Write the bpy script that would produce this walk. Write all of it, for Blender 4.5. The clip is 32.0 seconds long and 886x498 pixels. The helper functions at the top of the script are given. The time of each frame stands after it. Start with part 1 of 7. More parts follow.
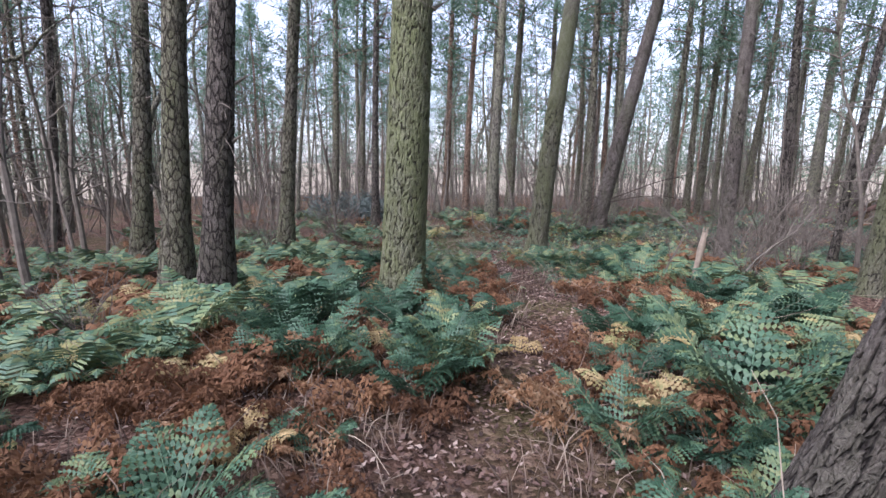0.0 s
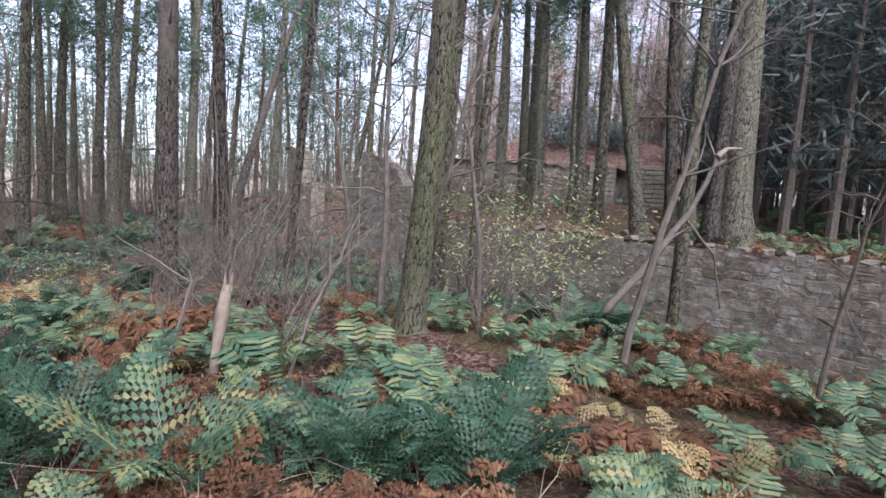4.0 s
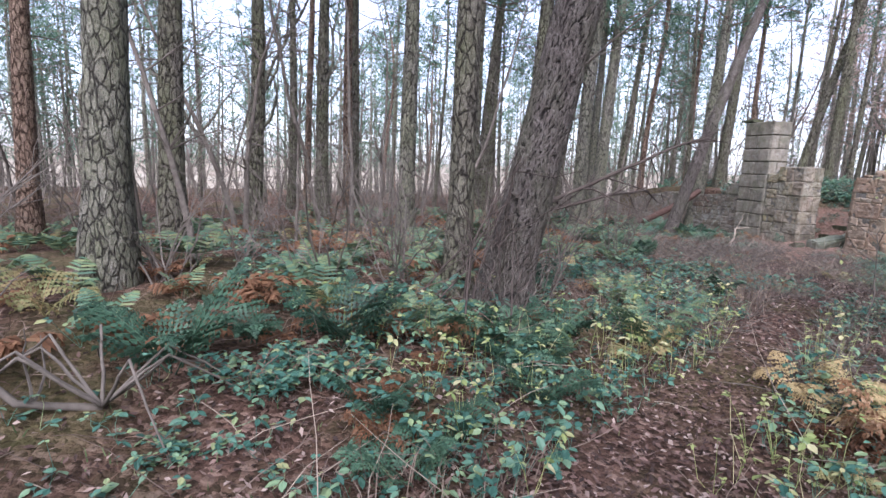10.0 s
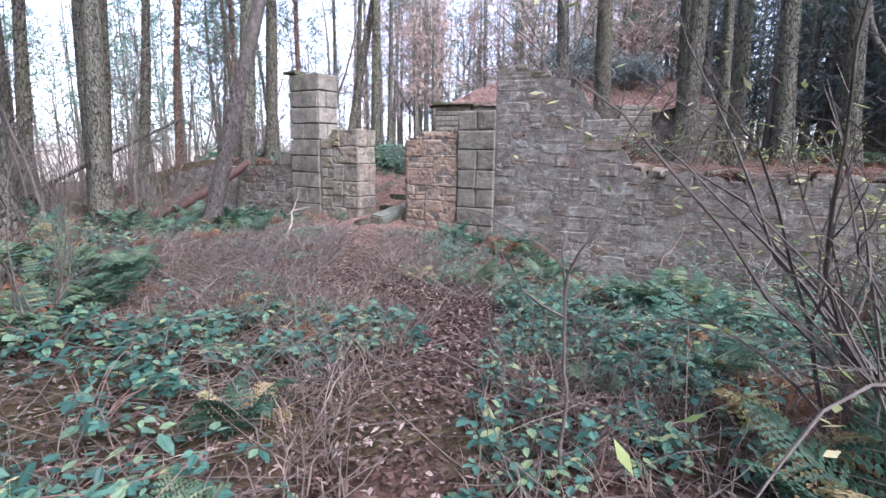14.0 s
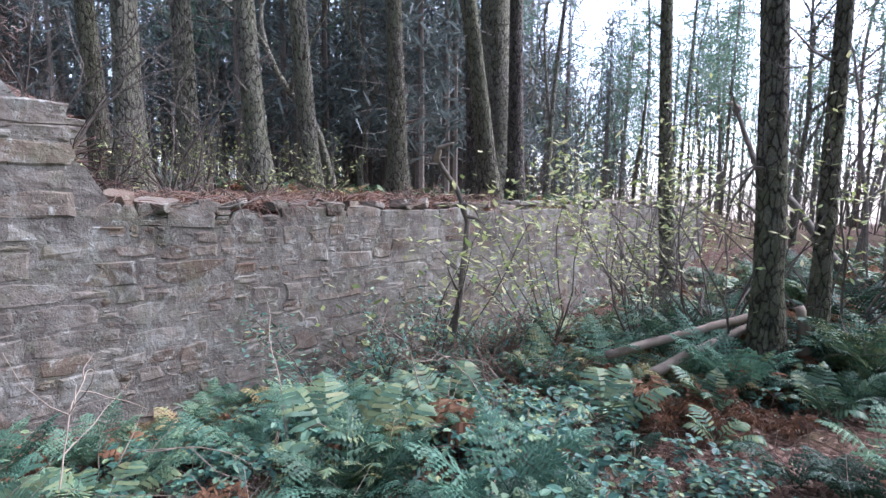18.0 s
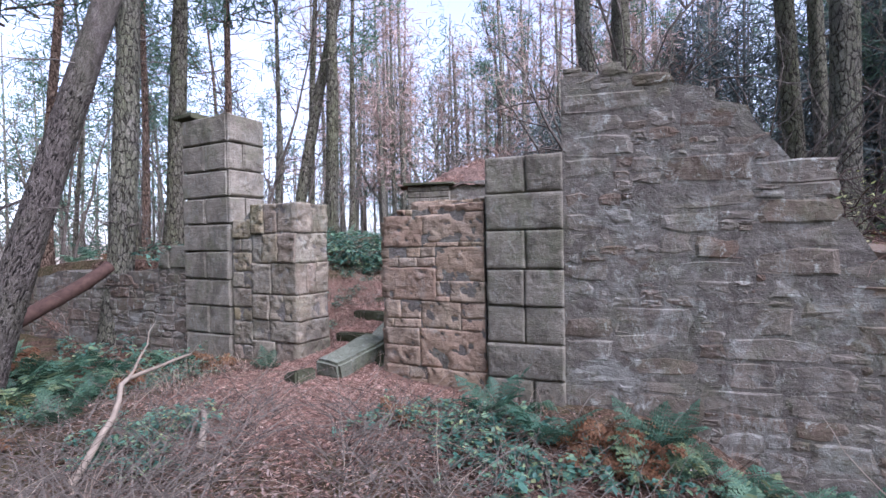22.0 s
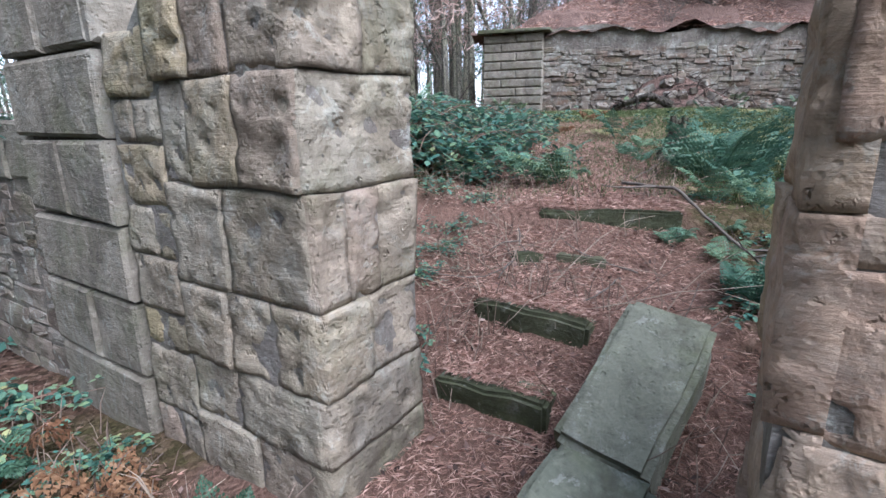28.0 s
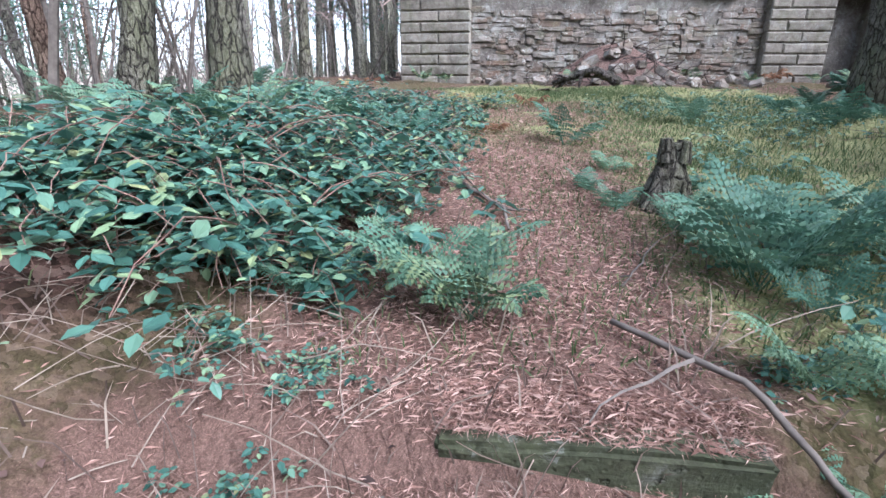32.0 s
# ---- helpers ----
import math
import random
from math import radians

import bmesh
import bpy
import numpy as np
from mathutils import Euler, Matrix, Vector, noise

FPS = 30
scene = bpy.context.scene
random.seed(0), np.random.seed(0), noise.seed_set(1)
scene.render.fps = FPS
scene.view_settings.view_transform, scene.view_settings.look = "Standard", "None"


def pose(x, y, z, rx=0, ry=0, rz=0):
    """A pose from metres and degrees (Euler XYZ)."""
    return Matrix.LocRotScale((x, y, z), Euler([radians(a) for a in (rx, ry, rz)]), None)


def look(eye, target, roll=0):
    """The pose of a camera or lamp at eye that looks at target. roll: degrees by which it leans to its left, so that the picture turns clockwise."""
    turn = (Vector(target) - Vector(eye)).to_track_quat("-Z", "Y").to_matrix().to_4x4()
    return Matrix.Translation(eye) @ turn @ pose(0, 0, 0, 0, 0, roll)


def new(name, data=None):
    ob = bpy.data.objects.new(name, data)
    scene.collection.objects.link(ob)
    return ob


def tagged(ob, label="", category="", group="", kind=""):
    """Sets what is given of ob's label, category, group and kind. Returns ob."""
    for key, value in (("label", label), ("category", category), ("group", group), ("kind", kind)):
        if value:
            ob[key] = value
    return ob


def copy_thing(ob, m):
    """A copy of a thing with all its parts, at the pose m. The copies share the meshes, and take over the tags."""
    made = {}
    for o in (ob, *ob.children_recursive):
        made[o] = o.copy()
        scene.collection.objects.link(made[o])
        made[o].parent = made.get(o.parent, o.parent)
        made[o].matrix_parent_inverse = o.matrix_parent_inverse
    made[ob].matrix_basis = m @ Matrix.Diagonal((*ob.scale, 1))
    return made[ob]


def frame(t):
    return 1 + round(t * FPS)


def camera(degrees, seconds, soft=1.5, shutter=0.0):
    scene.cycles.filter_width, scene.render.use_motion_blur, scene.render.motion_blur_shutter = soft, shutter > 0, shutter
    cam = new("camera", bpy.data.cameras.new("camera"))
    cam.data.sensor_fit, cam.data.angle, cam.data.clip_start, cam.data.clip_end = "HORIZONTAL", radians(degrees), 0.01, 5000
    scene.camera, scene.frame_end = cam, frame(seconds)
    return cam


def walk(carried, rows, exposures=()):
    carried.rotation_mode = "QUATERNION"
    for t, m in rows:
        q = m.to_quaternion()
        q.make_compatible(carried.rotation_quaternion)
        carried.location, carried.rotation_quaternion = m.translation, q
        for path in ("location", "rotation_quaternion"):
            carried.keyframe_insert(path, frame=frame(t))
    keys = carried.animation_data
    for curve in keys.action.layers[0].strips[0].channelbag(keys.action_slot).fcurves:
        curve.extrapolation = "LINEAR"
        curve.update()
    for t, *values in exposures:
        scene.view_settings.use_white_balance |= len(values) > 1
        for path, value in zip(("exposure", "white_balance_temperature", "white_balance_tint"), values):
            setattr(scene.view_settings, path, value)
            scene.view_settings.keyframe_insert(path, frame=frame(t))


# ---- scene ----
cam = camera(82.3, 32.0)
PATH = [
    (0, (0.008, 0.002, 1.398), (-0.069, 1.975, 1.084), 0.4),
    (0.5, (-0.122, 0.527, 1.433), (0.1, 2.488, 1.106), -0.6),
    (1, (-0.261, 1.172, 1.46), (0.311, 3.062, 1.144), -0.4),
    (1.5, (-0.177, 1.86, 1.321), (0.644, 3.659, 1.023), -0.9),
    (2, (-0.029, 2.531, 1.341), (1.031, 4.199, 1.036), 0.8),
    (2.5, (0.254, 3.24, 1.271), (1.536, 4.749, 0.99), 1.9),
    (4.5, (1.048, 5.469, 1.332), (2.876, 6.243, 1.087), 3.3),
    (5, (1.146, 6.313, 1.227), (2.708, 7.526, 0.934), 1.2),
    (5.5, (1.019, 7.111, 1.127), (2.184, 8.715, 0.867), 2.2),
    (6, (0.962, 7.96, 1.114), (1.886, 9.721, 0.905), 2.6),
    (6.5, (0.892, 8.76, 1.054), (1.59, 10.619, 0.822), -0.5),
    (7, (0.737, 9.362, 1.002), (1.391, 11.233, 0.733), -0.5),
    (7.5, (0.692, 9.916, 0.959), (1.351, 11.788, 0.711), 1.5),
    (8, (0.729, 10.693, 0.884), (1.341, 12.587, 0.689), 3.3),
    (8.5, (0.61, 11.42, 0.807), (1.178, 13.32, 0.551), 1.7),
    (9, (0.557, 12.057, 0.781), (1.137, 13.947, 0.473), 1.1),
    (9.5, (0.676, 12.681, 0.816), (1.436, 14.504, 0.503), 1.4),
    (10, (0.884, 13.082, 0.741), (2.03, 14.691, 0.428), 2.2),
    (10.5, (1.206, 13.441, 0.691), (2.686, 14.742, 0.348), 3.1),
    (11, (1.797, 13.8, 0.65), (3.479, 14.825, 0.306), 2.5),
    (11.5, (2.329, 14.123, 0.731), (4.149, 14.876, 0.388), 2.4),
    (12, (2.875, 14.412, 0.668), (4.764, 14.964, 0.309), 2.0),
    (12.5, (3.583, 14.562, 0.635), (5.495, 15.023, 0.27), 1.3),
    (13, (4.235, 14.704, 0.605), (6.163, 15.074, 0.22), 1.2),
    (13.5, (4.923, 14.804, 0.604), (6.86, 15.133, 0.232), 1.0),
    (15.5, (7.806, 15.481, 0.651), (9.746, 15.799, 0.283), -0.0),
    (16, (8.405, 15.571, 0.659), (10.376, 15.567, 0.318), 0.1),
    (16.5, (9.029, 15.462, 0.607), (10.958, 15.034, 0.299), -0.6),
    (17, (9.482, 15.448, 0.571), (11.249, 14.553, 0.296), 0.9),
    (17.5, (9.981, 15.553, 0.514), (11.43, 14.198, 0.256), 1.9),
    (18, (10.292, 15.478, 0.5), (11.363, 13.803, 0.277), 0.7),
    (18.5, (10.393, 15.414, 0.543), (11.146, 13.573, 0.336), 0.2),
    (19, (10.444, 15.463, 0.554), (11.139, 13.598, 0.354), -0.2),
    (19.5, (10.572, 15.573, 0.561), (11.502, 13.812, 0.38), -0.9),
    (20, (10.7, 15.706, 0.582), (11.997, 14.188, 0.475), -2.0),
    (20.5, (10.78, 15.906, 0.601), (12.432, 14.779, 0.569), -3.1),
    (21, (10.864, 16.048, 0.609), (12.736, 15.343, 0.624), -2.5),
    (21.5, (10.935, 16.215, 0.591), (12.917, 15.949, 0.606), -1.8),
    (22, (10.986, 16.42, 0.574), (12.977, 16.609, 0.552), -1.1),
    (22.5, (11.011, 16.612, 0.579), (12.927, 17.18, 0.49), -1.0),
    (23, (11.064, 16.873, 0.574), (12.873, 17.715, 0.434), -1.6),
    (23.5, (11.163, 17.121, 0.559), (12.853, 18.178, 0.399), -2.6),
    (24, (11.647, 17.241, 0.506), (13.275, 18.392, 0.351), -1.8),
    (24.5, (12.071, 17.318, 0.549), (13.687, 18.485, 0.385), -0.6),
    (25, (12.665, 17.615, 0.539), (14.36, 18.659, 0.343), -1.5),
    (25.5, (13.218, 17.66, 0.522), (15.003, 18.515, 0.233), -1.7),
    (27.5, (15.525, 18.154, 0.506), (17.389, 18.648, -0.023), 0.3),
    (28, (16.028, 18.273, 0.588), (17.932, 18.629, 0.091), -0.9),
    (28.5, (16.377, 18.398, 0.628), (18.317, 18.45, 0.143), -1.2),
    (29, (16.723, 18.523, 0.662), (18.652, 18.289, 0.189), -1.9),
    (29.5, (17.107, 18.417, 0.64), (19.015, 18.024, 0.186), -3.1),
    (30, (17.48, 18.336, 0.661), (19.342, 17.883, 0.091), -2.9),
    (30.5, (17.924, 18.376, 0.624), (19.734, 17.936, -0.106), -1.8),
    (31, (18.192, 18.4, 0.743), (20.02, 18.083, -0.004), -0.7),
    (31.5, (18.475, 18.27, 0.847), (20.351, 18.159, 0.162), 0.2),
    (32, (18.676, 18.151, 0.995), (20.565, 18.249, 0.347), 0.1),
]
EXPOSURES = [(0, 1.88, 5700, 25), (5, 1.8, 5750, 24), (9, 2.02, 5650, 24), (11, 2.15, 5600, 27), (12.5, 2.5, 5550, 30), (16, 2.4, 5400, 26), (18.5, 2.65, 5450, 26), (21, 2.28, 5450, 28), (24, 1.72, 5250, 30), (28, 2.22, 5400, 19), (30, 2.5, 5400, 20), (32, 2.6, 5350, 21)]
walk(cam, [(t, look(eye, target, roll)) for t, eye, target, roll in PATH], EXPOSURES)

# ---- light ----
world = bpy.data.worlds.new("overcast_sky")
scene.world = world
world.use_nodes = True
wn, wl = world.node_tree.nodes, world.node_tree.links
sky = wn.new("ShaderNodeTexSky")
sky.sky_type, sky.sun_disc = "NISHITA", False
sky.sun_elevation, sky.sun_rotation = radians(38), radians(220)
sky.air_density, sky.dust_density, sky.ozone_density = 1.0, 1.5, 1.0
pale = wn.new("ShaderNodeHueSaturation")
pale.inputs["Saturation"].default_value = 0.5
wl.new(sky.outputs["Color"], pale.inputs["Color"])
wl.new(pale.outputs["Color"], wn["Background"].inputs["Color"])
wn["Background"].inputs["Strength"].default_value = 0.1
sun = new("sun", bpy.data.lights.new("sun", "SUN"))
sun.data.energy, sun.data.angle, sun.data.color = 2.5, radians(55), (1.0, 0.97, 0.92)
sun.rotation_euler = Euler((radians(44), 0, radians(-40)))


# ---- materials ----
class Mat:
    """A node material: noise-mixed colours, bump and roughness."""

    def __init__(self, name, rough=0.85, spec=0.3):
        self.m = bpy.data.materials.new(name)
        self.m.use_nodes = True
        self.n, self.l = self.m.node_tree.nodes, self.m.node_tree.links
        self.b = self.n["Principled BSDF"]
        self.b.inputs["Roughness"].default_value = rough
        self.b.inputs["Specular IOR Level"].default_value = spec
        self.tc = self.n.new("ShaderNodeTexCoord")
        self.height = None

    def coords(self, scale=(1, 1, 1), offset_random=False):
        mp = self.n.new("ShaderNodeMapping")
        mp.inputs["Scale"].default_value = scale
        self.l.new(self.tc.outputs["Object"], mp.inputs["Vector"])
        if offset_random:
            oi = self.n.new("ShaderNodeObjectInfo")
            mul = self.n.new("ShaderNodeMath")
            mul.operation = "MULTIPLY"
            mul.inputs[1].default_value = 37.0
            self.l.new(oi.outputs["Random"], mul.inputs[0])
            self.l.new(mul.outputs[0], mp.inputs["Location"])
        return mp.outputs[0]

    def noise(self, vec, scale, detail=5.0, rough=0.6, distortion=0.0):
        t = self.n.new("ShaderNodeTexNoise")
        for k, v in (("Scale", scale), ("Detail", detail), ("Roughness", rough), ("Distortion", distortion)):
            t.inputs[k].default_value = v
        self.l.new(vec, t.inputs["Vector"])
        return t.outputs["Fac"]

    def voronoi(self, vec, scale, feature="F1", randomness=1.0):
        t = self.n.new("ShaderNodeTexVoronoi")
        t.feature = feature
        t.inputs["Scale"].default_value = scale
        t.inputs["Randomness"].default_value = randomness
        self.l.new(vec, t.inputs["Vector"])
        return t

    def ramp(self, fac, stops):
        r = self.n.new("ShaderNodeValToRGB")
        e = r.color_ramp.elements
        while len(e) < len(stops):
            e.new(0.5)
        for el, (p, c) in zip(e, stops):
            el.position = p
            el.color = (*c, 1) if len(c) == 3 else c
        self.l.new(fac, r.inputs["Fac"])
        return r.outputs["Color"]

    def mix(self, fac, a, b, blend="MIX"):
        x = self.n.new("ShaderNodeMix")
        x.data_type, x.blend_type = "RGBA", blend
        for sock, val in ((x.inputs[0], fac), (x.inputs[6], a), (x.inputs[7], b)):
            if isinstance(val, (int, float)):
                sock.default_value = val
            elif isinstance(val, tuple):
                sock.default_value = (*val, 1)
            else:
                self.l.new(val, sock)
        return x.outputs[2]

    def math(self, op, a, b=0.0):
        x = self.n.new("ShaderNodeMath")
        x.operation = op
        for sock, val in ((x.inputs[0], a), (x.inputs[1], b)):
            if isinstance(val, (int, float)):
                sock.default_value = val
            else:
                self.l.new(val, sock)
        return x.outputs[0]

    def random(self, island=False):
        if island:
            return self.n.new("ShaderNodeNewGeometry").outputs["Random Per Island"]
        return self.n.new("ShaderNodeObjectInfo").outputs["Random"]

    def finish(self, colour, height=None, strength=0.5, distance=0.02):
        self.l.new(colour, self.b.inputs["Base Color"])
        if height is not None:
            bp = self.n.new("ShaderNodeBump")
            bp.inputs["Strength"].default_value = strength
            bp.inputs["Distance"].default_value = distance
            self.l.new(height, bp.inputs["Height"])
            self.l.new(bp.outputs["Normal"], self.b.inputs["Normal"])
        return self.m


def bark_material(name, dark, mid, light, moss, moss_amount, plated=False):
    m = Mat(name, 0.95, 0.12)
    v = m.coords((1, 1, 0.4), True)
    warp = m.n.new("ShaderNodeTexNoise")
    warp.inputs["Scale"].default_value, warp.inputs["Detail"].default_value = 14.0, 6.0
    m.l.new(v, warp.inputs["Vector"])
    add = m.n.new("ShaderNodeVectorMath")
    add.operation = "MULTIPLY_ADD"
    add.inputs[1].default_value = (0.06, 0.06, 0.07)
    m.l.new(warp.outputs["Color"], add.inputs[0])
    m.l.new(v, add.inputs[2])
    w = add.outputs[0]
    n1, fine = m.noise(m.coords((1, 1, 0.7), True), 13, 10, 0.75), m.noise(m.coords((1, 1, 0.6), True), 70, 8, 0.75, 0.4)
    plate = m.voronoi(w, 15, "DISTANCE_TO_EDGE").outputs["Distance"]
    small = m.voronoi(w, 42, "DISTANCE_TO_EDGE").outputs["Distance"]
    tone = m.n.new("ShaderNodeSeparateColor")
    m.l.new(m.voronoi(w, 15).outputs["Color"], tone.inputs[0])
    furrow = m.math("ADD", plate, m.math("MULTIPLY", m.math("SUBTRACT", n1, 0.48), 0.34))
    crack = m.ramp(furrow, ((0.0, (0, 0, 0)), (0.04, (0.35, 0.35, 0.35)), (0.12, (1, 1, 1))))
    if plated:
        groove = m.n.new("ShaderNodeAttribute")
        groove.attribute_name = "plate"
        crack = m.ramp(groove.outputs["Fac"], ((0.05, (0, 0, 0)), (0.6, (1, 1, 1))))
    flake = m.ramp(small, ((0.0, (0, 0, 0)), (0.25, (1, 1, 1))))
    col = m.ramp(n1, ((0.3, dark), (0.5, mid), (0.7, light)))
    col = m.mix(0.4, col, m.ramp(tone.outputs[0], ((0.0, tuple(0.7 * c for c in mid)), (1.0, light))))
    col = m.mix(0.75, col, m.ramp(fine, ((0.3, (0.12, 0.12, 0.12)), (0.5, (0.48, 0.48, 0.48)), (0.7, (0.85, 0.85, 0.85)))), "OVERLAY")
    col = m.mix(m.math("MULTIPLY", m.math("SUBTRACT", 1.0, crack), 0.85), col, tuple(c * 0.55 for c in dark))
    big = m.noise(m.coords((1, 1, 0.35), True), 2.4, 7, 0.7)
    mossy = m.ramp(big, ((0.52 - 0.25 * moss_amount, (0, 0, 0)), (0.72 - 0.2 * moss_amount, (1, 1, 1))))
    col = m.mix(m.math("MULTIPLY", m.math("MULTIPLY", mossy, crack), 0.28 + 0.3 * moss_amount), col, moss)
    h = m.math("ADD", m.math("ADD", m.math("MULTIPLY", crack, 1.3), m.math("MULTIPLY", n1, 0.6)), m.math("ADD", m.math("MULTIPLY", fine, 0.35), m.math("MULTIPLY", flake, 0.25)))
    return m.finish(col, h, 1.0, 0.045)


BARK_PINE = bark_material("pine_bark", (0.05, 0.043, 0.034), (0.155, 0.138, 0.108), (0.27, 0.245, 0.2), (0.15, 0.17, 0.075), 0.6)
BARK_DARK = bark_material("dark_bark", (0.036, 0.03, 0.026), (0.105, 0.09, 0.077), (0.2, 0.175, 0.15), (0.1, 0.115, 0.06), 0.3)
BARK_RED = bark_material("upper_pine_bark", (0.09, 0.055, 0.038), (0.22, 0.15, 0.105), (0.34, 0.25, 0.185), (0.19, 0.18, 0.11), 0.2)
BARK_GREY = bark_material("grey_bark", (0.075, 0.068, 0.055), (0.2, 0.185, 0.15), (0.31, 0.29, 0.245), (0.2, 0.22, 0.11), 0.6)
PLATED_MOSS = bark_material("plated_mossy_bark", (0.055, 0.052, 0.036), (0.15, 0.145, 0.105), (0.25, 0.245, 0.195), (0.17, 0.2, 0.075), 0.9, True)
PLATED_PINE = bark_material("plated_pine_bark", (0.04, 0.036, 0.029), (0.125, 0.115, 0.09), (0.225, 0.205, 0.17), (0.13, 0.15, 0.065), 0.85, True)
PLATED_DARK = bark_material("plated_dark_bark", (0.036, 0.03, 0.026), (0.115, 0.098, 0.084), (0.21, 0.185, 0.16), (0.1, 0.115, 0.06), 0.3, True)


def stone_material(name, tones, lichen=0.4, dark=0.5, green=0.35, contrast=1.0, grain=38, relief=0.016):
    m = Mat(name, 0.93, 0.15)
    v = m.coords((1, 1, 1), True)
    w = m.coords()
    fine, mid = m.noise(v, grain, 9, 0.7, 0.3), m.noise(v, 7, 4, 0.55, 0.5)
    pick = m.math("FRACT", m.math("ADD", m.math("MULTIPLY", m.random(), 5.3), m.random(True)))
    col = m.ramp(pick, tuple((i / (len(tones) - 1), c) for i, c in enumerate(tones)))
    mean = tuple(sum(c[k] for c in tones) / len(tones) for k in range(3))
    col = m.mix(1 - contrast, col, mean)
    # weathering over and inside the stones: paler and browner cloudings, bedding lines
    col = m.mix(m.math("MULTIPLY", m.ramp(m.noise(w, 3.4, 7, 0.7, 0.8), ((0.44, (0, 0, 0)), (0.6, (1, 1, 1)))), 0.6), col, (0.5 * mean[0], 0.47 * mean[1], 0.45 * mean[2]))
    col = m.mix(m.math("MULTIPLY", m.ramp(m.noise(w, 4.6, 8, 0.75, 0.4), ((0.5, (0, 0, 0)), (0.62, (1, 1, 1)))), 0.5), col, (mean[0] * 1.5, mean[1] * 1.48, mean[2] * 1.48))
    bed = m.noise(m.coords((1, 1, 9), True), 3.0, 6, 0.7)
    col = m.mix(0.18, col, m.ramp(bed, ((0.35, (0.25, 0.24, 0.23)), (0.6, (0.7, 0.7, 0.7)))), "OVERLAY")
    col = m.mix(0.22, col, m.ramp(fine, ((0.28, (0.12, 0.11, 0.1)), (0.5, (0.48, 0.48, 0.48)), (0.72, (0.85, 0.83, 0.8)))), "OVERLAY")
    # lichen blots, old soot and green algae over the whole face
    spot = m.ramp(m.noise(w, 6.5, 9, 0.8, 0.6), ((0.57, (0, 0, 0)), (0.61, (1, 1, 1))))
    col = m.mix(m.math("MULTIPLY", spot, lichen), col, (0.41, 0.43, 0.37))
    blot = m.ramp(m.noise(w, 1.7, 9, 0.8, 0.6), ((0.52, (0, 0, 0)), (0.6, (1, 1, 1))))
    col = m.mix(m.math("MULTIPLY", blot, 0.7 * lichen), col, (0.36, 0.375, 0.33))
    soot = m.ramp(m.noise(m.coords((1, 1, 0.55)), 1.1, 8, 0.75, 0.3), ((0.53, (0, 0, 0)), (0.64, (1, 1, 1))))
    col = m.mix(m.math("MULTIPLY", soot, dark), col, (0.065, 0.057, 0.046))
    alga = m.ramp(m.noise(w, 2.1, 8, 0.75), ((0.5, (0, 0, 0)), (0.7, (1, 1, 1))))
    col = m.mix(m.math("MULTIPLY", alga, green), col, (0.13, 0.15, 0.07))
    cell = m.voronoi(v, 30).outputs["Distance"]
    pits = m.ramp(cell, ((0.05, (0, 0, 0)), (0.3, (1, 1, 1))))
    hole = m.ramp(m.noise(v, 11, 4, 0.6), ((0.3, (0, 0, 0)), (0.36, (1, 1, 1))))
    h = m.math("ADD", m.math("ADD", m.math("MULTIPLY", fine, 0.35), m.math("MULTIPLY", mid, 1.7)), m.math("ADD", m.math("MULTIPLY", pits, 0.25), m.math("ADD", m.math("MULTIPLY", hole, 0.6), m.math("MULTIPLY", bed, 0.5))))
    return m.finish(col, h, 1.0, relief)


STONE_ASHLAR = stone_material("weathered_ashlar", ((0.175, 0.16, 0.125), (0.24, 0.22, 0.175), (0.195, 0.18, 0.14), (0.265, 0.24, 0.19)), 0.3, 0.6, 0.45)
STONE_WARM = stone_material("warm_sandstone", ((0.35, 0.26, 0.175), (0.39, 0.275, 0.195), (0.37, 0.295, 0.19), (0.31, 0.255, 0.19), (0.4, 0.315, 0.23), (0.34, 0.235, 0.165), (0.28, 0.225, 0.165)), 0.3, 0.26, 0.2, 0.9, 30, 0.02)
STONE_BUFF = stone_material("buff_sandstone", ((0.235, 0.21, 0.152), (0.28, 0.236, 0.178), (0.3, 0.25, 0.145), (0.225, 0.208, 0.158), (0.295, 0.266, 0.205), (0.255, 0.198, 0.15), (0.208, 0.185, 0.138)), 0.35, 0.6, 0.35, 0.9, 30, 0.02)
STONE_RUBBLE = stone_material("grey_rubble_stone", ((0.185, 0.16, 0.128), (0.225, 0.205, 0.172), (0.11, 0.078, 0.055), (0.2, 0.182, 0.145), (0.16, 0.108, 0.075), (0.25, 0.235, 0.195), (0.19, 0.165, 0.135)), 0.75, 0.65, 0.4, 0.9, 34, 0.014)
STONE_MOSSY = stone_material("mossy_stone", ((0.046, 0.053, 0.028), (0.095, 0.096, 0.06)), 0.25, 0.6, 0.6)
STONE_PALE = stone_material("lichened_fallen_stone", ((0.13, 0.145, 0.105), (0.18, 0.188, 0.14)), 0.4, 0.4, 0.6)
STONE_MORTAR = stone_material("old_mortar", ((0.15, 0.135, 0.112), (0.2, 0.185, 0.16)), 0.5, 0.8, 0.3)


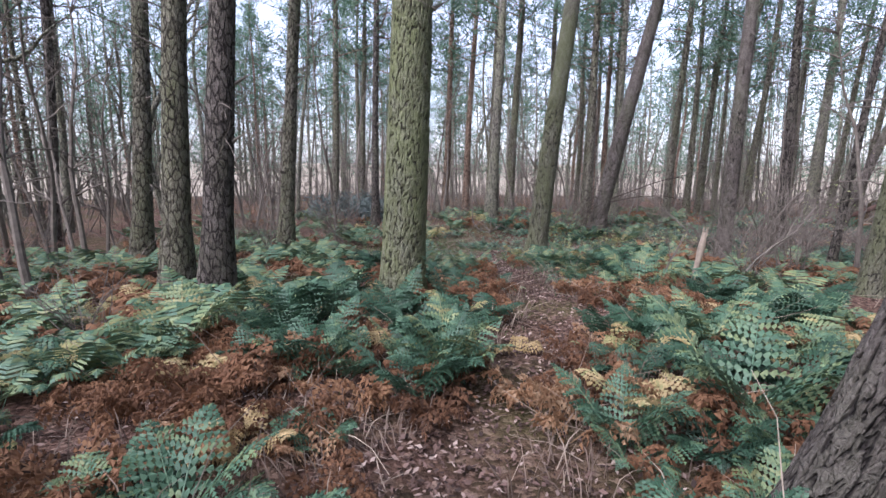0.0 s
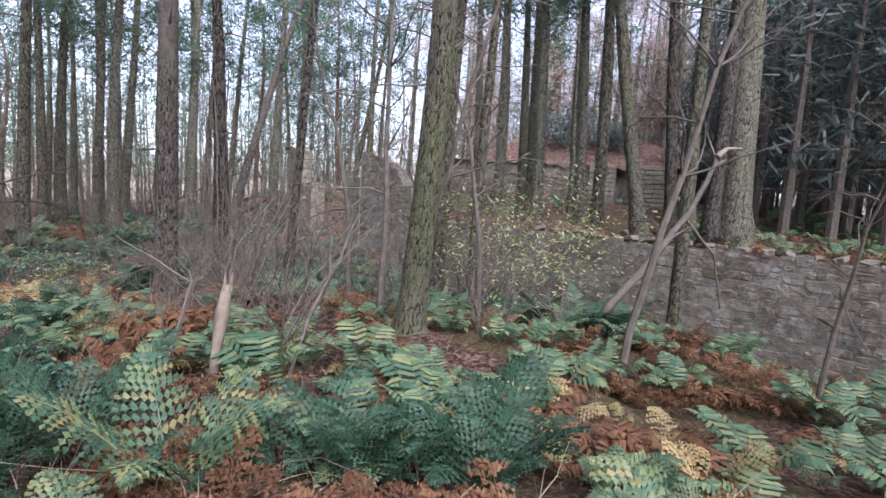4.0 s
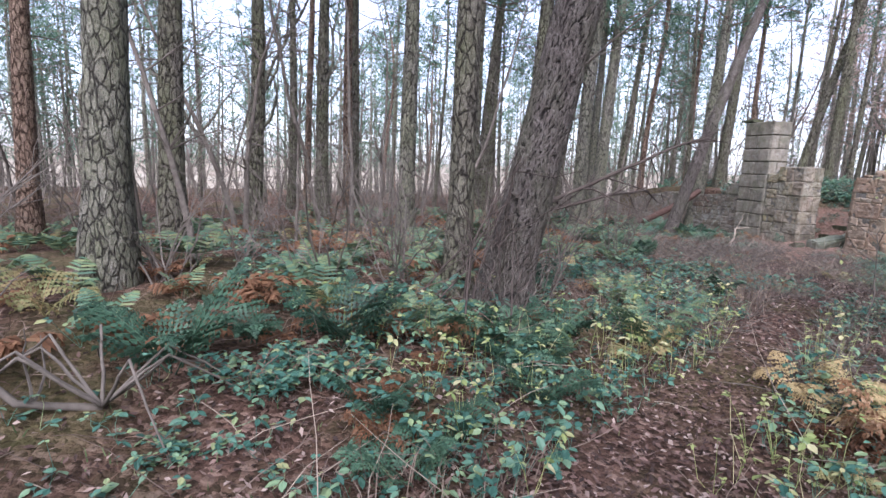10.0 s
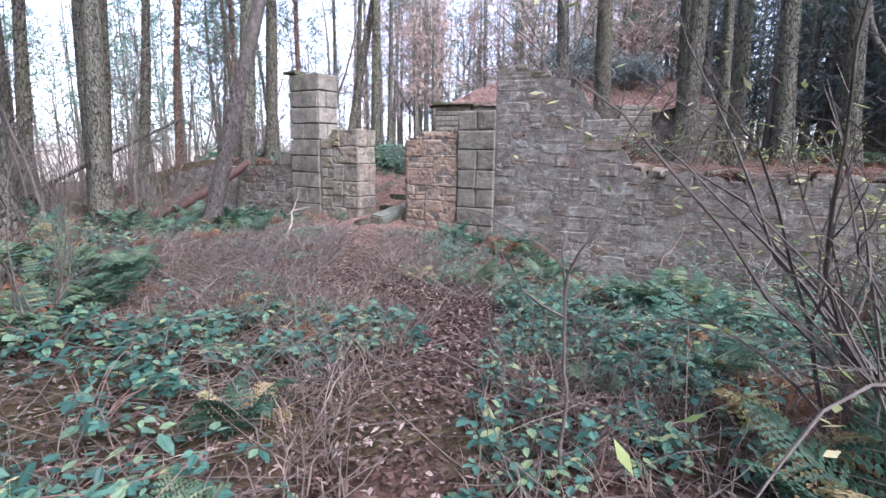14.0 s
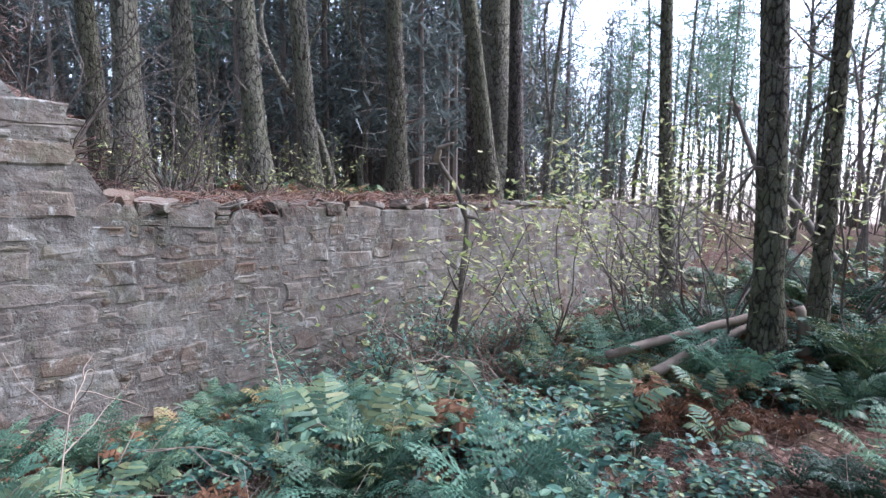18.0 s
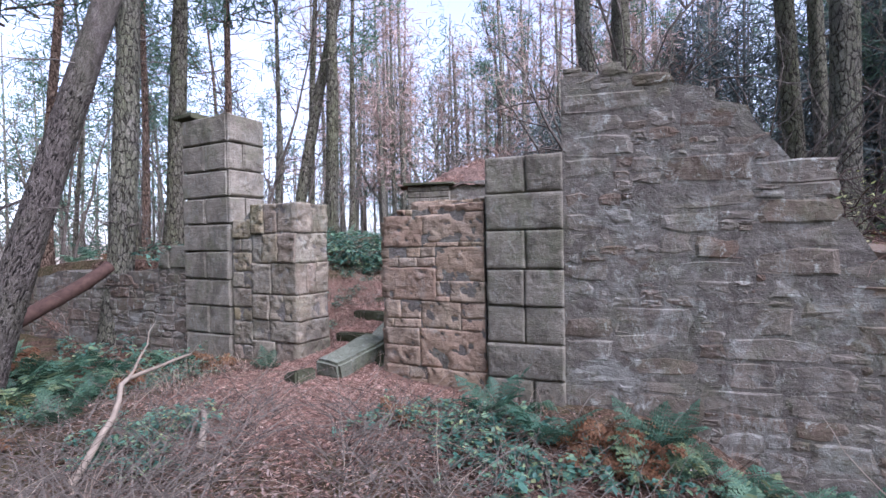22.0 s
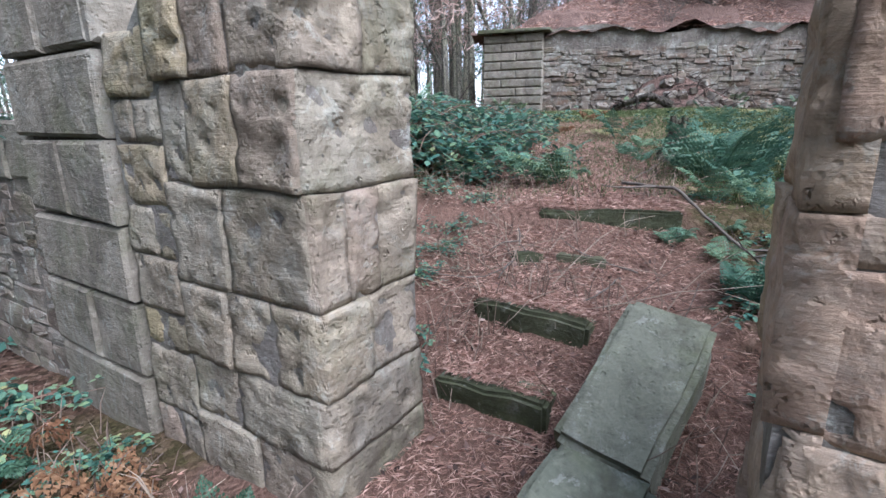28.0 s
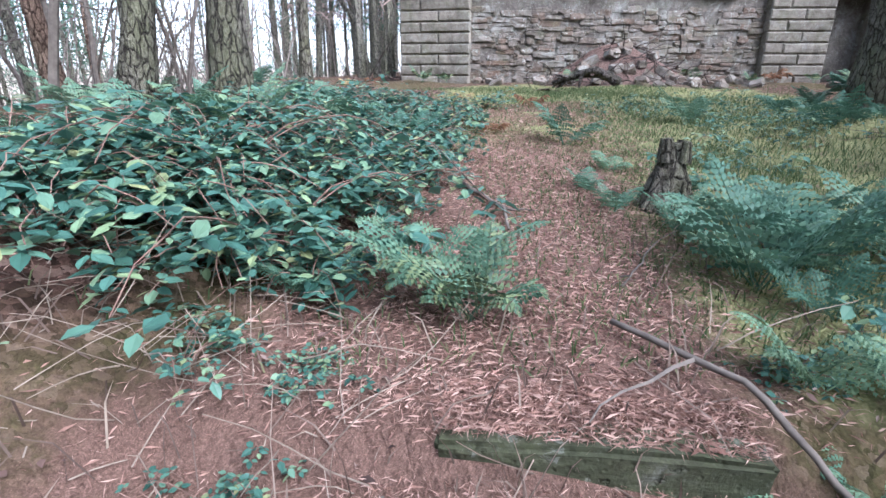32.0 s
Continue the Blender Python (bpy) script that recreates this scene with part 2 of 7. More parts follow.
def leaf_material(name, stops, rough=0.6, island=True, back=0.35):
    m = Mat(name, rough, 0.25)
    r = m.random(island)
    if not island:
        r = m.math("ADD", m.math("MULTIPLY", r, 0.6), m.math("MULTIPLY", m.random(True), 0.4))
    col = m.ramp(r, stops)
    col = m.mix(0.4, col, m.ramp(m.noise(m.coords(), 9, 3), ((0.3, (0.3, 0.3, 0.3)), (0.7, (0.8, 0.8, 0.8)))), "OVERLAY")
    m.finish(col)
    tr = m.n.new("ShaderNodeBsdfTranslucent")
    m.l.new(col, tr.inputs["Color"])
    mx = m.n.new("ShaderNodeMixShader")
    mx.inputs[0].default_value = back
    m.l.new(m.b.outputs[0], mx.inputs[1])
    m.l.new(tr.outputs[0], mx.inputs[2])
    m.l.new(mx.outputs[0], m.n["Material Output"].inputs["Surface"])
    return m.m


FERN_GREEN = leaf_material("green_fern", ((0.0, (0.01, 0.025, 0.014)), (0.35, (0.028, 0.064, 0.036)), (0.66, (0.07, 0.132, 0.078)), (0.88, (0.15, 0.19, 0.085)), (1.0, (0.27, 0.23, 0.1))), 0.5, False, 0.13)
FERN_BRIGHT = leaf_material("fresh_fern", ((0.0, (0.04, 0.1, 0.065)), (0.5, (0.09, 0.18, 0.115)), (1.0, (0.2, 0.29, 0.16))), 0.5, False, 0.25)
FERN_YELLOW = leaf_material("yellowing_fern", ((0.0, (0.36, 0.27, 0.12)), (0.4, (0.46, 0.35, 0.18)), (0.7, (0.24, 0.26, 0.11)), (1.0, (0.38, 0.24, 0.12))), 0.7, False)
FERN_RUST = leaf_material("rust_fern", ((0.0, (0.07, 0.038, 0.022)), (0.45, (0.17, 0.086, 0.044)), (0.8, (0.27, 0.155, 0.08)), (1.0, (0.4, 0.28, 0.17))), 0.8, False)
BRAMBLE_LEAF = leaf_material("bramble_leaf", ((0.0, (0.03, 0.082, 0.06)), (0.45, (0.07, 0.165, 0.12)), (0.7, (0.13, 0.235, 0.15)), (0.92, (0.21, 0.29, 0.14)), (1.0, (0.33, 0.33, 0.15))), 0.38, True, 0.25)
PALE_LEAF = leaf_material("yellow_green_leaf", ((0.0, (0.16, 0.22, 0.07)), (0.5, (0.32, 0.36, 0.13)), (1.0, (0.5, 0.46, 0.26))), 0.6)
NEEDLE_LEAF = leaf_material("pine_needles", ((0.0, (0.06, 0.11, 0.07)), (0.6, (0.1, 0.17, 0.11)), (1.0, (0.16, 0.21, 0.14))), 0.6)
NEEDLE_DARK = leaf_material("dark_conifer_needles", ((0.0, (0.06, 0.078, 0.074)), (1.0, (0.14, 0.17, 0.15))), 0.6)
NEEDLE_RUST = leaf_material("larch_needles", ((0.0, (0.3, 0.21, 0.165)), (1.0, (0.44, 0.34, 0.28))), 0.7)
LITTER = leaf_material("fallen_leaves", ((0.0, (0.03, 0.02, 0.016)), (0.4, (0.085, 0.053, 0.041)), (0.75, (0.17, 0.11, 0.088)), (1.0, (0.38, 0.3, 0.245))), 0.85, True, 0.15)
RED_NEEDLES = leaf_material("fallen_needles", ((0.0, (0.15, 0.085, 0.063)), (0.5, (0.34, 0.205, 0.155)), (1.0, (0.52, 0.37, 0.29))), 0.85, True, 0.1)
DRY_GRASS = leaf_material("dry_grass", ((0.0, (0.1, 0.072, 0.055)), (0.6, (0.2, 0.15, 0.115)), (1.0, (0.34, 0.28, 0.21))), 0.85, True, 0.2)
GREEN_GRASS = leaf_material("woodland_grass", ((0.0, (0.05, 0.085, 0.03)), (0.6, (0.1, 0.14, 0.055)), (1.0, (0.2, 0.2, 0.1))), 0.7, True, 0.3)


def twig_material(name, a, b):
    m = Mat(name, 0.9, 0.15)
    n = m.noise(m.coords((1, 1, 1), True), 11, 5)
    return m.finish(m.mix(0.35, m.ramp(n, ((0.3, a), (0.7, b))), m.ramp(m.random(True), ((0, a), (1, b)))), n, 0.4, 0.01)


TWIG = twig_material("twig_bark", (0.07, 0.06, 0.05), (0.2, 0.172, 0.14))
TWIG_DARK = twig_material("dark_dead_wood", (0.035, 0.027, 0.023), (0.1, 0.08, 0.065))
TWIG_PALE = twig_material("bleached_wood", (0.17, 0.135, 0.1), (0.36, 0.3, 0.23))
TWIG_RED = twig_material("bramble_cane", (0.13, 0.07, 0.055), (0.27, 0.19, 0.14))
LOG_RED = twig_material("barkless_log", (0.045, 0.027, 0.022), (0.12, 0.074, 0.057))


def ground_material():
    m = Mat("forest_floor", 0.97, 0.1)
    v = m.coords()
    big, mid, fine = m.noise(v, 0.45, 5, 0.65), m.noise(v, 3.2, 6, 0.65), m.noise(v, 45, 6, 0.75, 0.8)
    soil = m.ramp(mid, ((0.3, (0.03, 0.019, 0.014)), (0.5, (0.075, 0.048, 0.035)), (0.72, (0.15, 0.1, 0.075))))
    green = m.ramp(big, ((0.43, (0, 0, 0)), (0.58, (1, 1, 1))))
    col = m.mix(m.math("MULTIPLY", green, 0.6), soil, (0.085, 0.1, 0.035))
    col = m.mix(0.6, col, m.ramp(fine, ((0.3, (0.12, 0.1, 0.09)), (0.7, (0.85, 0.75, 0.66)))), "OVERLAY")
    warp = m.n.new("ShaderNodeVectorMath")
    warp.operation = "MULTIPLY_ADD"
    warp.inputs[1].default_value = (0.05, 0.05, 0.05)
    wz = m.n.new("ShaderNodeTexNoise")
    wz.inputs["Scale"].default_value = 30.0
    m.l.new(v, wz.inputs["Vector"])
    m.l.new(wz.outputs["Color"], warp.inputs[0])
    m.l.new(v, warp.inputs[2])
    cell = m.voronoi(warp.outputs[0], 24)
    sep = m.n.new("ShaderNodeSeparateColor")
    m.l.new(cell.outputs["Color"], sep.inputs[0])
    leaves = m.ramp(sep.outputs[0], ((0.0, (0.025, 0.016, 0.012)), (0.35, (0.075, 0.044, 0.032)), (0.7, (0.16, 0.095, 0.07)), (1.0, (0.3, 0.21, 0.16))))
    col = m.mix(m.math("MULTIPLY", m.math("SUBTRACT", 1.0, m.math("MULTIPLY", green, 0.6)), 0.7), col, leaves)
    # fallen needles round the doorway, moss and grass on the terrace
    kind = m.n.new("ShaderNodeAttribute")
    kind.attribute_name = "cover"
    split = m.n.new("ShaderNodeSeparateColor")
    m.l.new(kind.outputs["Color"], split.inputs[0])
    thread = m.noise(v, 70, 6, 0.8, 2.5)
    edge = m.math("SUBTRACT", mid, 0.5)
    needles = m.ramp(thread, ((0.3, (0.055, 0.035, 0.026)), (0.5, (0.155, 0.095, 0.07)), (0.7, (0.33, 0.215, 0.16))))
    moss = m.ramp(m.noise(v, 5, 8, 0.75), ((0.35, (0.17, 0.13, 0.08)), (0.5, (0.21, 0.215, 0.09)), (0.7, (0.3, 0.295, 0.14))))
    moss = m.mix(0.4, moss, m.ramp(fine, ((0.3, (0.2, 0.2, 0.2)), (0.7, (0.8, 0.8, 0.8)))), "OVERLAY")
    grown = m.ramp(m.math("ADD", split.outputs[1], edge), ((0.3, (0, 0, 0)), (0.6, (1, 1, 1))))
    strewn = m.ramp(m.math("ADD", split.outputs[0], edge), ((0.25, (0, 0, 0)), (0.5, (1, 1, 1))))
    col = m.mix(strewn, m.mix(grown, col, moss), needles)
    h = m.math("ADD", m.math("MULTIPLY", fine, 0.5), m.math("ADD", mid, m.math("MULTIPLY", cell.outputs["Distance"], -0.8)))
    return m.finish(col, h, 0.9, 0.04)


GROUND = ground_material()


def field_material():
    m = Mat("stubble_field", 0.95, 0.1)
    n = m.noise(m.coords((1, 1, 1)), 0.03, 6)
    return m.finish(m.ramp(n, ((0.35, (0.2, 0.165, 0.12)), (0.6, (0.27, 0.24, 0.18)), (0.75, (0.14, 0.17, 0.1)))))


FIELD = field_material()

# ---- mesh tools ----
rng = np.random.default_rng(7)


class Soup:
    """Collects vertices and faces."""

    def __init__(self):
        self.v, self.f, self.k = [], [], 0

    def add(self, v, f):
        v = np.asarray(v, float)
        self.v.append(v)
        self.f.extend([tuple(int(i) + self.k for i in q) for q in f])
        self.k += len(v)

    def add_np(self, v, f):
        self.v.append(v)
        self.f.extend((f + self.k).tolist())
        self.k += len(v)

    def stamp(self, other, m):
        """Adds a copy of another soup, moved by the 4 x 4 matrix m."""
        if not hasattr(other, "packed"):
            other.packed = (np.concatenate(other.v), [np.array([f for f in other.f if len(f) == n]) for n in sorted({len(f) for f in other.f})])
        v, groups = other.packed
        self.v.append(v @ m[:3, :3].T + m[:3, 3])
        for g in groups:
            self.f.extend((g + self.k).tolist())
        self.k += len(v)

    def mesh(self, name, mat, smooth=False):
        me = bpy.data.meshes.new(name)
        me.from_pydata(np.concatenate(self.v).tolist() if self.v else [], [], self.f)
        me.materials.append(mat)
        if smooth:
            me.polygons.foreach_set("use_smooth", [True] * len(me.polygons))
        me.update()
        return me


def part(name, data, material, parent, label=""):
    """One mesh object under a thing; data is a Soup, a bmesh or a mesh."""
    if isinstance(data, Soup):
        data = data.mesh(name, material)
    elif isinstance(data, bmesh.types.BMesh):
        me = bpy.data.meshes.new(name)
        data.to_mesh(me)
        data.free()
        me.materials.append(material)
        data = me
    ob = new(name, data)
    ob.parent = parent
    if label:
        ob["label"] = label
    return ob


def thing(name, x, y, z, label, category, group="", kind=""):
    ob = new(name)
    ob.location = (x, y, z)
    ob.empty_display_size = 0.1
    return tagged(ob, label, category, group, kind)


def tube(soup, pts, radii, sides=6, knob=0.0, cap=True):
    """A tapered tube along points."""
    pts = np.asarray(pts, float)
    n = len(pts)
    d = np.gradient(pts, axis=0)
    d /= np.linalg.norm(d, axis=1)[:, None] + 1e-9
    ref = np.array([0.31, 0.95, 0.05]) if abs(d[0][2]) > 0.6 else np.array([0.0, 0.0, 1.0])
    a = np.cross(d, ref)
    a /= np.linalg.norm(a, axis=1)[:, None] + 1e-9
    b = np.cross(d, a)
    th = np.linspace(0, 2 * np.pi, sides, endpoint=False)
    r = np.asarray(radii, float)[:, None] * (1 + knob * rng.normal(size=(n, sides)))
    v = pts[:, None, :] + r[:, :, None] * (np.cos(th)[None, :, None] * a[:, None, :] + np.sin(th)[None, :, None] * b[:, None, :])
    i, j = np.meshgrid(np.arange(n - 1), np.arange(sides), indexing="ij")
    j2 = (j + 1) % sides
    f = np.stack([i * sides + j, i * sides + j2, (i + 1) * sides + j2, (i + 1) * sides + j], -1).reshape(-1, 4)
    soup.add_np(v.reshape(-1, 3), f)
    if cap:
        k = soup.k - n * sides
        soup.f.append(tuple(k + q for q in range(sides))[::-1])
        soup.f.append(tuple(k + (n - 1) * sides + q for q in range(sides)))


def wander(p, d, length, n, bend=0.15, lift=0.0):
    """Points along a crooked branch."""
    p, d = np.array(p, float), np.array(d, float)
    d /= np.linalg.norm(d)
    out = [p.copy()]
    for _ in range(n):
        d = d + rng.normal(0, bend, 3) + (0, 0, lift)
        d /= np.linalg.norm(d)
        p = p + d * length / n
        out.append(p.copy())
    return np.array(out)


# ---- ground ----
LOW = ((0, 0, -0.05), (0, 2.5, -0.15), (1, 5.5, -0.2), (1, 8, -0.4), (0.7, 10.7, -0.6), (0.6, 12.1, -0.7), (1.8, 13.8, -0.85), (4.2, 14.7, -0.9),
       (7.8, 15.5, -0.85), (10.4, 15.5, -0.95), (13, 17.6, -1.0), (15.8, 18.2, -1.03), (17, 18.4, -1.03), (4.4, 16.9, -0.6), (1, 18.9, -0.5))
SIDE = ((-3.3, 19, -0.9), (-6, 6.5, -0.45), (-10, 12, -0.9), (6, 7.7, -0.5), (5, 9.5, -0.45), (6.2, 12.5, -0.8), (10, 9.4, -1.4), (15, 13, -2.05),
        (14.6, 10, -2.2), (14.2, 6, -2.4), (13.2, 2, -2.3), (8, 5, -0.95), (15.9, 22, -1.2), (16.3, 27, -1.1), (11, 21.6, -0.8), (6, 26, -0.8), (-4, 25, -1.0), (16, 15.6, -1.15), (11.8, 13.5, -1.35))
CTRL = np.array(LOW + SIDE)


def wall_x(y):
    """Front face of the long wall and of the doorway's facade."""
    y = np.asarray(y, float)
    return np.where(y < 16.5, 16.55 + 0.2 * (y - 16.5), 16.6 + 0.42 * (y - 16.5))


def smooth(a, b, x):
    t = np.clip((x - a) / (b - a), 0, 1)
    return t * t * (3 - 2 * t)


def low_ground(x, y):
    d2 = (x[..., None] - CTRL[:, 0]) ** 2 + (y[..., None] - CTRL[:, 1]) ** 2
    w = 1 / (d2 + 0.9) ** 2
    z = (w * CTRL[:, 2]).sum(-1) / w.sum(-1)
    r = np.hypot(x - 5, y - 10)
    return z - 0.035 * np.clip(r - 22, 0, 60)


def high_ground(x, y):
    z = 0.22 + 0.042 * np.clip(x - 17, 0, 40) - 0.02 * np.clip(9.5 - y, 0, 9)
    mid = 18.25 - 0.13 * (x - 18)
    skew = x - 0.38 * np.clip(y - 18.37, -0.4, 0.4) * smooth(19.4, 19.0, x)
    steps = np.interp(skew, [16.9, 18.3, 18.42, 18.76, 18.88, 19.45, 19.55, 20.0, 20.1, 22.5, 30, 33], [-1.03, -0.9, -0.76, -0.64, -0.5, -0.42, -0.36, -0.25, -0.12, 0.08, 0.62, 0.75])
    off = y - mid
    near = 1 - np.where(off > 0, smooth(0.75, 2.3, off), smooth(2.4, 4.6, -off))
    near = near * smooth(31, 23, x) + smooth(23, 31, x) * 0.6
    return z * (1 - near) + steps * near


def ground_z(x, y):
    x, y = np.asarray(x, float), np.asarray(y, float)
    s = smooth(0.1, 0.45, x - wall_x(y)) * smooth(34, 24, y) * smooth(-14, -6, y)
    s = np.where((y > 17.6) & (y < 19.2), smooth(0.0, 0.2, x - 16.95), s)
    z = low_ground(x, y) * (1 - s) + high_ground(x, y) * s
    return z + 0.05 * np.sin(1.7 * x + 0.6 * y) * np.cos(1.3 * y - 0.5 * x) * smooth(0.3, 2, np.abs(x - wall_x(y)))


def gz(x, y):
    return float(ground_z(np.array([x]), np.array([y]))[0])


def axis(inner, lo, hi, reach):
    a = list(np.arange(lo, hi + 1e-6, inner))
    s, step = lo, inner
    left = []
    while s > -reach:
        step *= 1.25
        s -= step
        left.append(s)
    s, step, right = hi, inner, []
    while s < reach:
        step *= 1.25
        s += step
        right.append(s)
    return np.array(left[::-1] + a + right)


gx, gy = axis(0.16, -6, 30, 2500), axis(0.16, -3, 26, 2500)
GX, GY = np.meshgrid(gx, gy)
GZ = ground_z(GX, GY)
rough = np.array([noise.noise((float(a) * 1.9, float(b) * 1.9, 0.3)) for a, b in zip(GX.ravel(), GY.ravel())]).reshape(GX.shape)
GZ = GZ + 0.045 * rough * (np.hypot(GX - 10, GY - 12) < 40)
GZ = np.where(np.hypot(GX, GY) > 90, GZ - 3.0 + 0.012 * np.clip(np.hypot(GX, GY) - 90, 0, 2400), GZ)
nx, ny = len(gx), len(gy)
I, J = np.meshgrid(np.arange(ny - 1), np.arange(nx - 1), indexing="ij")
quads = np.stack([I * nx + J, I * nx + J + 1, (I + 1) * nx + J + 1, (I + 1) * nx + J], -1).reshape(-1, 4)
gs = Soup()
gs.add_np(np.stack([GX, GY, GZ], -1).reshape(-1, 3), quads)
gmesh = gs.mesh("ground", GROUND, True)
gmesh.materials.append(FIELD)
far = (np.hypot(GX, GY)[:-1, :-1].ravel() > 75).astype(np.int32)
gmesh.polygons.foreach_set("material_index", far)
mid_line = 18.25 - 0.13 * (GX - 18)
walk_bed = np.exp(-((GY - mid_line - 0.15 - 0.15 * smooth(21, 19.5, GX)) / (0.85 + 0.3 * smooth(21, 19.5, GX))) ** 2) * smooth(15.6, 16.4, GX) * smooth(26, 22.5, GX)
door_bed = np.exp(-(((GX - 16.4) / 1.6) ** 2 + ((GY - 18.0) / 1.2) ** 2))
bed = np.clip(1.25 * np.maximum(walk_bed, door_bed), 0, 1)
lawn = smooth(19.6, 20.8, GX) * smooth(33, 30, GX) * smooth(11.5, 13.0, GY) * smooth(19.5, 17.8, GY)
cover = np.zeros((GX.size, 4))
cover[:, 0], cover[:, 1], cover[:, 3] = bed.ravel(), (lawn * (1 - bed)).ravel(), 1.0
gmesh.color_attributes.new("cover", "FLOAT_COLOR", "POINT").data.foreach_set("color", cover.ravel())
tagged(new("ground", gmesh), "brown forest floor with leaf litter and fallen needles", "ground", kind="structure")


# ---- masonry ----
class Face:
    """A wall face from a to b (plan), facing the walker's side; u runs from a to b."""

    def __init__(self, a, b):
        self.a, self.b = np.array(a, float), np.array(b, float)
        self.len = float(np.linalg.norm(self.b - self.a))
        self.d = (self.b - self.a) / self.len
        self.n = np.array([-self.d[1], self.d[0]])

    def to(self, p):
        p = np.asarray(p, float)
        out = np.empty_like(p)
        out[:, :2] = self.a + p[:, :1] * self.d + p[:, 1:2] * self.n
        out[:, 2] = p[:, 2]
        return out


STONE_F = ((0, 1, 5, 4), (1, 2, 6, 5), (2, 3, 7, 6), (3, 0, 4, 7), (4, 5, 9, 8), (5, 6, 10, 9), (6, 7, 11, 10), (7, 4, 8, 11),
           (8, 9, 12), (9, 10, 12), (10, 11, 12), (11, 8, 12))


def stone(face, u0, u1, z0, z1, back, proud, ch=0.015, jit=0.006, dome=0.0, deep=0.004):
    """One dressed or rough stone in a wall face: chamfered edges, uneven face."""
    j = lambda s=jit: rng.normal(0, s)
    ch = min(ch, 0.3 * (u1 - u0), 0.3 * (z1 - z0))
    c = [(u0 + j(), z0 + j()), (u1 + j(), z0 + j()), (u1 + j(), z1 + j()), (u0 + j(), z1 + j())]
    v = [(u, -back, z) for u, z in c] + [(u, proud - ch + j(deep), z) for u, z in c]
    m = ((ch, ch), (-ch, ch), (-ch, -ch), (ch, -ch))
    v += [(u + a + j(), proud + j(deep), z + b + j()) for (u, z), (a, b) in zip(c, m)]
    v.append(((u0 + u1) / 2 + j(3 * jit), proud + dome + j(deep), (z0 + z1) / 2 + j(3 * jit)))
    return face.to(v), STONE_F


def rough_stone(face, u0, u1, z0, z1, back, proud, rnd=0.01, amp=0.012):
    """A weathered block: a finely divided face with chipped edges, hollows and pits; joints wander with the wall."""
    nu, nz = int(np.clip((u1 - u0) / 0.024, 6, 30)), int(np.clip((z1 - z0) / 0.024, 6, 24))
    o = Vector((face.a[0], face.a[1], 3.0))
    tilt, slope = rng.normal(0, 0.01), rng.normal(0, 0.01)
    v = []
    for b in np.linspace(0, 1, nz):
        for a in np.linspace(0, 1, nu):
            u, z = u0 + (u1 - u0) * a, z0 + (z1 - z0) * b
            q = Vector((u * 3.2, z * 3.2, 0)) + o
            warp = 0.4 if amp > 0.01 else 0.1
            du, dz = 0.03 * noise.noise(q) + 0.008 * noise.noise(q * 5), 0.035 * noise.noise(q + Vector((9, 4, 0))) + 0.008 * noise.noise(q * 6)
            p = Vector((u * 6, z * 6, 0)) + o
            chip = rnd * (0.35 + 2.2 * max(0.0, noise.noise(p * 0.9 + Vector((2, 8, 1)))))
            e = min(min(a, 1 - a) * (u1 - u0), min(b, 1 - b) * (z1 - z0))
            fall = max(0.0, 1 - e / max(chip * 1.6, 1e-4)) ** 1.5 * chip
            hollow = max(0.0, noise.noise(p * 0.8 + Vector((5, 5, 5))) - 0.25) * 0.09
            pit = max(0.0, noise.noise(p * 2.6 + Vector((1, 5, 7))) - 0.36) * 0.13
            relief = amp * (0.7 * noise.noise(p) + 0.5 * noise.noise(p * 2.7) + 0.4 * abs(noise.noise(p * 5.5)))
            w = proud + tilt * (a - 0.5) + slope * (b - 0.5) + relief - fall - (hollow * 0.6 + pit) * (1.0 if amp > 0.01 else 0.25)
            v.append((u + warp * du, w, z + warp * dz))
    n = nu * nz
    f = [(j * nu + i, j * nu + i + 1, (j + 1) * nu + i + 1, (j + 1) * nu + i) for j in range(nz - 1) for i in range(nu - 1)]
    rim = [i for i in range(nu)] + [j * nu + nu - 1 for j in range(1, nz)] + [(nz - 1) * nu + i for i in range(nu - 2, -1, -1)] + [j * nu for j in range(nz - 2, 0, -1)]
    for r in rim:
        v.append((v[r][0], -back, v[r][2]))
    k = len(rim)
    f += [(rim[(i + 1) % k], rim[i], n + i, n + (i + 1) % k) for i in range(k)]
    return face.to(v), f


def core(face, u0, u1, z0, tops, back, front=0.0):
    """The mortared heart of a wall, with an uneven top: tops are (u, z) pairs."""
    s = Soup()
    us = np.linspace(u0, u1, max(2, int((u1 - u0) / 0.12)))
    zt = np.interp(us, [t[0] for t in tops], [t[1] for t in tops]) + rng.normal(0, 0.012, len(us))
    rows = []
    for u, z in zip(us, zt):
        rows += [(u, front, z0), (u, front, z), (u, -back, z), (u, -back, z0)]
    f = []
    for i in range(len(us) - 1):
        for k in range(4):
            k2 = (k + 1) % 4
            f.append((4 * i + k, 4 * i + 4 + k, 4 * i + 4 + k2, 4 * i + k2))
    f += [(0, 1, 2, 3), tuple(4 * (len(us) - 1) + k for k in (3, 2, 1, 0))]
    s.add(face.to(rows), f)
    return s


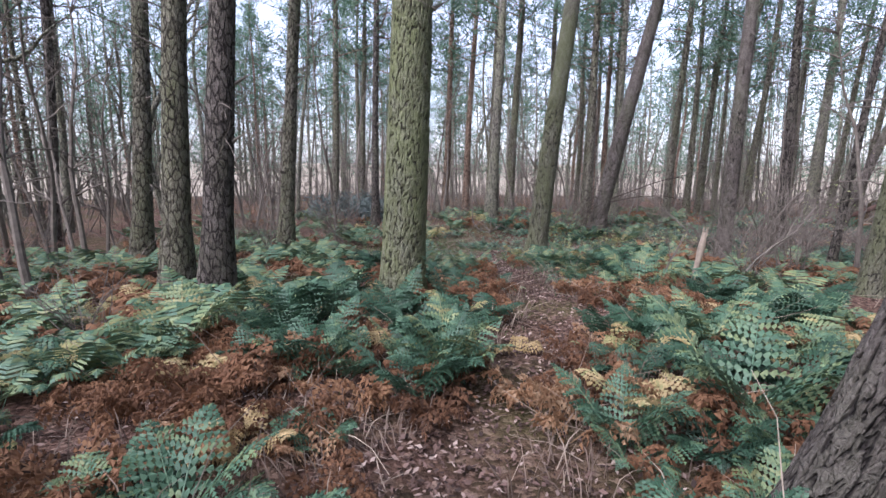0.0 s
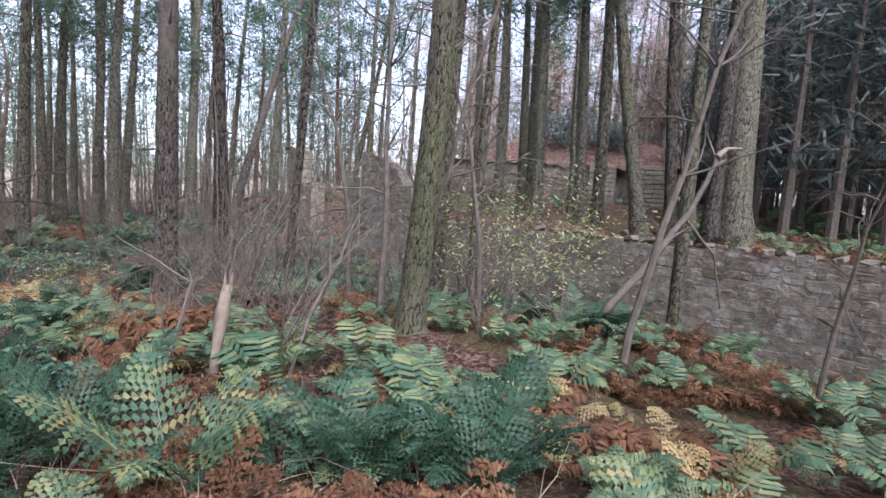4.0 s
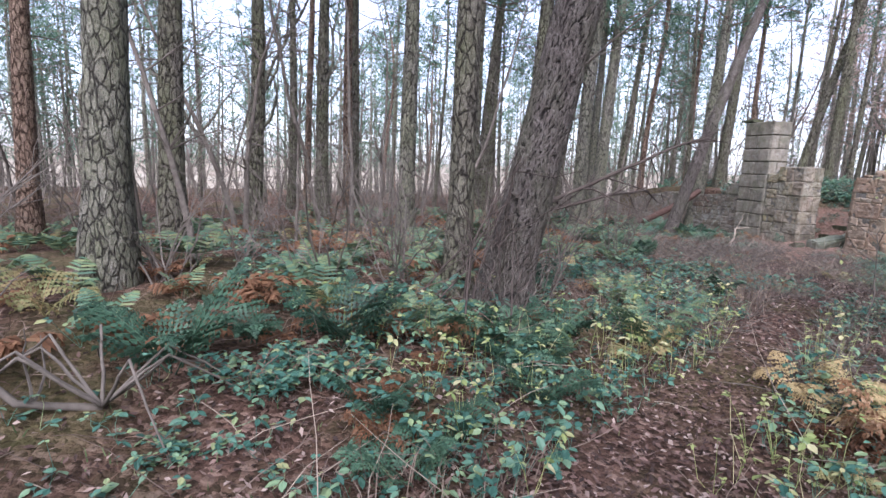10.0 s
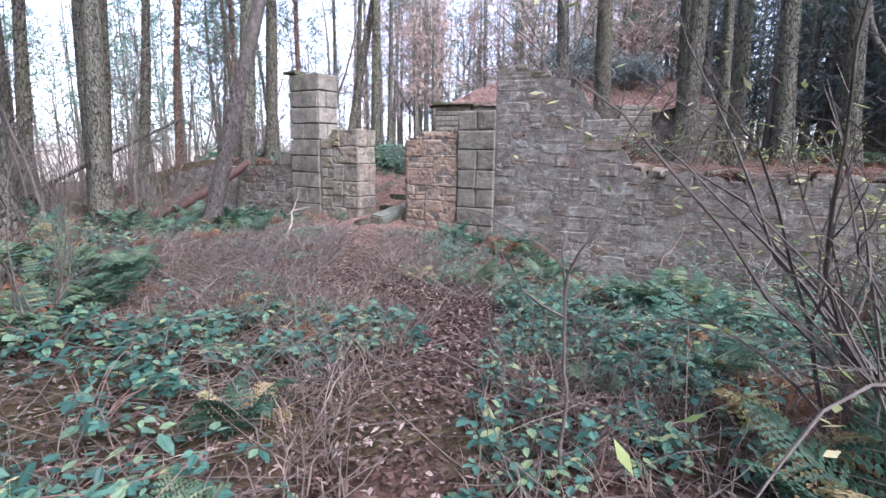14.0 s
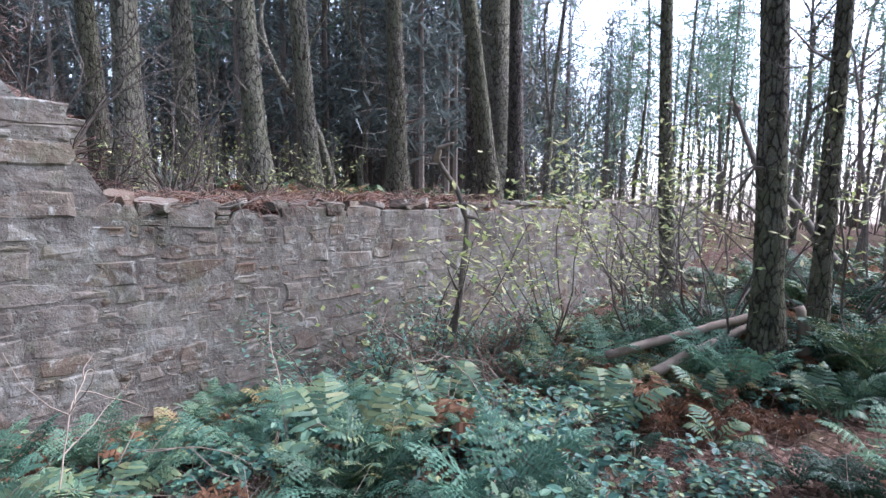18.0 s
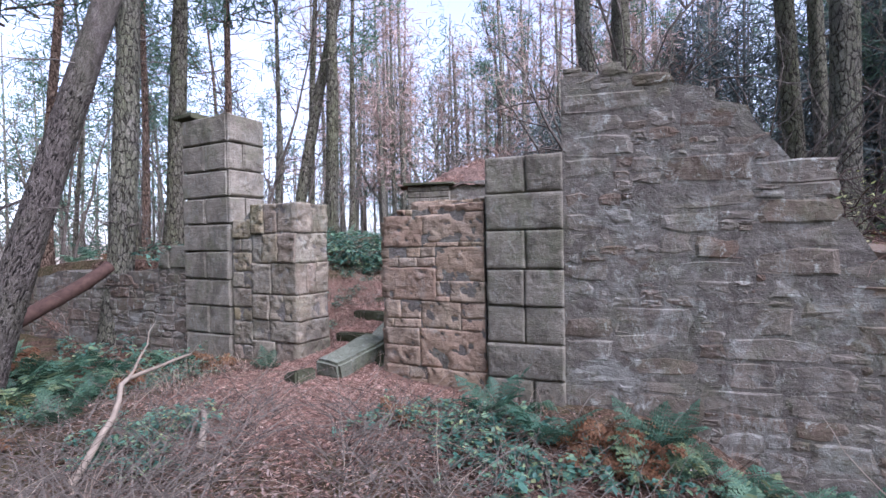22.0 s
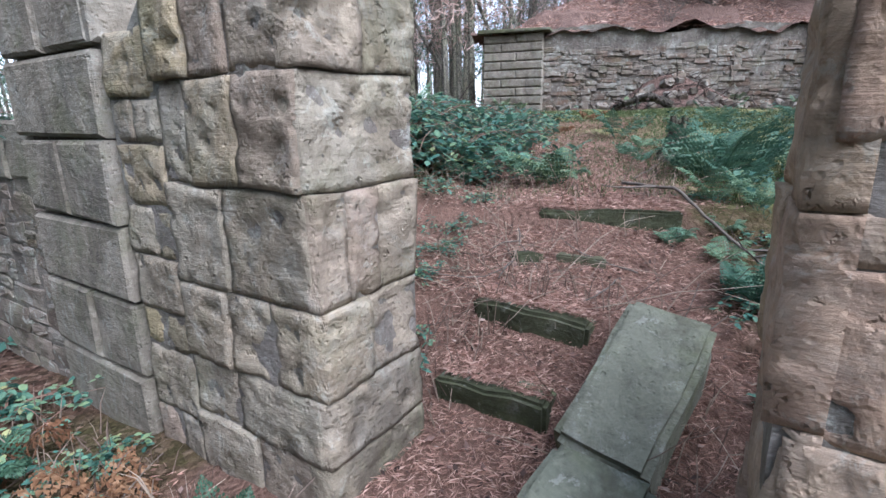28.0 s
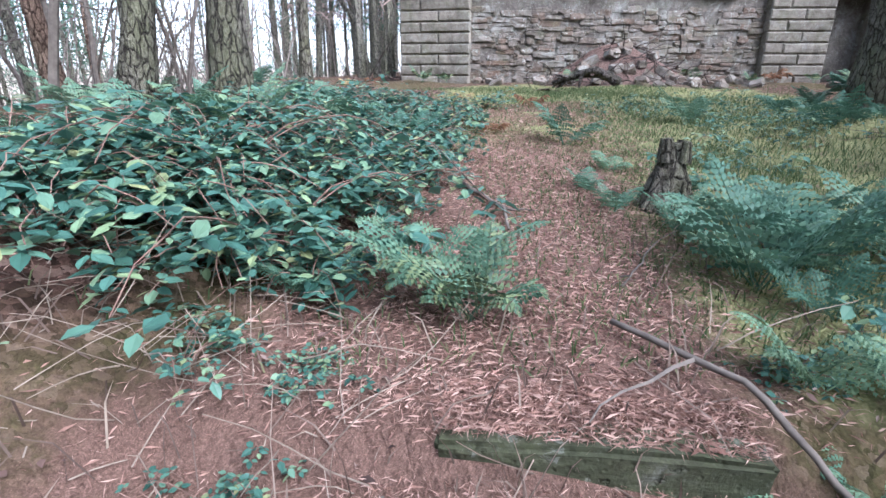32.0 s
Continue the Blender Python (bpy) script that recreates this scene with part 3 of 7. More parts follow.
def ashlar(parent, face, u0, u1, tops, splits, back, proud, mat, name="stone_block", gap=0.012, ch=0.02, dome=0.004, jit=0.004, rough=0.0):
    """Courses of dressed blocks, each a part; splits gives per course where the joints are (0 to 1)."""
    for (z1, z0), cuts in zip(zip(tops, tops[1:]), splits):
        e = [0.0, *cuts, 1.0]
        for a, b in zip(e, e[1:]):
            s = Soup()
            if rough:
                s.add(*rough_stone(face, u0 + (u1 - u0) * a + gap / 2, u0 + (u1 - u0) * b - gap / 2, z0 + gap / 2, z1 - gap / 2, back, proud + rng.normal(0, 0.008), ch, rough))
                part(name, s.mesh(name, mat, True), mat, parent)
                continue
            s.add(*stone(face, u0 + (u1 - u0) * a + gap / 2, u0 + (u1 - u0) * b - gap / 2, z0 + gap / 2, z1 - gap / 2, back, proud + rng.normal(0, 0.006), ch, jit, dome))
            part(name, s, mat, parent)


RING = 8
RUBBLE_F = [(k, (k + 1) % RING, RING + (k + 1) % RING, RING + k) for k in range(RING)] + [(RING + k, RING + (k + 1) % RING, 2 * RING + (k + 1) % RING, 2 * RING + k) for k in range(RING)] + [(2 * RING + k, 2 * RING + (k + 1) % RING, 3 * RING) for k in range(RING)]


def rubble_stone(face, u0, u1, z0, z1, proud):
    """One roughly squared stone with a crooked outline and worn arrises."""
    w, h = u1 - u0, z1 - z0
    jit = min(0.018, 0.12 * min(w, h))
    j = lambda s=jit: rng.normal(0, s)
    cut = lambda: rng.uniform(0.05, 0.28)
    c = []
    for a, b in ((0, 0), (0.5, 0), (1, 0), (1, 0.5), (1, 1), (0.5, 1), (0, 1), (0, 0.5)):
        r = min(w, h) * cut() if a != 0.5 and b != 0.5 else 0.0
        c.append((u0 + w * a + (r * 0.5 if a == 0 else -r * 0.5 if a == 1 else 0) + j(), z0 + h * b + (r * 0.5 if b == 0 else -r * 0.5 if b == 1 else 0) + j(jit * 0.7)))
    mu, mz = (u0 + u1) / 2, (z0 + z1) / 2
    k = 1 - min(0.02, 0.2 * min(w, h)) * 2 / min(w, h)
    tu, tz = rng.normal(0, 0.02), rng.normal(0, 0.03)
    v = [(u, -0.1, z) for u, z in c] + [(u, proud - 0.007 + j(0.003), z) for u, z in c]
    v += [(mu + (u - mu) * k, proud + tu * (u - mu) + tz * (z - mz) + j(0.004), mz + (z - mz) * k) for u, z in c]
    v.append((mu + j(0.03), proud + j(0.006), mz + j(0.01)))
    return face.to(v), RUBBLE_F


def pack(length, z0, top, width, height, large=0.2, level=0.04):
    """Beds stones of random size, each in the lowest free place, up to the profile top(u). Gives (u0, u1, z0, z1)."""
    out, du = [], 0.02
    n = int(length / du)
    bed = z0 + 0.03 * rng.integers(0, 4, n // 12 + 1).repeat(12)[:n]
    limit = np.array([float(top((k + 0.5) * du)) for k in range(n)])
    for _ in range(9000):
        i = int(np.argmin(bed))
        z = bed[i]
        if z > 2.6:
            break
        e = i
        while e < n and abs(bed[e] - z) < 0.004:
            e += 1
        big = rng.random() < large
        w = max(4, int((width * rng.uniform(1.2, 1.9) if big else width * rng.lognormal(-0.3, 0.6)) / du))
        if (e - i) - w < 5:
            w = e - i
        h = rng.uniform(0.9, 1.3) * height if big and w * du > 0.3 else np.clip(w * du * rng.uniform(0.28, 0.75), 0.05, height * 1.35)
        for q in [bed[q] for q in (i - 1, i + w) if 0 <= q < n and z < bed[q] < 5]:
            if abs(z + h - q) < level or w * du < 0.1:
                h = max(0.035, q - z)
        b = slice(i, i + w)
        if z + 0.6 * h > limit[b].mean():
            bed[b] = 99.0
            continue
        bed[b] = z + h
        if w * du > 0.05 and h > 0.03:
            out.append((i * du, (i + w) * du, z, z + h))
    return out


def rubble(face, u0, u1, z0, top, mat, size=(0.3, 0.13), proud=0.014, seed_holes=0.03):
    """Stones of a random rubble wall up to the profile top(u)."""
    out = []
    for a, b, z, z1 in pack(u1 - u0, z0, lambda u: top(u0 + u), *size):
        if rng.random() > seed_holes:
            s = Soup()
            s.add(*rubble_stone(face, u0 + a + 0.003, u0 + b - 0.003, z + 0.003, z1 - 0.003, proud * rng.uniform(-0.1, 1.1)))
            out.append(((u0 + (a + b) / 2, z), s))
    return out


def ruin_face(parent, face, z0, top, width=0.5, height=0.36, rough=0.018, mat=None):
    """A weathered face of large irregular blocks with tight, crooked joints, each a part."""
    for a, b, z, z1 in pack(face.len, z0, top, width, height, 0.3, 0.09):
        s = Soup()
        s.add(*rough_stone(face, a + 0.003, b - 0.003, z + 0.003, z1 - 0.003, 0.3, 0.02 + rng.normal(0, 0.006), 0.007, rough))
        part("stone_block", s.mesh("stone_block", mat or STONE_WARM, True), mat or STONE_WARM, parent)


LONG = Face((wall_x(-5), -5.0), (16.376, 15.67))
QUOIN = Face((16.37, 15.66), (16.62, 16.47))
JAMB_R = Face((16.66, 16.49), (17.14, 17.74))
JAMB_L = Face((17.66, 19.05), (18.15, 20.22))
PILLAR = Face((18.17, 20.24), (18.58, 21.2))
LOWER = Face((18.62, 21.22), (20.6, 26.5))


def yw(face, y):
    return (y - face.a[1]) / face.d[1]


# the long rubble wall
PROFILE_Y = (-5, 12.3, 12.7, 12.95, 12.97, 13.16, 13.18, 13.36, 13.38, 13.55, 13.57, 13.76, 13.78, 13.98, 14.0, 14.25, 14.27, 14.6, 14.62, 15.64)
PROFILE_Z = (0.2, 0.25, 0.3, 0.36, 0.56, 0.6, 0.84, 0.88, 1.1, 1.16, 1.38, 1.44, 1.66, 1.72, 1.93, 1.98, 2.14, 2.18, 2.32, 2.36)
long_tops = [(yw(LONG, y), z) for y, z in zip(PROFILE_Y, PROFILE_Z)]
wall = thing("retaining_wall", 0, 0, 0, "long grey rubble retaining wall with a broken stepped end", "wall")
part("wall_core", core(LONG, 0, LONG.len, -2.8, [(u, z - 0.09) for u, z in long_tops], 0.5, 0.002), STONE_MORTAR, wall)
top_long = lambda u: np.interp(u, [t[0] for t in long_tops], [t[1] for t in long_tops])
near_stones = rubble(LONG, yw(LONG, 11.2), LONG.len, -2.2, top_long, STONE_RUBBLE, (0.46, 0.21), 0.013, 0.02)
near_stones.sort(key=lambda q: -q[0][0])
for _, s in near_stones[:300]:
    part("rubble_stone", s, STONE_RUBBLE, wall)
rest = Soup()
for _, s in near_stones[300:] + rubble(LONG, 0, yw(LONG, 11.2), -2.4, top_long, STONE_RUBBLE, (0.46, 0.21), 0.013, 0.02):
    rest.add(np.concatenate(s.v), s.f)
tagged(part("rubble_facing", rest, STONE_RUBBLE, wall), kind="stuff")


def boulder(r, squash=0.7, seed=0):
    bm = bmesh.new()
    bmesh.ops.create_icosphere(bm, subdivisions=2, radius=1.0)
    for v in bm.verts:
        k = 1 + 0.35 * noise.noise(v.co * 1.3 + Vector((seed * 3.1, 0, 0))) + 0.12 * noise.noise(v.co * 3.7 + Vector((0, seed, 0)))
        q = v.co * k
        v.co = Vector((max(-0.62, min(0.62, q.x)) * r[0] * 1.3, max(-0.62, min(0.62, q.y)) * r[1] * 1.3, max(-0.5, min(0.5, q.z)) * r[2] * 1.5))
    return bm


# coping stones lying along the wall's top
for i in range(34):
    y = 12.9 - 0.42 * i + rng.normal(0, 0.06)
    p = LONG.to([(yw(LONG, y), -0.12 - 0.1 * rng.random(), 0)])[0]
    bm = boulder((rng.uniform(0.12, 0.27), rng.uniform(0.12, 0.2), rng.uniform(0.04, 0.09)), seed=i)
    me = bpy.data.meshes.new("coping_stone")
    bm.to_mesh(me)
    bm.free()
    me.materials.append(STONE_RUBBLE)
    ob = new("coping_stone", me)
    ob.matrix_basis = pose(p[0], p[1], float(top_long(yw(LONG, y))) + 0.05, rng.normal(0, 8), rng.normal(0, 8), rng.uniform(0, 360))
    tagged(ob, "loose mossy coping stone on the rubble wall", "stone", "coping stones on the wall")

# quoin beside the doorway
quoin = thing("quoin_pier", 0, 0, 0, "grey dressed stone quoin pier with open joints", "masonry")
part("wall_core", core(QUOIN, 0, QUOIN.len, -1.5, [(0, 1.46), (1, 1.46)], 0.5, -0.02), STONE_MORTAR, quoin)
ashlar(quoin, QUOIN, 0.0, QUOIN.len, [1.5, 1.1, 0.7, 0.28, -0.12, -0.52, -0.9, -1.3], [(0.47,), (), (0.48,), (0.5,), (0.5,), (), (0.4,)], 0.3, 0.045, STONE_ASHLAR, gap=0.014, ch=0.012, rough=0.006)

# right jamb: weathered warm blocks
jamb = thing("door_jamb", 0, 0, 0, "weathered warm sandstone door jamb with crumbling top", "masonry")
jr_tops = [(0, 1.02), (0.3, 1.06), (0.55, 0.98), (0.9, 0.98), (1.2, 0.96), (1.33, 0.78)]
part("wall_core", core(JAMB_R, 0, JAMB_R.len, -1.4, jr_tops, 0.55, 0.006), STONE_MORTAR, jamb)
L = JAMB_R.len
ruin_face(jamb, JAMB_R, -1.3, lambda u: np.interp(u, [t[0] for t in jr_tops], [t[1] for t in jr_tops]))
REVEAL_R = Face(JAMB_R.to([(L + 0.01, 0.02, 0)])[0][:2], JAMB_R.to([(L + 0.01, -0.55, 0)])[0][:2])
ashlar(jamb, REVEAL_R, 0, 0.56, [0.85, 0.4, -0.08, -0.45, -0.8, -1.2], [(), (0.5,), (), (0.55,), ()], 0.1, 0.02, STONE_WARM, ch=0.006, gap=0.006, rough=0.014)
# rubble heaped behind the jamb
for i in range(16):
    p = JAMB_R.to([(rng.uniform(0.05, 1.1), rng.uniform(-0.5, -0.15), 0)])[0]
    me = bpy.data.meshes.new("loose_stone")
    bm = boulder((rng.uniform(0.1, 0.22), rng.uniform(0.1, 0.18), rng.uniform(0.05, 0.1)), seed=i + 50)
    bm.to_mesh(me)
    bm.free()
    me.materials.append(STONE_WARM)
    ob = new("loose_stone", me)
    ob.matrix_basis = pose(p[0], p[1], 1.0 + 0.05 * rng.random(), 0, 0, rng.uniform(0, 360))
    tagged(ob, "loose sandstone on the broken jamb", "stone", "loose stones on the jamb")

# left jamb
jamb2 = thing("door_jamb", 0, 0, 0, "weathered warm sandstone door jamb with pitted blocks", "masonry")
L = JAMB_L.len
jl_tops = [(0, 1.14), (0.3, 1.17), (0.8, 1.15), (1.0, 1.0), (L, 0.75)]
part("wall_core", core(JAMB_L, 0, L, -1.5, jl_tops, 0.6, 0.004), STONE_MORTAR, jamb2)
ashlar(jamb2, JAMB_L, 0.0, 0.86, [1.18, 0.76, 0.34, -0.1, -0.46, -0.76, -1.3], [(0.42, 0.7), (0.4, 0.76), (0.56,), (0.3, 0.6), (0.62,), (0.5,)], 0.3, 0.028, STONE_BUFF, gap=0.012, ch=0.007, rough=0.013)
ashlar(jamb2, JAMB_L, 0.86, L, [0.98, 0.7, 0.5, 0.22, -0.02, -0.3, -0.5, -0.85, -1.3], [(), (0.5,), (), (0.4,), (), (0.6,), (), (0.5,)], 0.3, 0.016, STONE_BUFF, gap=0.014, ch=0.01, rough=0.018)
REVEAL_L = Face(JAMB_L.to([(-0.01, -0.6, 0)])[0][:2], JAMB_L.to([(-0.01, 0.025, 0)])[0][:2])
ashlar(jamb2, REVEAL_L, 0, 0.62, [1.17, 0.76, 0.34, -0.1, -0.46, -0.76, -1.3], [(0.5,), (), (0.4, 0.7), (0.55,), (), ()], 0.1, 0.02, STONE_BUFF, ch=0.006, gap=0.008, rough=0.013)

# tall pillar with grooved blocks
pillar = thing("gate_pillar", 0, 0, 0, "tall grey rusticated stone gate pillar with a broken cap", "pillar")
L = PILLAR.len
part("wall_core", core(PILLAR, 0.02, L - 0.02, -1.4, [(0, 2.5), (1, 2.5)], 0.6, -0.01), STONE_MORTAR, pillar)
P_TOPS = [2.56, 2.14, 1.73, 1.33, 0.93, 0.52, 0.1, -0.3, -0.72, -1.2]
P_CUT = [(), (0.5,), (), (0.5,), (), (0.5,), (), (0.45,), ()]
ashlar(pillar, PILLAR, 0, L, P_TOPS, P_CUT, 0.3, 0.06, STONE_ASHLAR, gap=0.02, ch=0.02, jit=0.004)
SIDE_P = Face(PILLAR.to([(-0.01, -0.62, 0)])[0][:2], PILLAR.to([(-0.01, 0.06, 0)])[0][:2])
ashlar(pillar, SIDE_P, 0, 0.68, P_TOPS[:5], [(), (0.6,), (), (0.55,)], 0.2, 0.03, STONE_ASHLAR, gap=0.02, ch=0.022)
cap = Soup()
cap.add(*stone(PILLAR, L - 0.3, L + 0.16, 2.575, 2.665, 0.3, 0.1, 0.02, 0.01))
part("cap_stone", cap, STONE_MOSSY, pillar, "broken mossy cap slab")

# low broken wall past the pillar
low_wall = thing("low_wall", 0, 0, 0, "low broken rubble wall overgrown with ivy", "wall")
low_tops = [(0, 0.62), (0.7, 0.6), (0.75, 0.25), (2.0, 0.12), (3.5, 0.2), (LOWER.len, -0.2)]
part("wall_core", core(LOWER, 0, LOWER.len, -1.6, low_tops, 0.45, -0.005), STONE_MORTAR, low_wall)
ashlar(low_wall, LOWER, 0.0, 0.68, [0.62, 0.25], [(0.62,)], 0.3, 0.03, STONE_ASHLAR)
for _, s in rubble(LOWER, 0.0, LOWER.len, -1.3, lambda u: np.interp(u, [t[0] for t in low_tops], [min(t[1], 0.24) for t in low_tops]), STONE_RUBBLE, (0.36, 0.16)):
    part("rubble_stone", s, STONE_RUBBLE, low_wall)


# ---- far building ----
FAR_L = Face((33.2, 18.2), (33.5, 20.1))
FAR_W = Face((33.45, 10.4), (33.45, 18.3))
FAR_R = Face((33.2, 9.0), (33.2, 10.6))
FAR_R2 = Face((33.0, 6.0), (33.0, 7.9))
ruin = thing("ruined_building", 0, 0, 0, "ruined stone outbuilding with banded corner piers under a red mound", "building")
w_tops = [(0, 3.3), (2, 3.5), (4, 3.25), (6, 3.6), (7.9, 3.5)]
part("wall_core", core(FAR_W, 0, FAR_W.len, 0.2, [(u, z - 0.25) for u, z in w_tops], 0.6, 0.0), STONE_MORTAR, ruin)
fs = Soup()
for _, s in rubble(Face((33.45, 10.4), (33.45, 18.3)), 0, FAR_W.len, 0.5, lambda u: np.interp(u, [t[0] for t in w_tops], [t[1] for t in w_tops]), STONE_RUBBLE, (0.34, 0.12), 0.07, 0.06):
    fs.add(np.concatenate(s.v), s.f)
tagged(part("rubble_facing", fs, STONE_RUBBLE, ruin), kind="stuff")
courses = [3.15 - 0.27 * i for i in range(11)]
for f, top in ((FAR_L, 3.15), (FAR_R, 3.0), (FAR_R2, 3.0)):
    part("wall_core", core(f, 0.02, f.len - 0.02, 0.2, [(0, top - 0.05), (2, top - 0.05)], 0.9, -0.01), STONE_MORTAR, ruin)
    ashlar(ruin, f, 0, f.len, courses, [((0.45,), (0.7,))[i % 2] for i in range(10)], 0.3, 0.04, STONE_ASHLAR, gap=0.025, ch=0.03)
part("wall_core", core(Face((33.9, 7.8), (33.9, 9.1)), 0, 1.3, 0.2, [(0, 3), (1.3, 3)], 0.4), STONE_MORTAR, ruin)
lid = Soup()
lid.add(*stone(Face((33.1, 18.0), (33.4, 20.3)), 0, 2.3, 3.17, 3.27, 0.8, 0.12, 0.02, 0.01))
part("cornice", lid, STONE_MOSSY, ruin)
mound = Soup()
mx, my = np.meshgrid(np.linspace(33.3, 44, 40), np.linspace(4.5, 20.5, 56))
bump = np.array([noise.noise((float(a), float(b), 2.2)) for a, b in zip(mx.ravel() * 0.9, my.ravel() * 0.9)]).reshape(mx.shape)
mz = 3.1 + 0.3 * bump + 1.7 * smooth(33.3, 37.5, mx) * smooth(3.5, 8, my) * smooth(21.5, 16.5, my) - 2.2 * smooth(39, 44, mx) + rng.normal(0, 0.05, mx.shape)
k = mx.shape[1]
I, J = np.meshgrid(np.arange(mx.shape[0] - 1), np.arange(k - 1), indexing="ij")
mound.add_np(np.stack([mx, my, mz], -1).reshape(-1, 3), np.stack([I * k + J, I * k + J + 1, (I + 1) * k + J + 1, (I + 1) * k + J], -1).reshape(-1, 4))


def mound_material():
    m = Mat("needle_covered_earth", 0.95, 0.1)
    v = m.coords()
    fine = m.noise(v, 22, 7, 0.75, 1.0)
    col = m.ramp(fine, ((0.3, (0.05, 0.034, 0.027)), (0.5, (0.13, 0.085, 0.066)), (0.7, (0.24, 0.17, 0.135))))
    return m.finish(col, fine, 0.8, 0.06)


MOUND = mound_material()
part("mound", mound, MOUND, ruin, "mound of red-brown dead needles")


# ---- trees ----
def trunk_soup(r, h, lean=(0, 0), sides=12, rings=16, ridge=0.0, flare=0.5, crook=0.12, sink=0.35):
    """A tapered, slightly crooked trunk with a flared foot; ridge raises bark plates. Returns the soup and a function of its axis."""
    zs = np.r_[-sink, 0.0, np.linspace(0.12, 1, rings) ** 1.25 * h]
    wob = rng.normal(0, crook, (4, 2))
    t = zs / h
    cx = lean[0] * zs + wob[0, 0] * np.sin(3 * t) + wob[1, 0] * np.sin(7 * t + 1) * t
    cy = lean[1] * zs + wob[0, 1] * np.sin(3 * t) + wob[1, 1] * np.sin(7 * t + 1) * t
    cx, cy = cx - np.interp(0, zs, cx), cy - np.interp(0, zs, cy)
    rad = r * (1 - 0.72 * np.clip(t, 0, 1) ** 1.1) * (1 + flare * np.exp(-np.clip(zs, 0, 9) / 0.22))
    th = np.linspace(0, 2 * np.pi, sides, endpoint=False)
    rr = rad[:, None] * np.ones((1, sides))
    if ridge:
        ph = rng.uniform(0, 6, 6)
        for k, a in zip((9, 13, 17), (1, 0.8, 0.6)):
            rr = rr * (1 + ridge * a * np.sin(k * th[None] + 1.8 * np.sin(zs[:, None] * 2.3 + ph[0]) + ph[k % 5]))
        rr = rr * (1 + rng.normal(0, ridge * 0.55, rr.shape))
    else:
        rr = rr * (1 + 0.05 * np.sin(2 * th[None] + zs[:, None]))
    v = np.stack([cx[:, None] + rr * np.cos(th), cy[:, None] + rr * np.sin(th), zs[:, None] + 0 * rr], -1)
    n = len(zs)
    s = Soup()
    i, j = np.meshgrid(np.arange(n - 1), np.arange(sides), indexing="ij")
    j2 = (j + 1) % sides
    s.add_np(v.reshape(-1, 3), np.stack([i * sides + j, i * sides + j2, (i + 1) * sides + j2, (i + 1) * sides + j], -1).reshape(-1, 4))
    s.f.append(tuple((n - 1) * sides + q for q in range(sides)))
    return s, lambda z: (np.interp(z, zs, cx), np.interp(z, zs, cy), np.interp(z, zs, rad))


def plated_trunk(r, h, lean, flare, crook, bark, sides=132, cell=(0.07, 0.17), depth=0.02):
    """A trunk whose lower part carries bark plates with deep furrows between them. Returns the mesh and its axis."""
    zs = np.r_[-0.35, np.arange(0.0, 3.9, 0.022), np.linspace(4.1, h, 16)]
    wob = rng.normal(0, crook, (2, 2))
    t = zs / h
    cx, cy = (lean[k] * zs + wob[0, k] * np.sin(3 * t) + wob[1, k] * np.sin(7 * t + 1) * t for k in (0, 1))
    cx, cy = cx - np.interp(0, zs, cx), cy - np.interp(0, zs, cy)
    rad = r * (1 - 0.72 * np.clip(t, 0, 1) ** 1.1) * (1 + flare * np.exp(-np.clip(zs, 0, 9) / 0.22))
    th = np.linspace(0, 2 * np.pi, sides, endpoint=False)
    n, rows = max(8, round(2 * np.pi * r / cell[0])), int(4.4 / cell[1]) + 3
    jit = rng.uniform(-0.46, 0.46, (n, rows, 3))
    U = th[None] / (2 * np.pi) * n + 0.3 * np.sin(zs[:, None] * 5.0) + 0.16 * np.sin(zs[:, None] * 23 + 4 * th[None]) + 0.08 * np.sin(zs[:, None] * 61 + 9 * th[None])
    W = np.clip(zs, 0, 4.2)[:, None] / cell[1] + 0.25 * np.sin(7 * th[None] + zs[:, None]) + 0.1 * np.sin(19 * th[None] - 11 * zs[:, None]) + 1
    f1, f2, lift = np.full(U.shape, 9.0), np.full(U.shape, 9.0), np.zeros(U.shape)
    for di in (-1, 0, 1):
        for dj in (-1, 0, 1):
            ci, cj = np.floor(U).astype(int) + di, np.floor(W).astype(int) + dj
            q = jit[ci % n, np.clip(cj, 0, rows - 1)]
            d = np.hypot(U - ci - 0.5 - q[..., 0], W - cj - 0.5 - q[..., 1])
            lift = np.where(d < f1, q[..., 2], lift)
            f2 = np.where(d < f1, f1, np.minimum(f2, d))
            f1 = np.minimum(f1, d)
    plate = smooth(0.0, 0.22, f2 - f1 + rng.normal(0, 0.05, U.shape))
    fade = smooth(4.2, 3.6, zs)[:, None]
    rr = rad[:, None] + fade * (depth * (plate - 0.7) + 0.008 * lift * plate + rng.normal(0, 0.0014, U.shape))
    v = np.stack([cx[:, None] + rr * np.cos(th), cy[:, None] + rr * np.sin(th), zs[:, None] + 0 * rr], -1).reshape(-1, 3)
    s = Soup()
    i, j = np.meshgrid(np.arange(len(zs) - 1), np.arange(sides), indexing="ij")
    j2 = (j + 1) % sides
    s.add_np(v, np.stack([i * sides + j, i * sides + j2, (i + 1) * sides + j2, (i + 1) * sides + j], -1).reshape(-1, 4))
    me = s.mesh("trunk", bark, True)
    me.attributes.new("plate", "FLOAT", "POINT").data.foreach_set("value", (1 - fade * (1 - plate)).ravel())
    return me, lambda z: (np.interp(z, zs, cx), np.interp(z, zs, cy), np.interp(z, zs, rad))


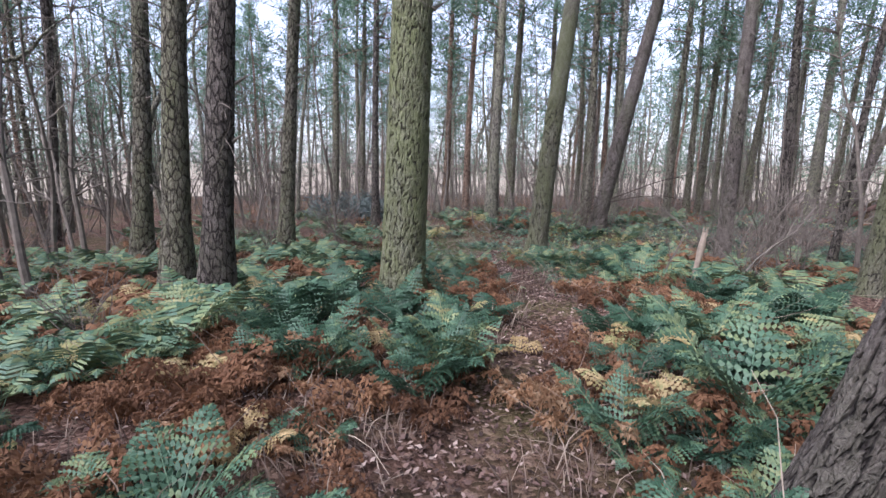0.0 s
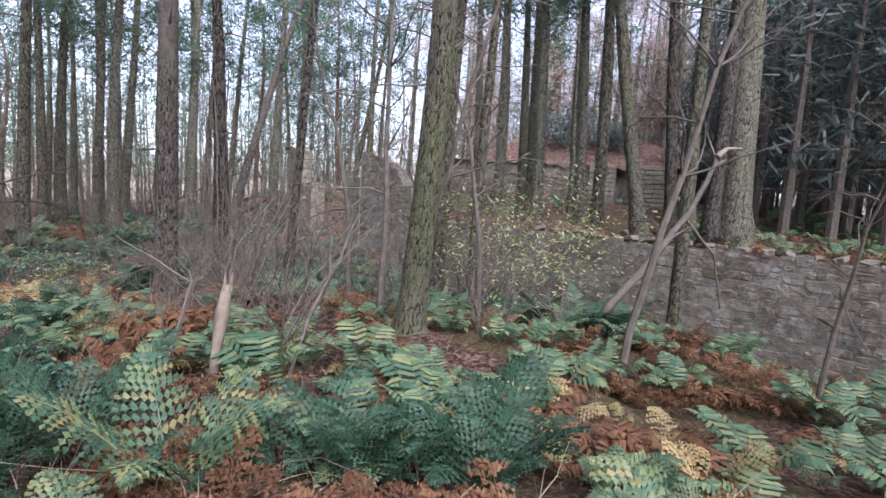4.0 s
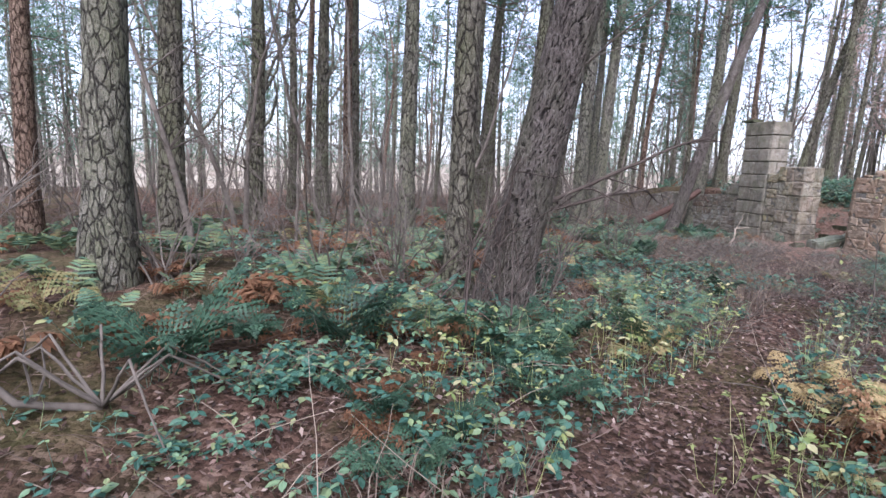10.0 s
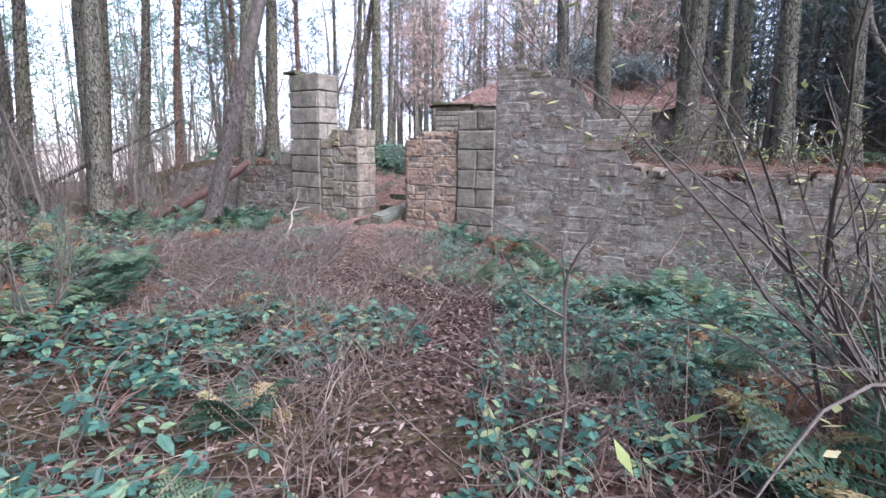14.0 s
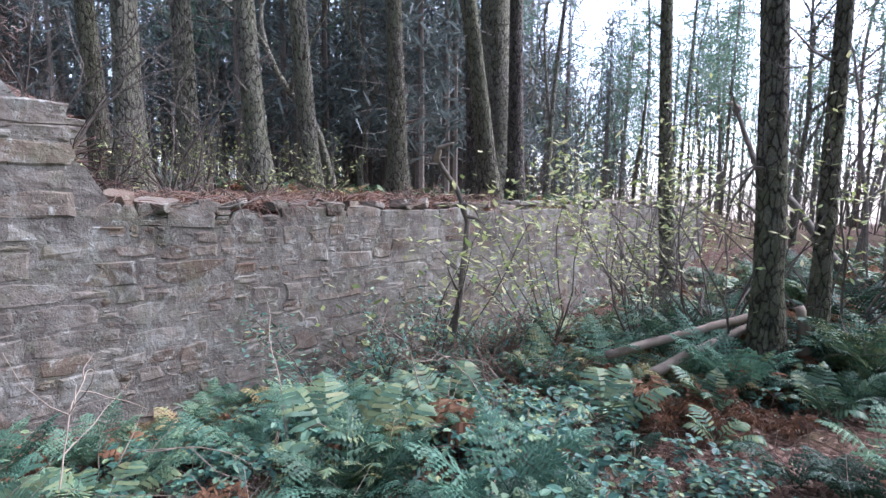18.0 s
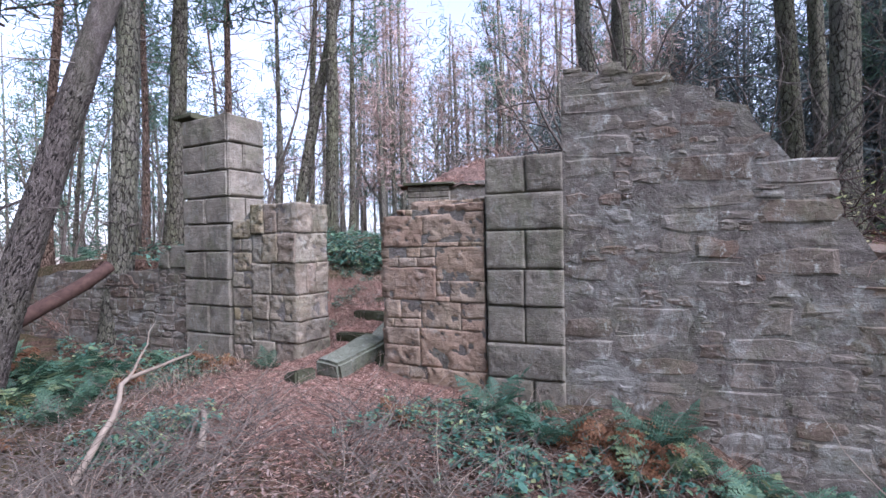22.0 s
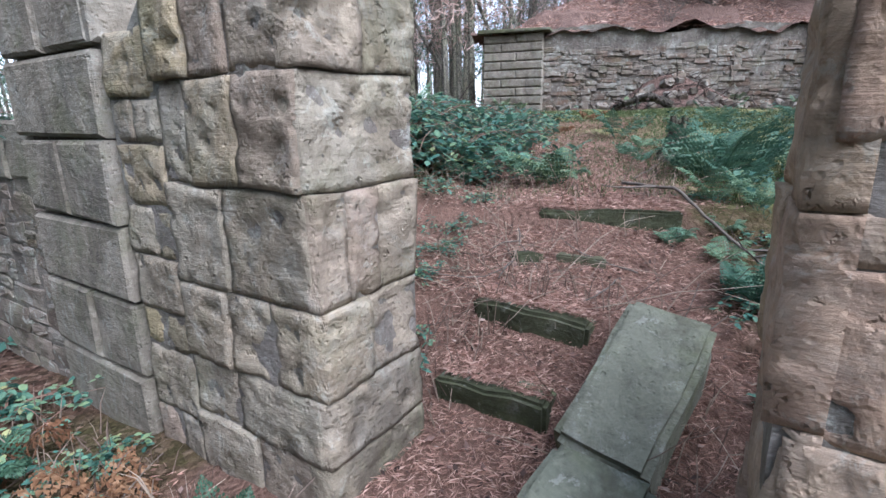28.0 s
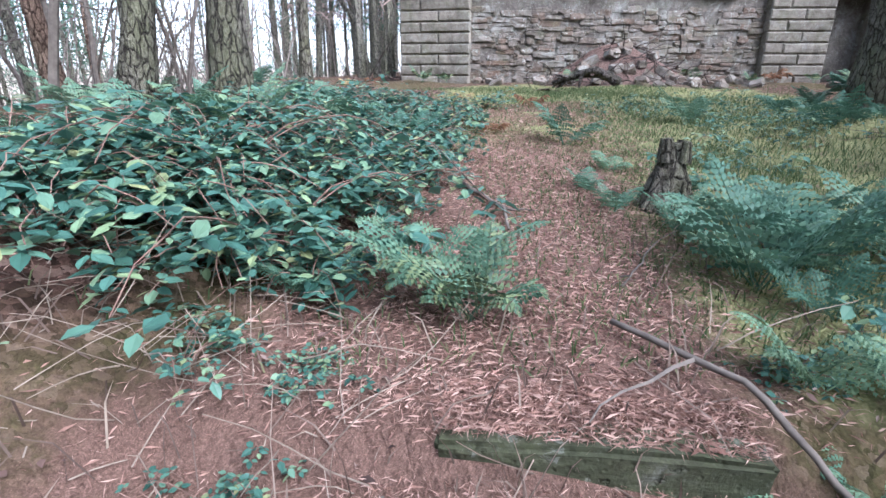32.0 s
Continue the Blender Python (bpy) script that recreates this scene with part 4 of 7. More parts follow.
def blades(centre, n, spread, length, width, up=0.2):
    """Needle tufts as many thin blades round points. Returns vertices and faces."""
    c = np.repeat(np.asarray(centre), n, 0)
    m = len(c)
    d = rng.normal(0, 1, (m, 3)) + (0, 0, up)
    d /= np.linalg.norm(d, axis=1)[:, None]
    side = np.cross(d, rng.normal(0, 1, (m, 3)))
    side /= np.linalg.norm(side, axis=1)[:, None]
    p = c + rng.normal(0, spread, (m, 3))
    ln = length * rng.uniform(0.6, 1.3, (m, 1))
    v = np.stack([p - side * width / 2, p + side * width / 2, p + d * ln + side * width * 0.25, p + d * ln - side * width * 0.25], 1).reshape(-1, 3)
    return v, np.arange(m * 4).reshape(-1, 4)


def crown_soups(h, at, low=0.5, n=16, reach=2.2, tufts=5, per=10, needle=(0.34, 0.045), droop=0.0, top=1.0):
    """Limbs and needle tufts for a conifer of height h along the axis at(z)."""
    limbs, leaves = Soup(), Soup()
    pts = []
    for i in range(n):
        z = h * (low + (top - low) * (i + rng.random()) / n)
        x, y, r = at(z)
        a = rng.uniform(0, 2 * np.pi)
        L = reach * rng.uniform(0.5, 1.15) * (1.15 - 0.75 * (z / h - low) / (1.001 - low))
        line = wander((x, y, z), (np.cos(a), np.sin(a), 0.25 - droop), L, 5, 0.16, 0.05 - 0.1 * droop)
        tube(limbs, line, np.linspace(max(0.02, 0.28 * r), 0.008, 6), 4, cap=False)
        for q in np.linspace(0.4, 1.0, tufts):
            pts.append(line[int(q * 5)] + rng.normal(0, 0.16, 3) * L / 2)
    if per:
        leaves.add_np(*blades(np.array(pts), per, 0.2, needle[0], needle[1]))
    return limbs, leaves


def twigs(at, z0, z1, n, reach, base=0.014):
    """Dead lower branches, thin and crooked, with side twigs, and short broken stubs."""
    s = Soup()
    for z in rng.uniform(z0, z1 + 1.5, max(3, n // 2)):
        x, y, r = at(z)
        a = rng.uniform(0, 2 * np.pi)
        L = rng.uniform(0.08, 0.35)
        d = np.array([np.cos(a), np.sin(a), rng.uniform(0.1, 0.7)])
        tube(s, [np.array([x, y, z]) + d * r * 0.6, np.array([x, y, z]) + d * (r + 0.5 * L), np.array([x, y, z]) + d * (r + L)], (0.2 * r + 0.008, 0.013, 0.007), 5, cap=True)
    for _ in range(n):
        z = rng.uniform(z0, z1)
        x, y, r = at(z)
        a = rng.uniform(0, 2 * np.pi)
        L = reach * rng.uniform(0.25, 1.1)
        line = wander((x, y, z), (np.cos(a), np.sin(a), rng.uniform(-0.15, 0.45)), L, 5, 0.2)
        tube(s, line, np.linspace(base * rng.uniform(0.7, 1.5), 0.004, 6), 4, cap=False)
        for _ in range(2):
            k = rng.integers(1, 4)
            tube(s, wander(line[k], line[k + 1] - line[k] + rng.normal(0, 0.12, 3), L * 0.45, 3, 0.25), np.linspace(base * 0.5, 0.003, 4), 3, cap=False)
    return s


CROWNS = []
for i in range(6):
    h = 15.0
    lb, lv = crown_soups(h, lambda z: (0, 0, 0.2 * (1 - z / h)), 0.45, 22, 2.4, 6, 11)
    CROWNS.append((lb.mesh("branchwork", BARK_RED), lv.mesh("crown", NEEDLE_LEAF)))
TREES = []


def pine(x, y, r, lean=(0, 0), h=15.0, bark=BARK_PINE, ridge=0.0, sides=12, twig=9, label="", crown=True, crook=0.1, low=1.5, flare=0.45, reach=1.4):
    """A tall pine with a bare trunk, dead lower twigs and a crown high up."""
    t = thing("pine_tree", x, y, gz(x, y), label or "tall bare-trunked pine with grey-brown furrowed bark", "tree", "pines of the wood")
    lean = (0.6 * lean[0], 0.6 * lean[1])
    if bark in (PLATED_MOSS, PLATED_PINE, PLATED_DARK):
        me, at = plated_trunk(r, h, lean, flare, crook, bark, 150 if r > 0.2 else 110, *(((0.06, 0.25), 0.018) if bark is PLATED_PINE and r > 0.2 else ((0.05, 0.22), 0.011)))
    else:
        s, at = trunk_soup(r, h, lean, sides, 46 if ridge else 16, ridge, flare, crook)
        me = s.mesh("trunk", bark, True)
    part("trunk", me, bark, t)
    if twig:
        tagged(part("dead_branchwork", twigs(at, low, 8.0, twig, reach, 0.011), TWIG, t), kind="stuff")
    if crown:
        lb, lv = CROWNS[len(TREES) % len(CROWNS)]
        cx, cy, _ = at(h * 0.6)
        for name, me in (("branchwork", lb), ("crown", lv)):
            o = tagged(part(name, me, None, t), kind="stuff")
            o.matrix_basis = pose(cx, cy, 0, 0, 0, rng.uniform(0, 360)) @ Matrix.Scale(h / 15.0, 4)
    TREES.append((x, y))
    return t


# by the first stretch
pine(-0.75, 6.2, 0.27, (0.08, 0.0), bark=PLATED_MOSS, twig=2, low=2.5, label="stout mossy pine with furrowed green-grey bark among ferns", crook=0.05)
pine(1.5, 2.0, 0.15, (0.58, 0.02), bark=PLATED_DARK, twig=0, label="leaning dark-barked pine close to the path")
pine(-3.07, 6.06, 0.18, (0.13, 0.05), bark=BARK_DARK, sides=20, label="dark-barked pine leaning slightly")
pine(-4.03, 6.87, 0.19, (0.07, 0.04), sides=20)
pine(-5.87, 8.93, 0.17, (0.07, 0.04))
pine(-6.85, 6.48, 0.14, (0.07, 0.06), bark=BARK_DARK)
pine(-4.15, 11.61, 0.17, (0.1, 0.03))
pine(-0.96, 25.6, 0.17, (0.06, 0), bark=BARK_RED)
pine(-10.12, 12.02, 0.125, (0.04, 0.03), bark=BARK_DARK)
pine(-5.6, 21.8, 0.17, (0.05, 0.01))
pine(6.17, 7.73, 0.165, (0.05, -0.01), bark=PLATED_PINE, twig=6, low=2.2)
pine(1.86, 12.8, 0.245, (0.17, 0.0), bark=PLATED_PINE, twig=2, low=2.8, label="stout pine with deeply furrowed brown bark beside the path", crook=0.06)
pine(6.3, 12.4, 0.175, (0.04, 0), bark=PLATED_DARK, twig=8, low=1.2)
pine(1.1, 22.0, 0.16, (0.07, 0), h=16)
pine(4.4, 16.95, 0.26, (0.32, -0.08), bark=PLATED_DARK, twig=16, low=0.4, reach=1.6, label="dark leaning pine wrapped in dead climbing stems")
pine(4.2, 17.45, 0.14, (0.05, 0.01), twig=10)
pine(18.9, 11.3, 0.22, (-0.02, 0.03), twig=10, bark=BARK_GREY)
pine(15.2, 5.9, 0.2, (0, 0.17), twig=8, crook=0.25)
pine(16.0, 5.2, 0.17, (0, 0.12), bark=BARK_DARK, twig=8)
pine(16.2, 3.7, 0.42, (0, 0.06), bark=BARK_GREY, twig=14, low=1.0, reach=2.2)
pine(12.2, 26.8, 0.2, (0.08, -0.05), crook=0.3)
pine(8.0, 20.4, 0.15, (0.06, -0.03))
pine(-4.78, 23.75, 0.15, (0.04, 0.02))
pine(-5.86, 28.45, 0.14, (0.03, 0.01))
pine(-4.07, 27.08, 0.15, (0.1, 0.03))
pine(-2.35, 25.46, 0.16, (0.06, 0.01), bark=BARK_RED)
pine(-0.97, 27.7, 0.15, (0.04, 0))
pine(0.11, 24.12, 0.16, (0.09, 0), bark=BARK_RED)
pine(1.04, 18.9, 0.2, (0.03, 0), bark=BARK_GREY, ridge=0.012, sides=32, twig=6, low=2.0)
pine(1.95, 21.66, 0.18, (0.03, 0), sides=20)
pine(4.0, 24.97, 0.17, (0.02, 0))
pine(6.56, 29.94, 0.14, (0.02, -0.01))
pine(6.22, 26.41, 0.18)
pine(7.3, 27.0, 0.15, bark=BARK_RED)
pine(8.23, 28.6, 0.15)
pine(6.6, 22.57, 0.18, (0, 0.01), bark=BARK_GREY)
pine(-3.32, 19.15, 0.15, (0.02, 0.01), bark=BARK_DARK)
pine(11.08, 21.58, 0.18, (0.05, -0.05), bark=BARK_GREY)
pine(12.27, 24.7, 0.17, (0.02, -0.02))
pine(11.3, 26.2, 0.17)
pine(13.41, 24.9, 0.18, (0.07, -0.06))
pine(24.0, 20.6, 0.18, (0.02, -0.07))
pine(23.2, 13.9, 0.22, (0.01, 0.06), bark=BARK_GREY, twig=12)
# behind the long wall
pine(22.5, 9.24, 0.18, (0.04, 0.06), twig=10, bark=BARK_GREY)
pine(19.2, 10.1, 0.2, (0.05, 0.08), bark=BARK_GREY, twig=12)
pine(18.0, 9.5, 0.21, (0.04, 0.05), bark=BARK_GREY, sides=20, twig=12)
pine(18.2, 8.1, 0.21, (0.06, 0.06), bark=BARK_GREY, twig=12)
pine(16.6, 7.3, 0.2, (0.05, 0.04), bark=BARK_PINE, twig=14)
pine(20.6, 10.9, 0.19, (0.04, 0.07), bark=BARK_PINE, twig=10)
pine(15.4, 4.3, 0.2, (0.08, 0.03), bark=BARK_DARK, twig=10)
pine(11.79, 4.86, 0.15, (0.08, 0.01), bark=BARK_PINE)
pine(9.74, 8.43, 0.1, (0.06, 0), bark=BARK_PINE, twig=9)
pine(6.8, -4.2, 0.25, (0.05, 0))
pine(3.7, -4.3, 0.25, (0.05, -0.01), bark=BARK_RED)
pine(1.6, -5.9, 0.25, bark=BARK_RED)
pine(10.2, 9.36, 0.145, (0.08, 0), bark=BARK_PINE, ridge=0.025, sides=32, twig=12, low=1.0)
pine(8.45, 11.8, 0.085, (0.09, -0.04), bark=BARK_DARK, ridge=0.03, sides=28, twig=4)
# beside the pillar
pine(15.87, 21.97, 0.19, (0.36, -0.35), bark=PLATED_DARK, twig=5, low=2, label="dark pine leaning hard over the fallen log")
pine(17.0, 25.7, 0.25, (0.06, -0.03), bark=BARK_GREY, ridge=0.015, sides=32, twig=6, low=2)
pine(16.29, 27.14, 0.17, (0.08, -0.03))
pine(16.34, 31.25, 0.17)
pine(15.2, 31.5, 0.15)
pine(18.09, 26.9, 0.18, bark=BARK_GREY)
pine(19.07, 30.68, 0.16, (0.03, -0.02))
pine(19.44, 27.82, 0.17, (0.11, -0.08))
pine(20.79, 27.73, 0.18, (0.12, -0.1))
pine(19.6, 23.2, 0.24, (0.06, -0.08), bark=BARK_GREY, twig=10)
pine(21.6, 23.4, 0.2, (0.06, -0.1), twig=8)
pine(23.9, 21.6, 0.16, (0.08, -0.25), crook=0.3)
pine(27.98, 22.56, 0.13, (0.04, -0.06))
pine(30.66, 21.9, 0.13, (0.02, -0.05))
pine(26.6, 12.2, 0.36, (0.03, 0.05), bark=BARK_PINE, ridge=0.02, sides=40, twig=10, label="big pine standing before the ruined building")

# the tree wrapped in honeysuckle
ivy_tree = pine(7.95, 13.05, 0.15, (0.02, 0.1), bark=BARK_DARK, ridge=0.03, sides=36, twig=14, low=1.0, reach=1.8, crown=False, h=9, label="dead-looking trunk wrapped in stripped climbing stems")
vines = Soup()
for k in range(26):
    a0, tw = rng.uniform(0, 6.28), rng.normal(0, 0.8)
    zz = np.linspace(-0.1, rng.uniform(2.0, 5.5), 14)
    rr = 0.165 + 0.03 * rng.random() + 0.012 * np.cumsum(rng.normal(0, 1, 14))
    tube(vines, np.stack([0.012 * zz + rr * np.cos(a0 + tw * zz / 3), 0.06 * zz + rr * np.sin(a0 + tw * zz / 3), zz], -1) + np.cumsum(rng.normal(0, 0.018, (14, 3)), 0), np.full(14, rng.uniform(0.004, 0.014)), 5, 0.1)
tagged(part("climbing_growth", vines, TWIG, ivy_tree, "thick stripped climbing stems"), kind="stuff")

# the wood round about
PATHXY = np.array([(e[0], e[1]) for _, e, _, _ in PATH])


def free_spot(x, y, gap=1.5):
    if np.min(np.hypot(PATHXY[:, 0] - x, PATHXY[:, 1] - y)) < 8.5:
        return False
    if 13.5 < x < 37.5 and 3.5 < y < 21.5 and not (x < 24 and y < 9):
        return False
    return min(np.hypot(a - x, b - y) for a, b in TREES) > gap


protos = []
for i in range(8):
    t = thing("pine_tree", 0, 0, 0, "slender pine of the surrounding wood", "tree", "pines of the wood")
    bark = (BARK_PINE, BARK_RED, BARK_GREY, BARK_GREY)[i % 4]
    s, at = trunk_soup(rng.uniform(0.08, 0.155), 15.0, rng.normal(0, 0.03, 2), 9, 18, 0, 0.4, 0.32)
    part("trunk", s.mesh("trunk", bark, True), bark, t)
    tagged(part("dead_branchwork", twigs(at, 1.0, 9.0, 26, 1.9, 0.012), TWIG, t), kind="stuff")
    lb, lv = CROWNS[i % 6]
    for name, me in (("branchwork", lb), ("crown", lv)):
        tagged(part(name, me, None, t), kind="stuff")
    protos.append(t)
for i in range(5):
    # crooked broadleaved trees, leafless, forking into sinuous limbs
    t = thing("bare_tree", 0, 0, 0, "crooked leafless tree with a forked grey trunk", "tree", "bare crooked trees")
    ts, bs = Soup(), Soup()
    line = wander((0, 0, -0.2), (rng.normal(0, 0.14), rng.normal(0, 0.14), 1), 11.0, 16, 0.13, 0.05)
    tube(ts, line, np.linspace(0.12, 0.025, 17), 9, 0.02, False)
    for k in (5, 7, 9, 10, 11, 12, 13, 14):
        a = rng.uniform(0, 6.28)
        limb = wander(line[k], (np.cos(a) * 0.8, np.sin(a) * 0.8, 1), rng.uniform(2.5, 4.8), 9, 0.22, 0.04)
        tube(ts, limb, np.linspace(0.11 - 0.006 * k, 0.012, 10), 6, 0.03, False)
        for _ in range(9):
            j = int(rng.integers(2, 9))
            tw = wander(limb[j], limb[j] - limb[j - 1] + rng.normal(0, 0.3, 3), rng.uniform(0.6, 1.8), 5, 0.22)
            tube(bs, tw, np.linspace(0.014, 0.003, 6), 4, cap=False)
            tube(bs, wander(tw[2], tw[3] - tw[2] + rng.normal(0, 0.15, 3), 0.6, 3, 0.25), np.linspace(0.006, 0.002, 4), 3, cap=False)
    part("trunk", ts.mesh("trunk", BARK_GREY, True), BARK_GREY, t)
    tagged(part("branchwork", bs, TWIG, t), kind="stuff")
    protos.append(t)
used, count = set(), 0
for _ in range(4000):
    a, q = rng.uniform(0, 2 * np.pi), 46 * np.sqrt(rng.random())
    x, y = 9 + q * np.cos(a), 13 + q * np.sin(a)
    if count >= 205 or not free_spot(x, y):
        continue
    k = int(rng.integers(8)) if rng.random() < 0.7 else 8 + int(rng.integers(5))
    m = pose(x, y, gz(x, y), 0, 0, rng.uniform(0, 360))
    sc = rng.uniform(0.8, 1.25)
    if k not in used:
        protos[k].matrix_basis = m
        used.add(k)
    else:
        copy_thing(protos[k], m)
    TREES.append((x, y))
    count += 1

# far wood: trunks and crowns, too many to count
ft, fl = Soup(), Soup()
for _ in range(700):
    a, q = rng.uniform(0, 2 * np.pi), rng.uniform(42, 78)
    x, y = 9 + q * np.cos(a), 13 + q * np.sin(a)
    z, h = gz(x, y), rng.uniform(12, 18)
    ln = rng.normal(0, 0.03, 2)
    zz = np.linspace(-0.3, h, 5)
    tube(ft, np.stack([x + ln[0] * zz, y + ln[1] * zz, z + zz], -1), 0.12 * (1 - 0.7 * np.clip(zz, 0, h) / h), 6, cap=False)
    c = np.stack([x + rng.normal(0, 1.3, 42), y + rng.normal(0, 1.3, 42), z + h * rng.uniform(0.2, 1.02, 42)], -1)
    wide = -2.2 < np.arctan2(y - 13, x - 9) < -0.3
    fl.add_np(*blades(c, 10 if wide else 8, 0.4, 0.65, 0.075))
woods = thing("far_woods", 0, 0, 0, "distant pine trunks and crowns of the wood", "trees", kind="stuff")
# the wood is denser to the south, beyond the ferns
for _ in range(60):
    a, q = rng.uniform(-2.3, -0.4), rng.uniform(22, 42)
    x, y = 10 + q * np.cos(a), 12 + q * np.sin(a)
    z, h = gz(x, y), rng.uniform(11, 17)
    zz = np.linspace(-0.3, h, 6)
    tube(ft, np.stack([x + rng.normal(0, 0.03) * zz, y + 0.02 * zz, z + zz], -1), rng.uniform(0.08, 0.14) * (1 - 0.7 * np.clip(zz, 0, h) / h), 8, cap=False)
    c = np.stack([x + rng.normal(0, 1.2, 60), y + rng.normal(0, 1.2, 60), z + h * rng.uniform(0.4, 1.0, 60)], -1)
    fl.add_np(*blades(c, 8, 0.35, 0.5, 0.06))
part("trunk_growth", ft, BARK_GREY, woods)
part("crown_growth", fl, NEEDLE_LEAF, woods)
# thin leafless understorey between the far trunks
brush = Soup()
for _ in range(2600):
    a, q = rng.uniform(0, 2 * np.pi), rng.uniform(19, 44)
    x, y = 10 + q * np.cos(a), 14 + q * np.sin(a)
    if 13 < x < 37 and 2 < y < 22.5:
        continue
    h = rng.uniform(1.5, 7.0)
    line = wander((x, y, gz(x, y) - 0.1), (rng.normal(0, 0.25), rng.normal(0, 0.25), 1), h, 5, 0.12)
    tube(brush, line, np.linspace(0.006 + 0.004 * h, 0.004, 6), 3, cap=False)
    for _ in range(4):
        k = int(rng.integers(1, 5))
        tube(brush, wander(line[k], (rng.normal(), rng.normal(), 0.6), h * rng.uniform(0.12, 0.3), 3, 0.2), np.linspace(0.01, 0.004, 4), 3, cap=False)
tagged(new("distant_brush", brush.mesh("distant_brush", TWIG)), "thin leafless understorey between the far trunks", "bushes", kind="stuff")
# larches shedding pinkish needles behind the ruined building
lt, ln_ = Soup(), Soup()
for _ in range(70):
    x, y = rng.uniform(37.5, 56), rng.uniform(2, 27)
    z, h = gz(x, y), rng.uniform(12, 18)
    zz = np.linspace(-0.3, h, 5)
    tube(lt, np.stack([x + 0.02 * zz, y + rng.normal(0, 0.03) * zz, z + zz], -1), 0.16 * (1 - 0.75 * np.clip(zz, 0, h) / h), 7, cap=False)
    tip = []
    for _ in range(26):
        q, a = rng.uniform(0.2, 1.0), rng.uniform(0, 6.28)
        line = wander((x, y, z + q * h), (np.cos(a), np.sin(a), 0.1), 2.6 * (1.1 - 0.8 * q), 4, 0.15)
        tube(lt, line, np.linspace(0.022, 0.006, 5), 3, cap=False)
        tip += list(line[1:])
    ln_.add_np(*blades(np.array(tip), 6, 0.3, 0.42, 0.05))
larch = thing("larch_wood", 0, 0, 0, "larches with pinkish fading needles behind the ruin", "trees", kind="stuff")
part("trunk_growth", lt, BARK_GREY, larch)
part("crown_growth", ln_, NEEDLE_RUST, larch)
# dense dark conifers behind the terrace
dt, dl = Soup(), Soup()
for _ in range(150):
    x, y = rng.uniform(20, 48), rng.uniform(-22, 5.0)
    if x < 26 and y > 3:
        continue
    z, h = gz(x, y), rng.uniform(10, 16)
    zz = np.linspace(-0.3, h, 6)
    tube(dt, np.stack([x + 0 * zz, y + 0 * zz, z + zz], -1), 0.17 * (1 - 0.8 * np.clip(zz, 0, h) / h), 7, cap=False)
    for zc in np.arange(1.6, h, 0.7):
        for a in rng.uniform(0, 6.28, 3):
            L = 1.9 * (1 - 0.8 * zc / h) + 0.3
            tube(dt, wander((x, y, z + zc), (np.cos(a), np.sin(a), -0.1), L, 3, 0.1), (0.02, 0.014, 0.01, 0.005), 3, cap=False)
    n = 70
    zc = h * rng.uniform(0.16, 1.0, n)
    rad = (1.9 * (1 - 0.85 * zc / h) + 0.2) * np.sqrt(rng.random(n))
    a = rng.uniform(0, 6.28, n)
    dl.add_np(*blades(np.stack([x + rad * np.cos(a), y + rad * np.sin(a), z + zc], -1), 8, 0.25, 0.5, 0.09, -0.3))
spruce = thing("conifer_plantation", 0, 0, 0, "dense dark conifers behind the terrace", "trees", kind="stuff")
part("trunk_growth", dt, TWIG, spruce)
part("crown_growth", dl, NEEDLE_DARK, spruce)


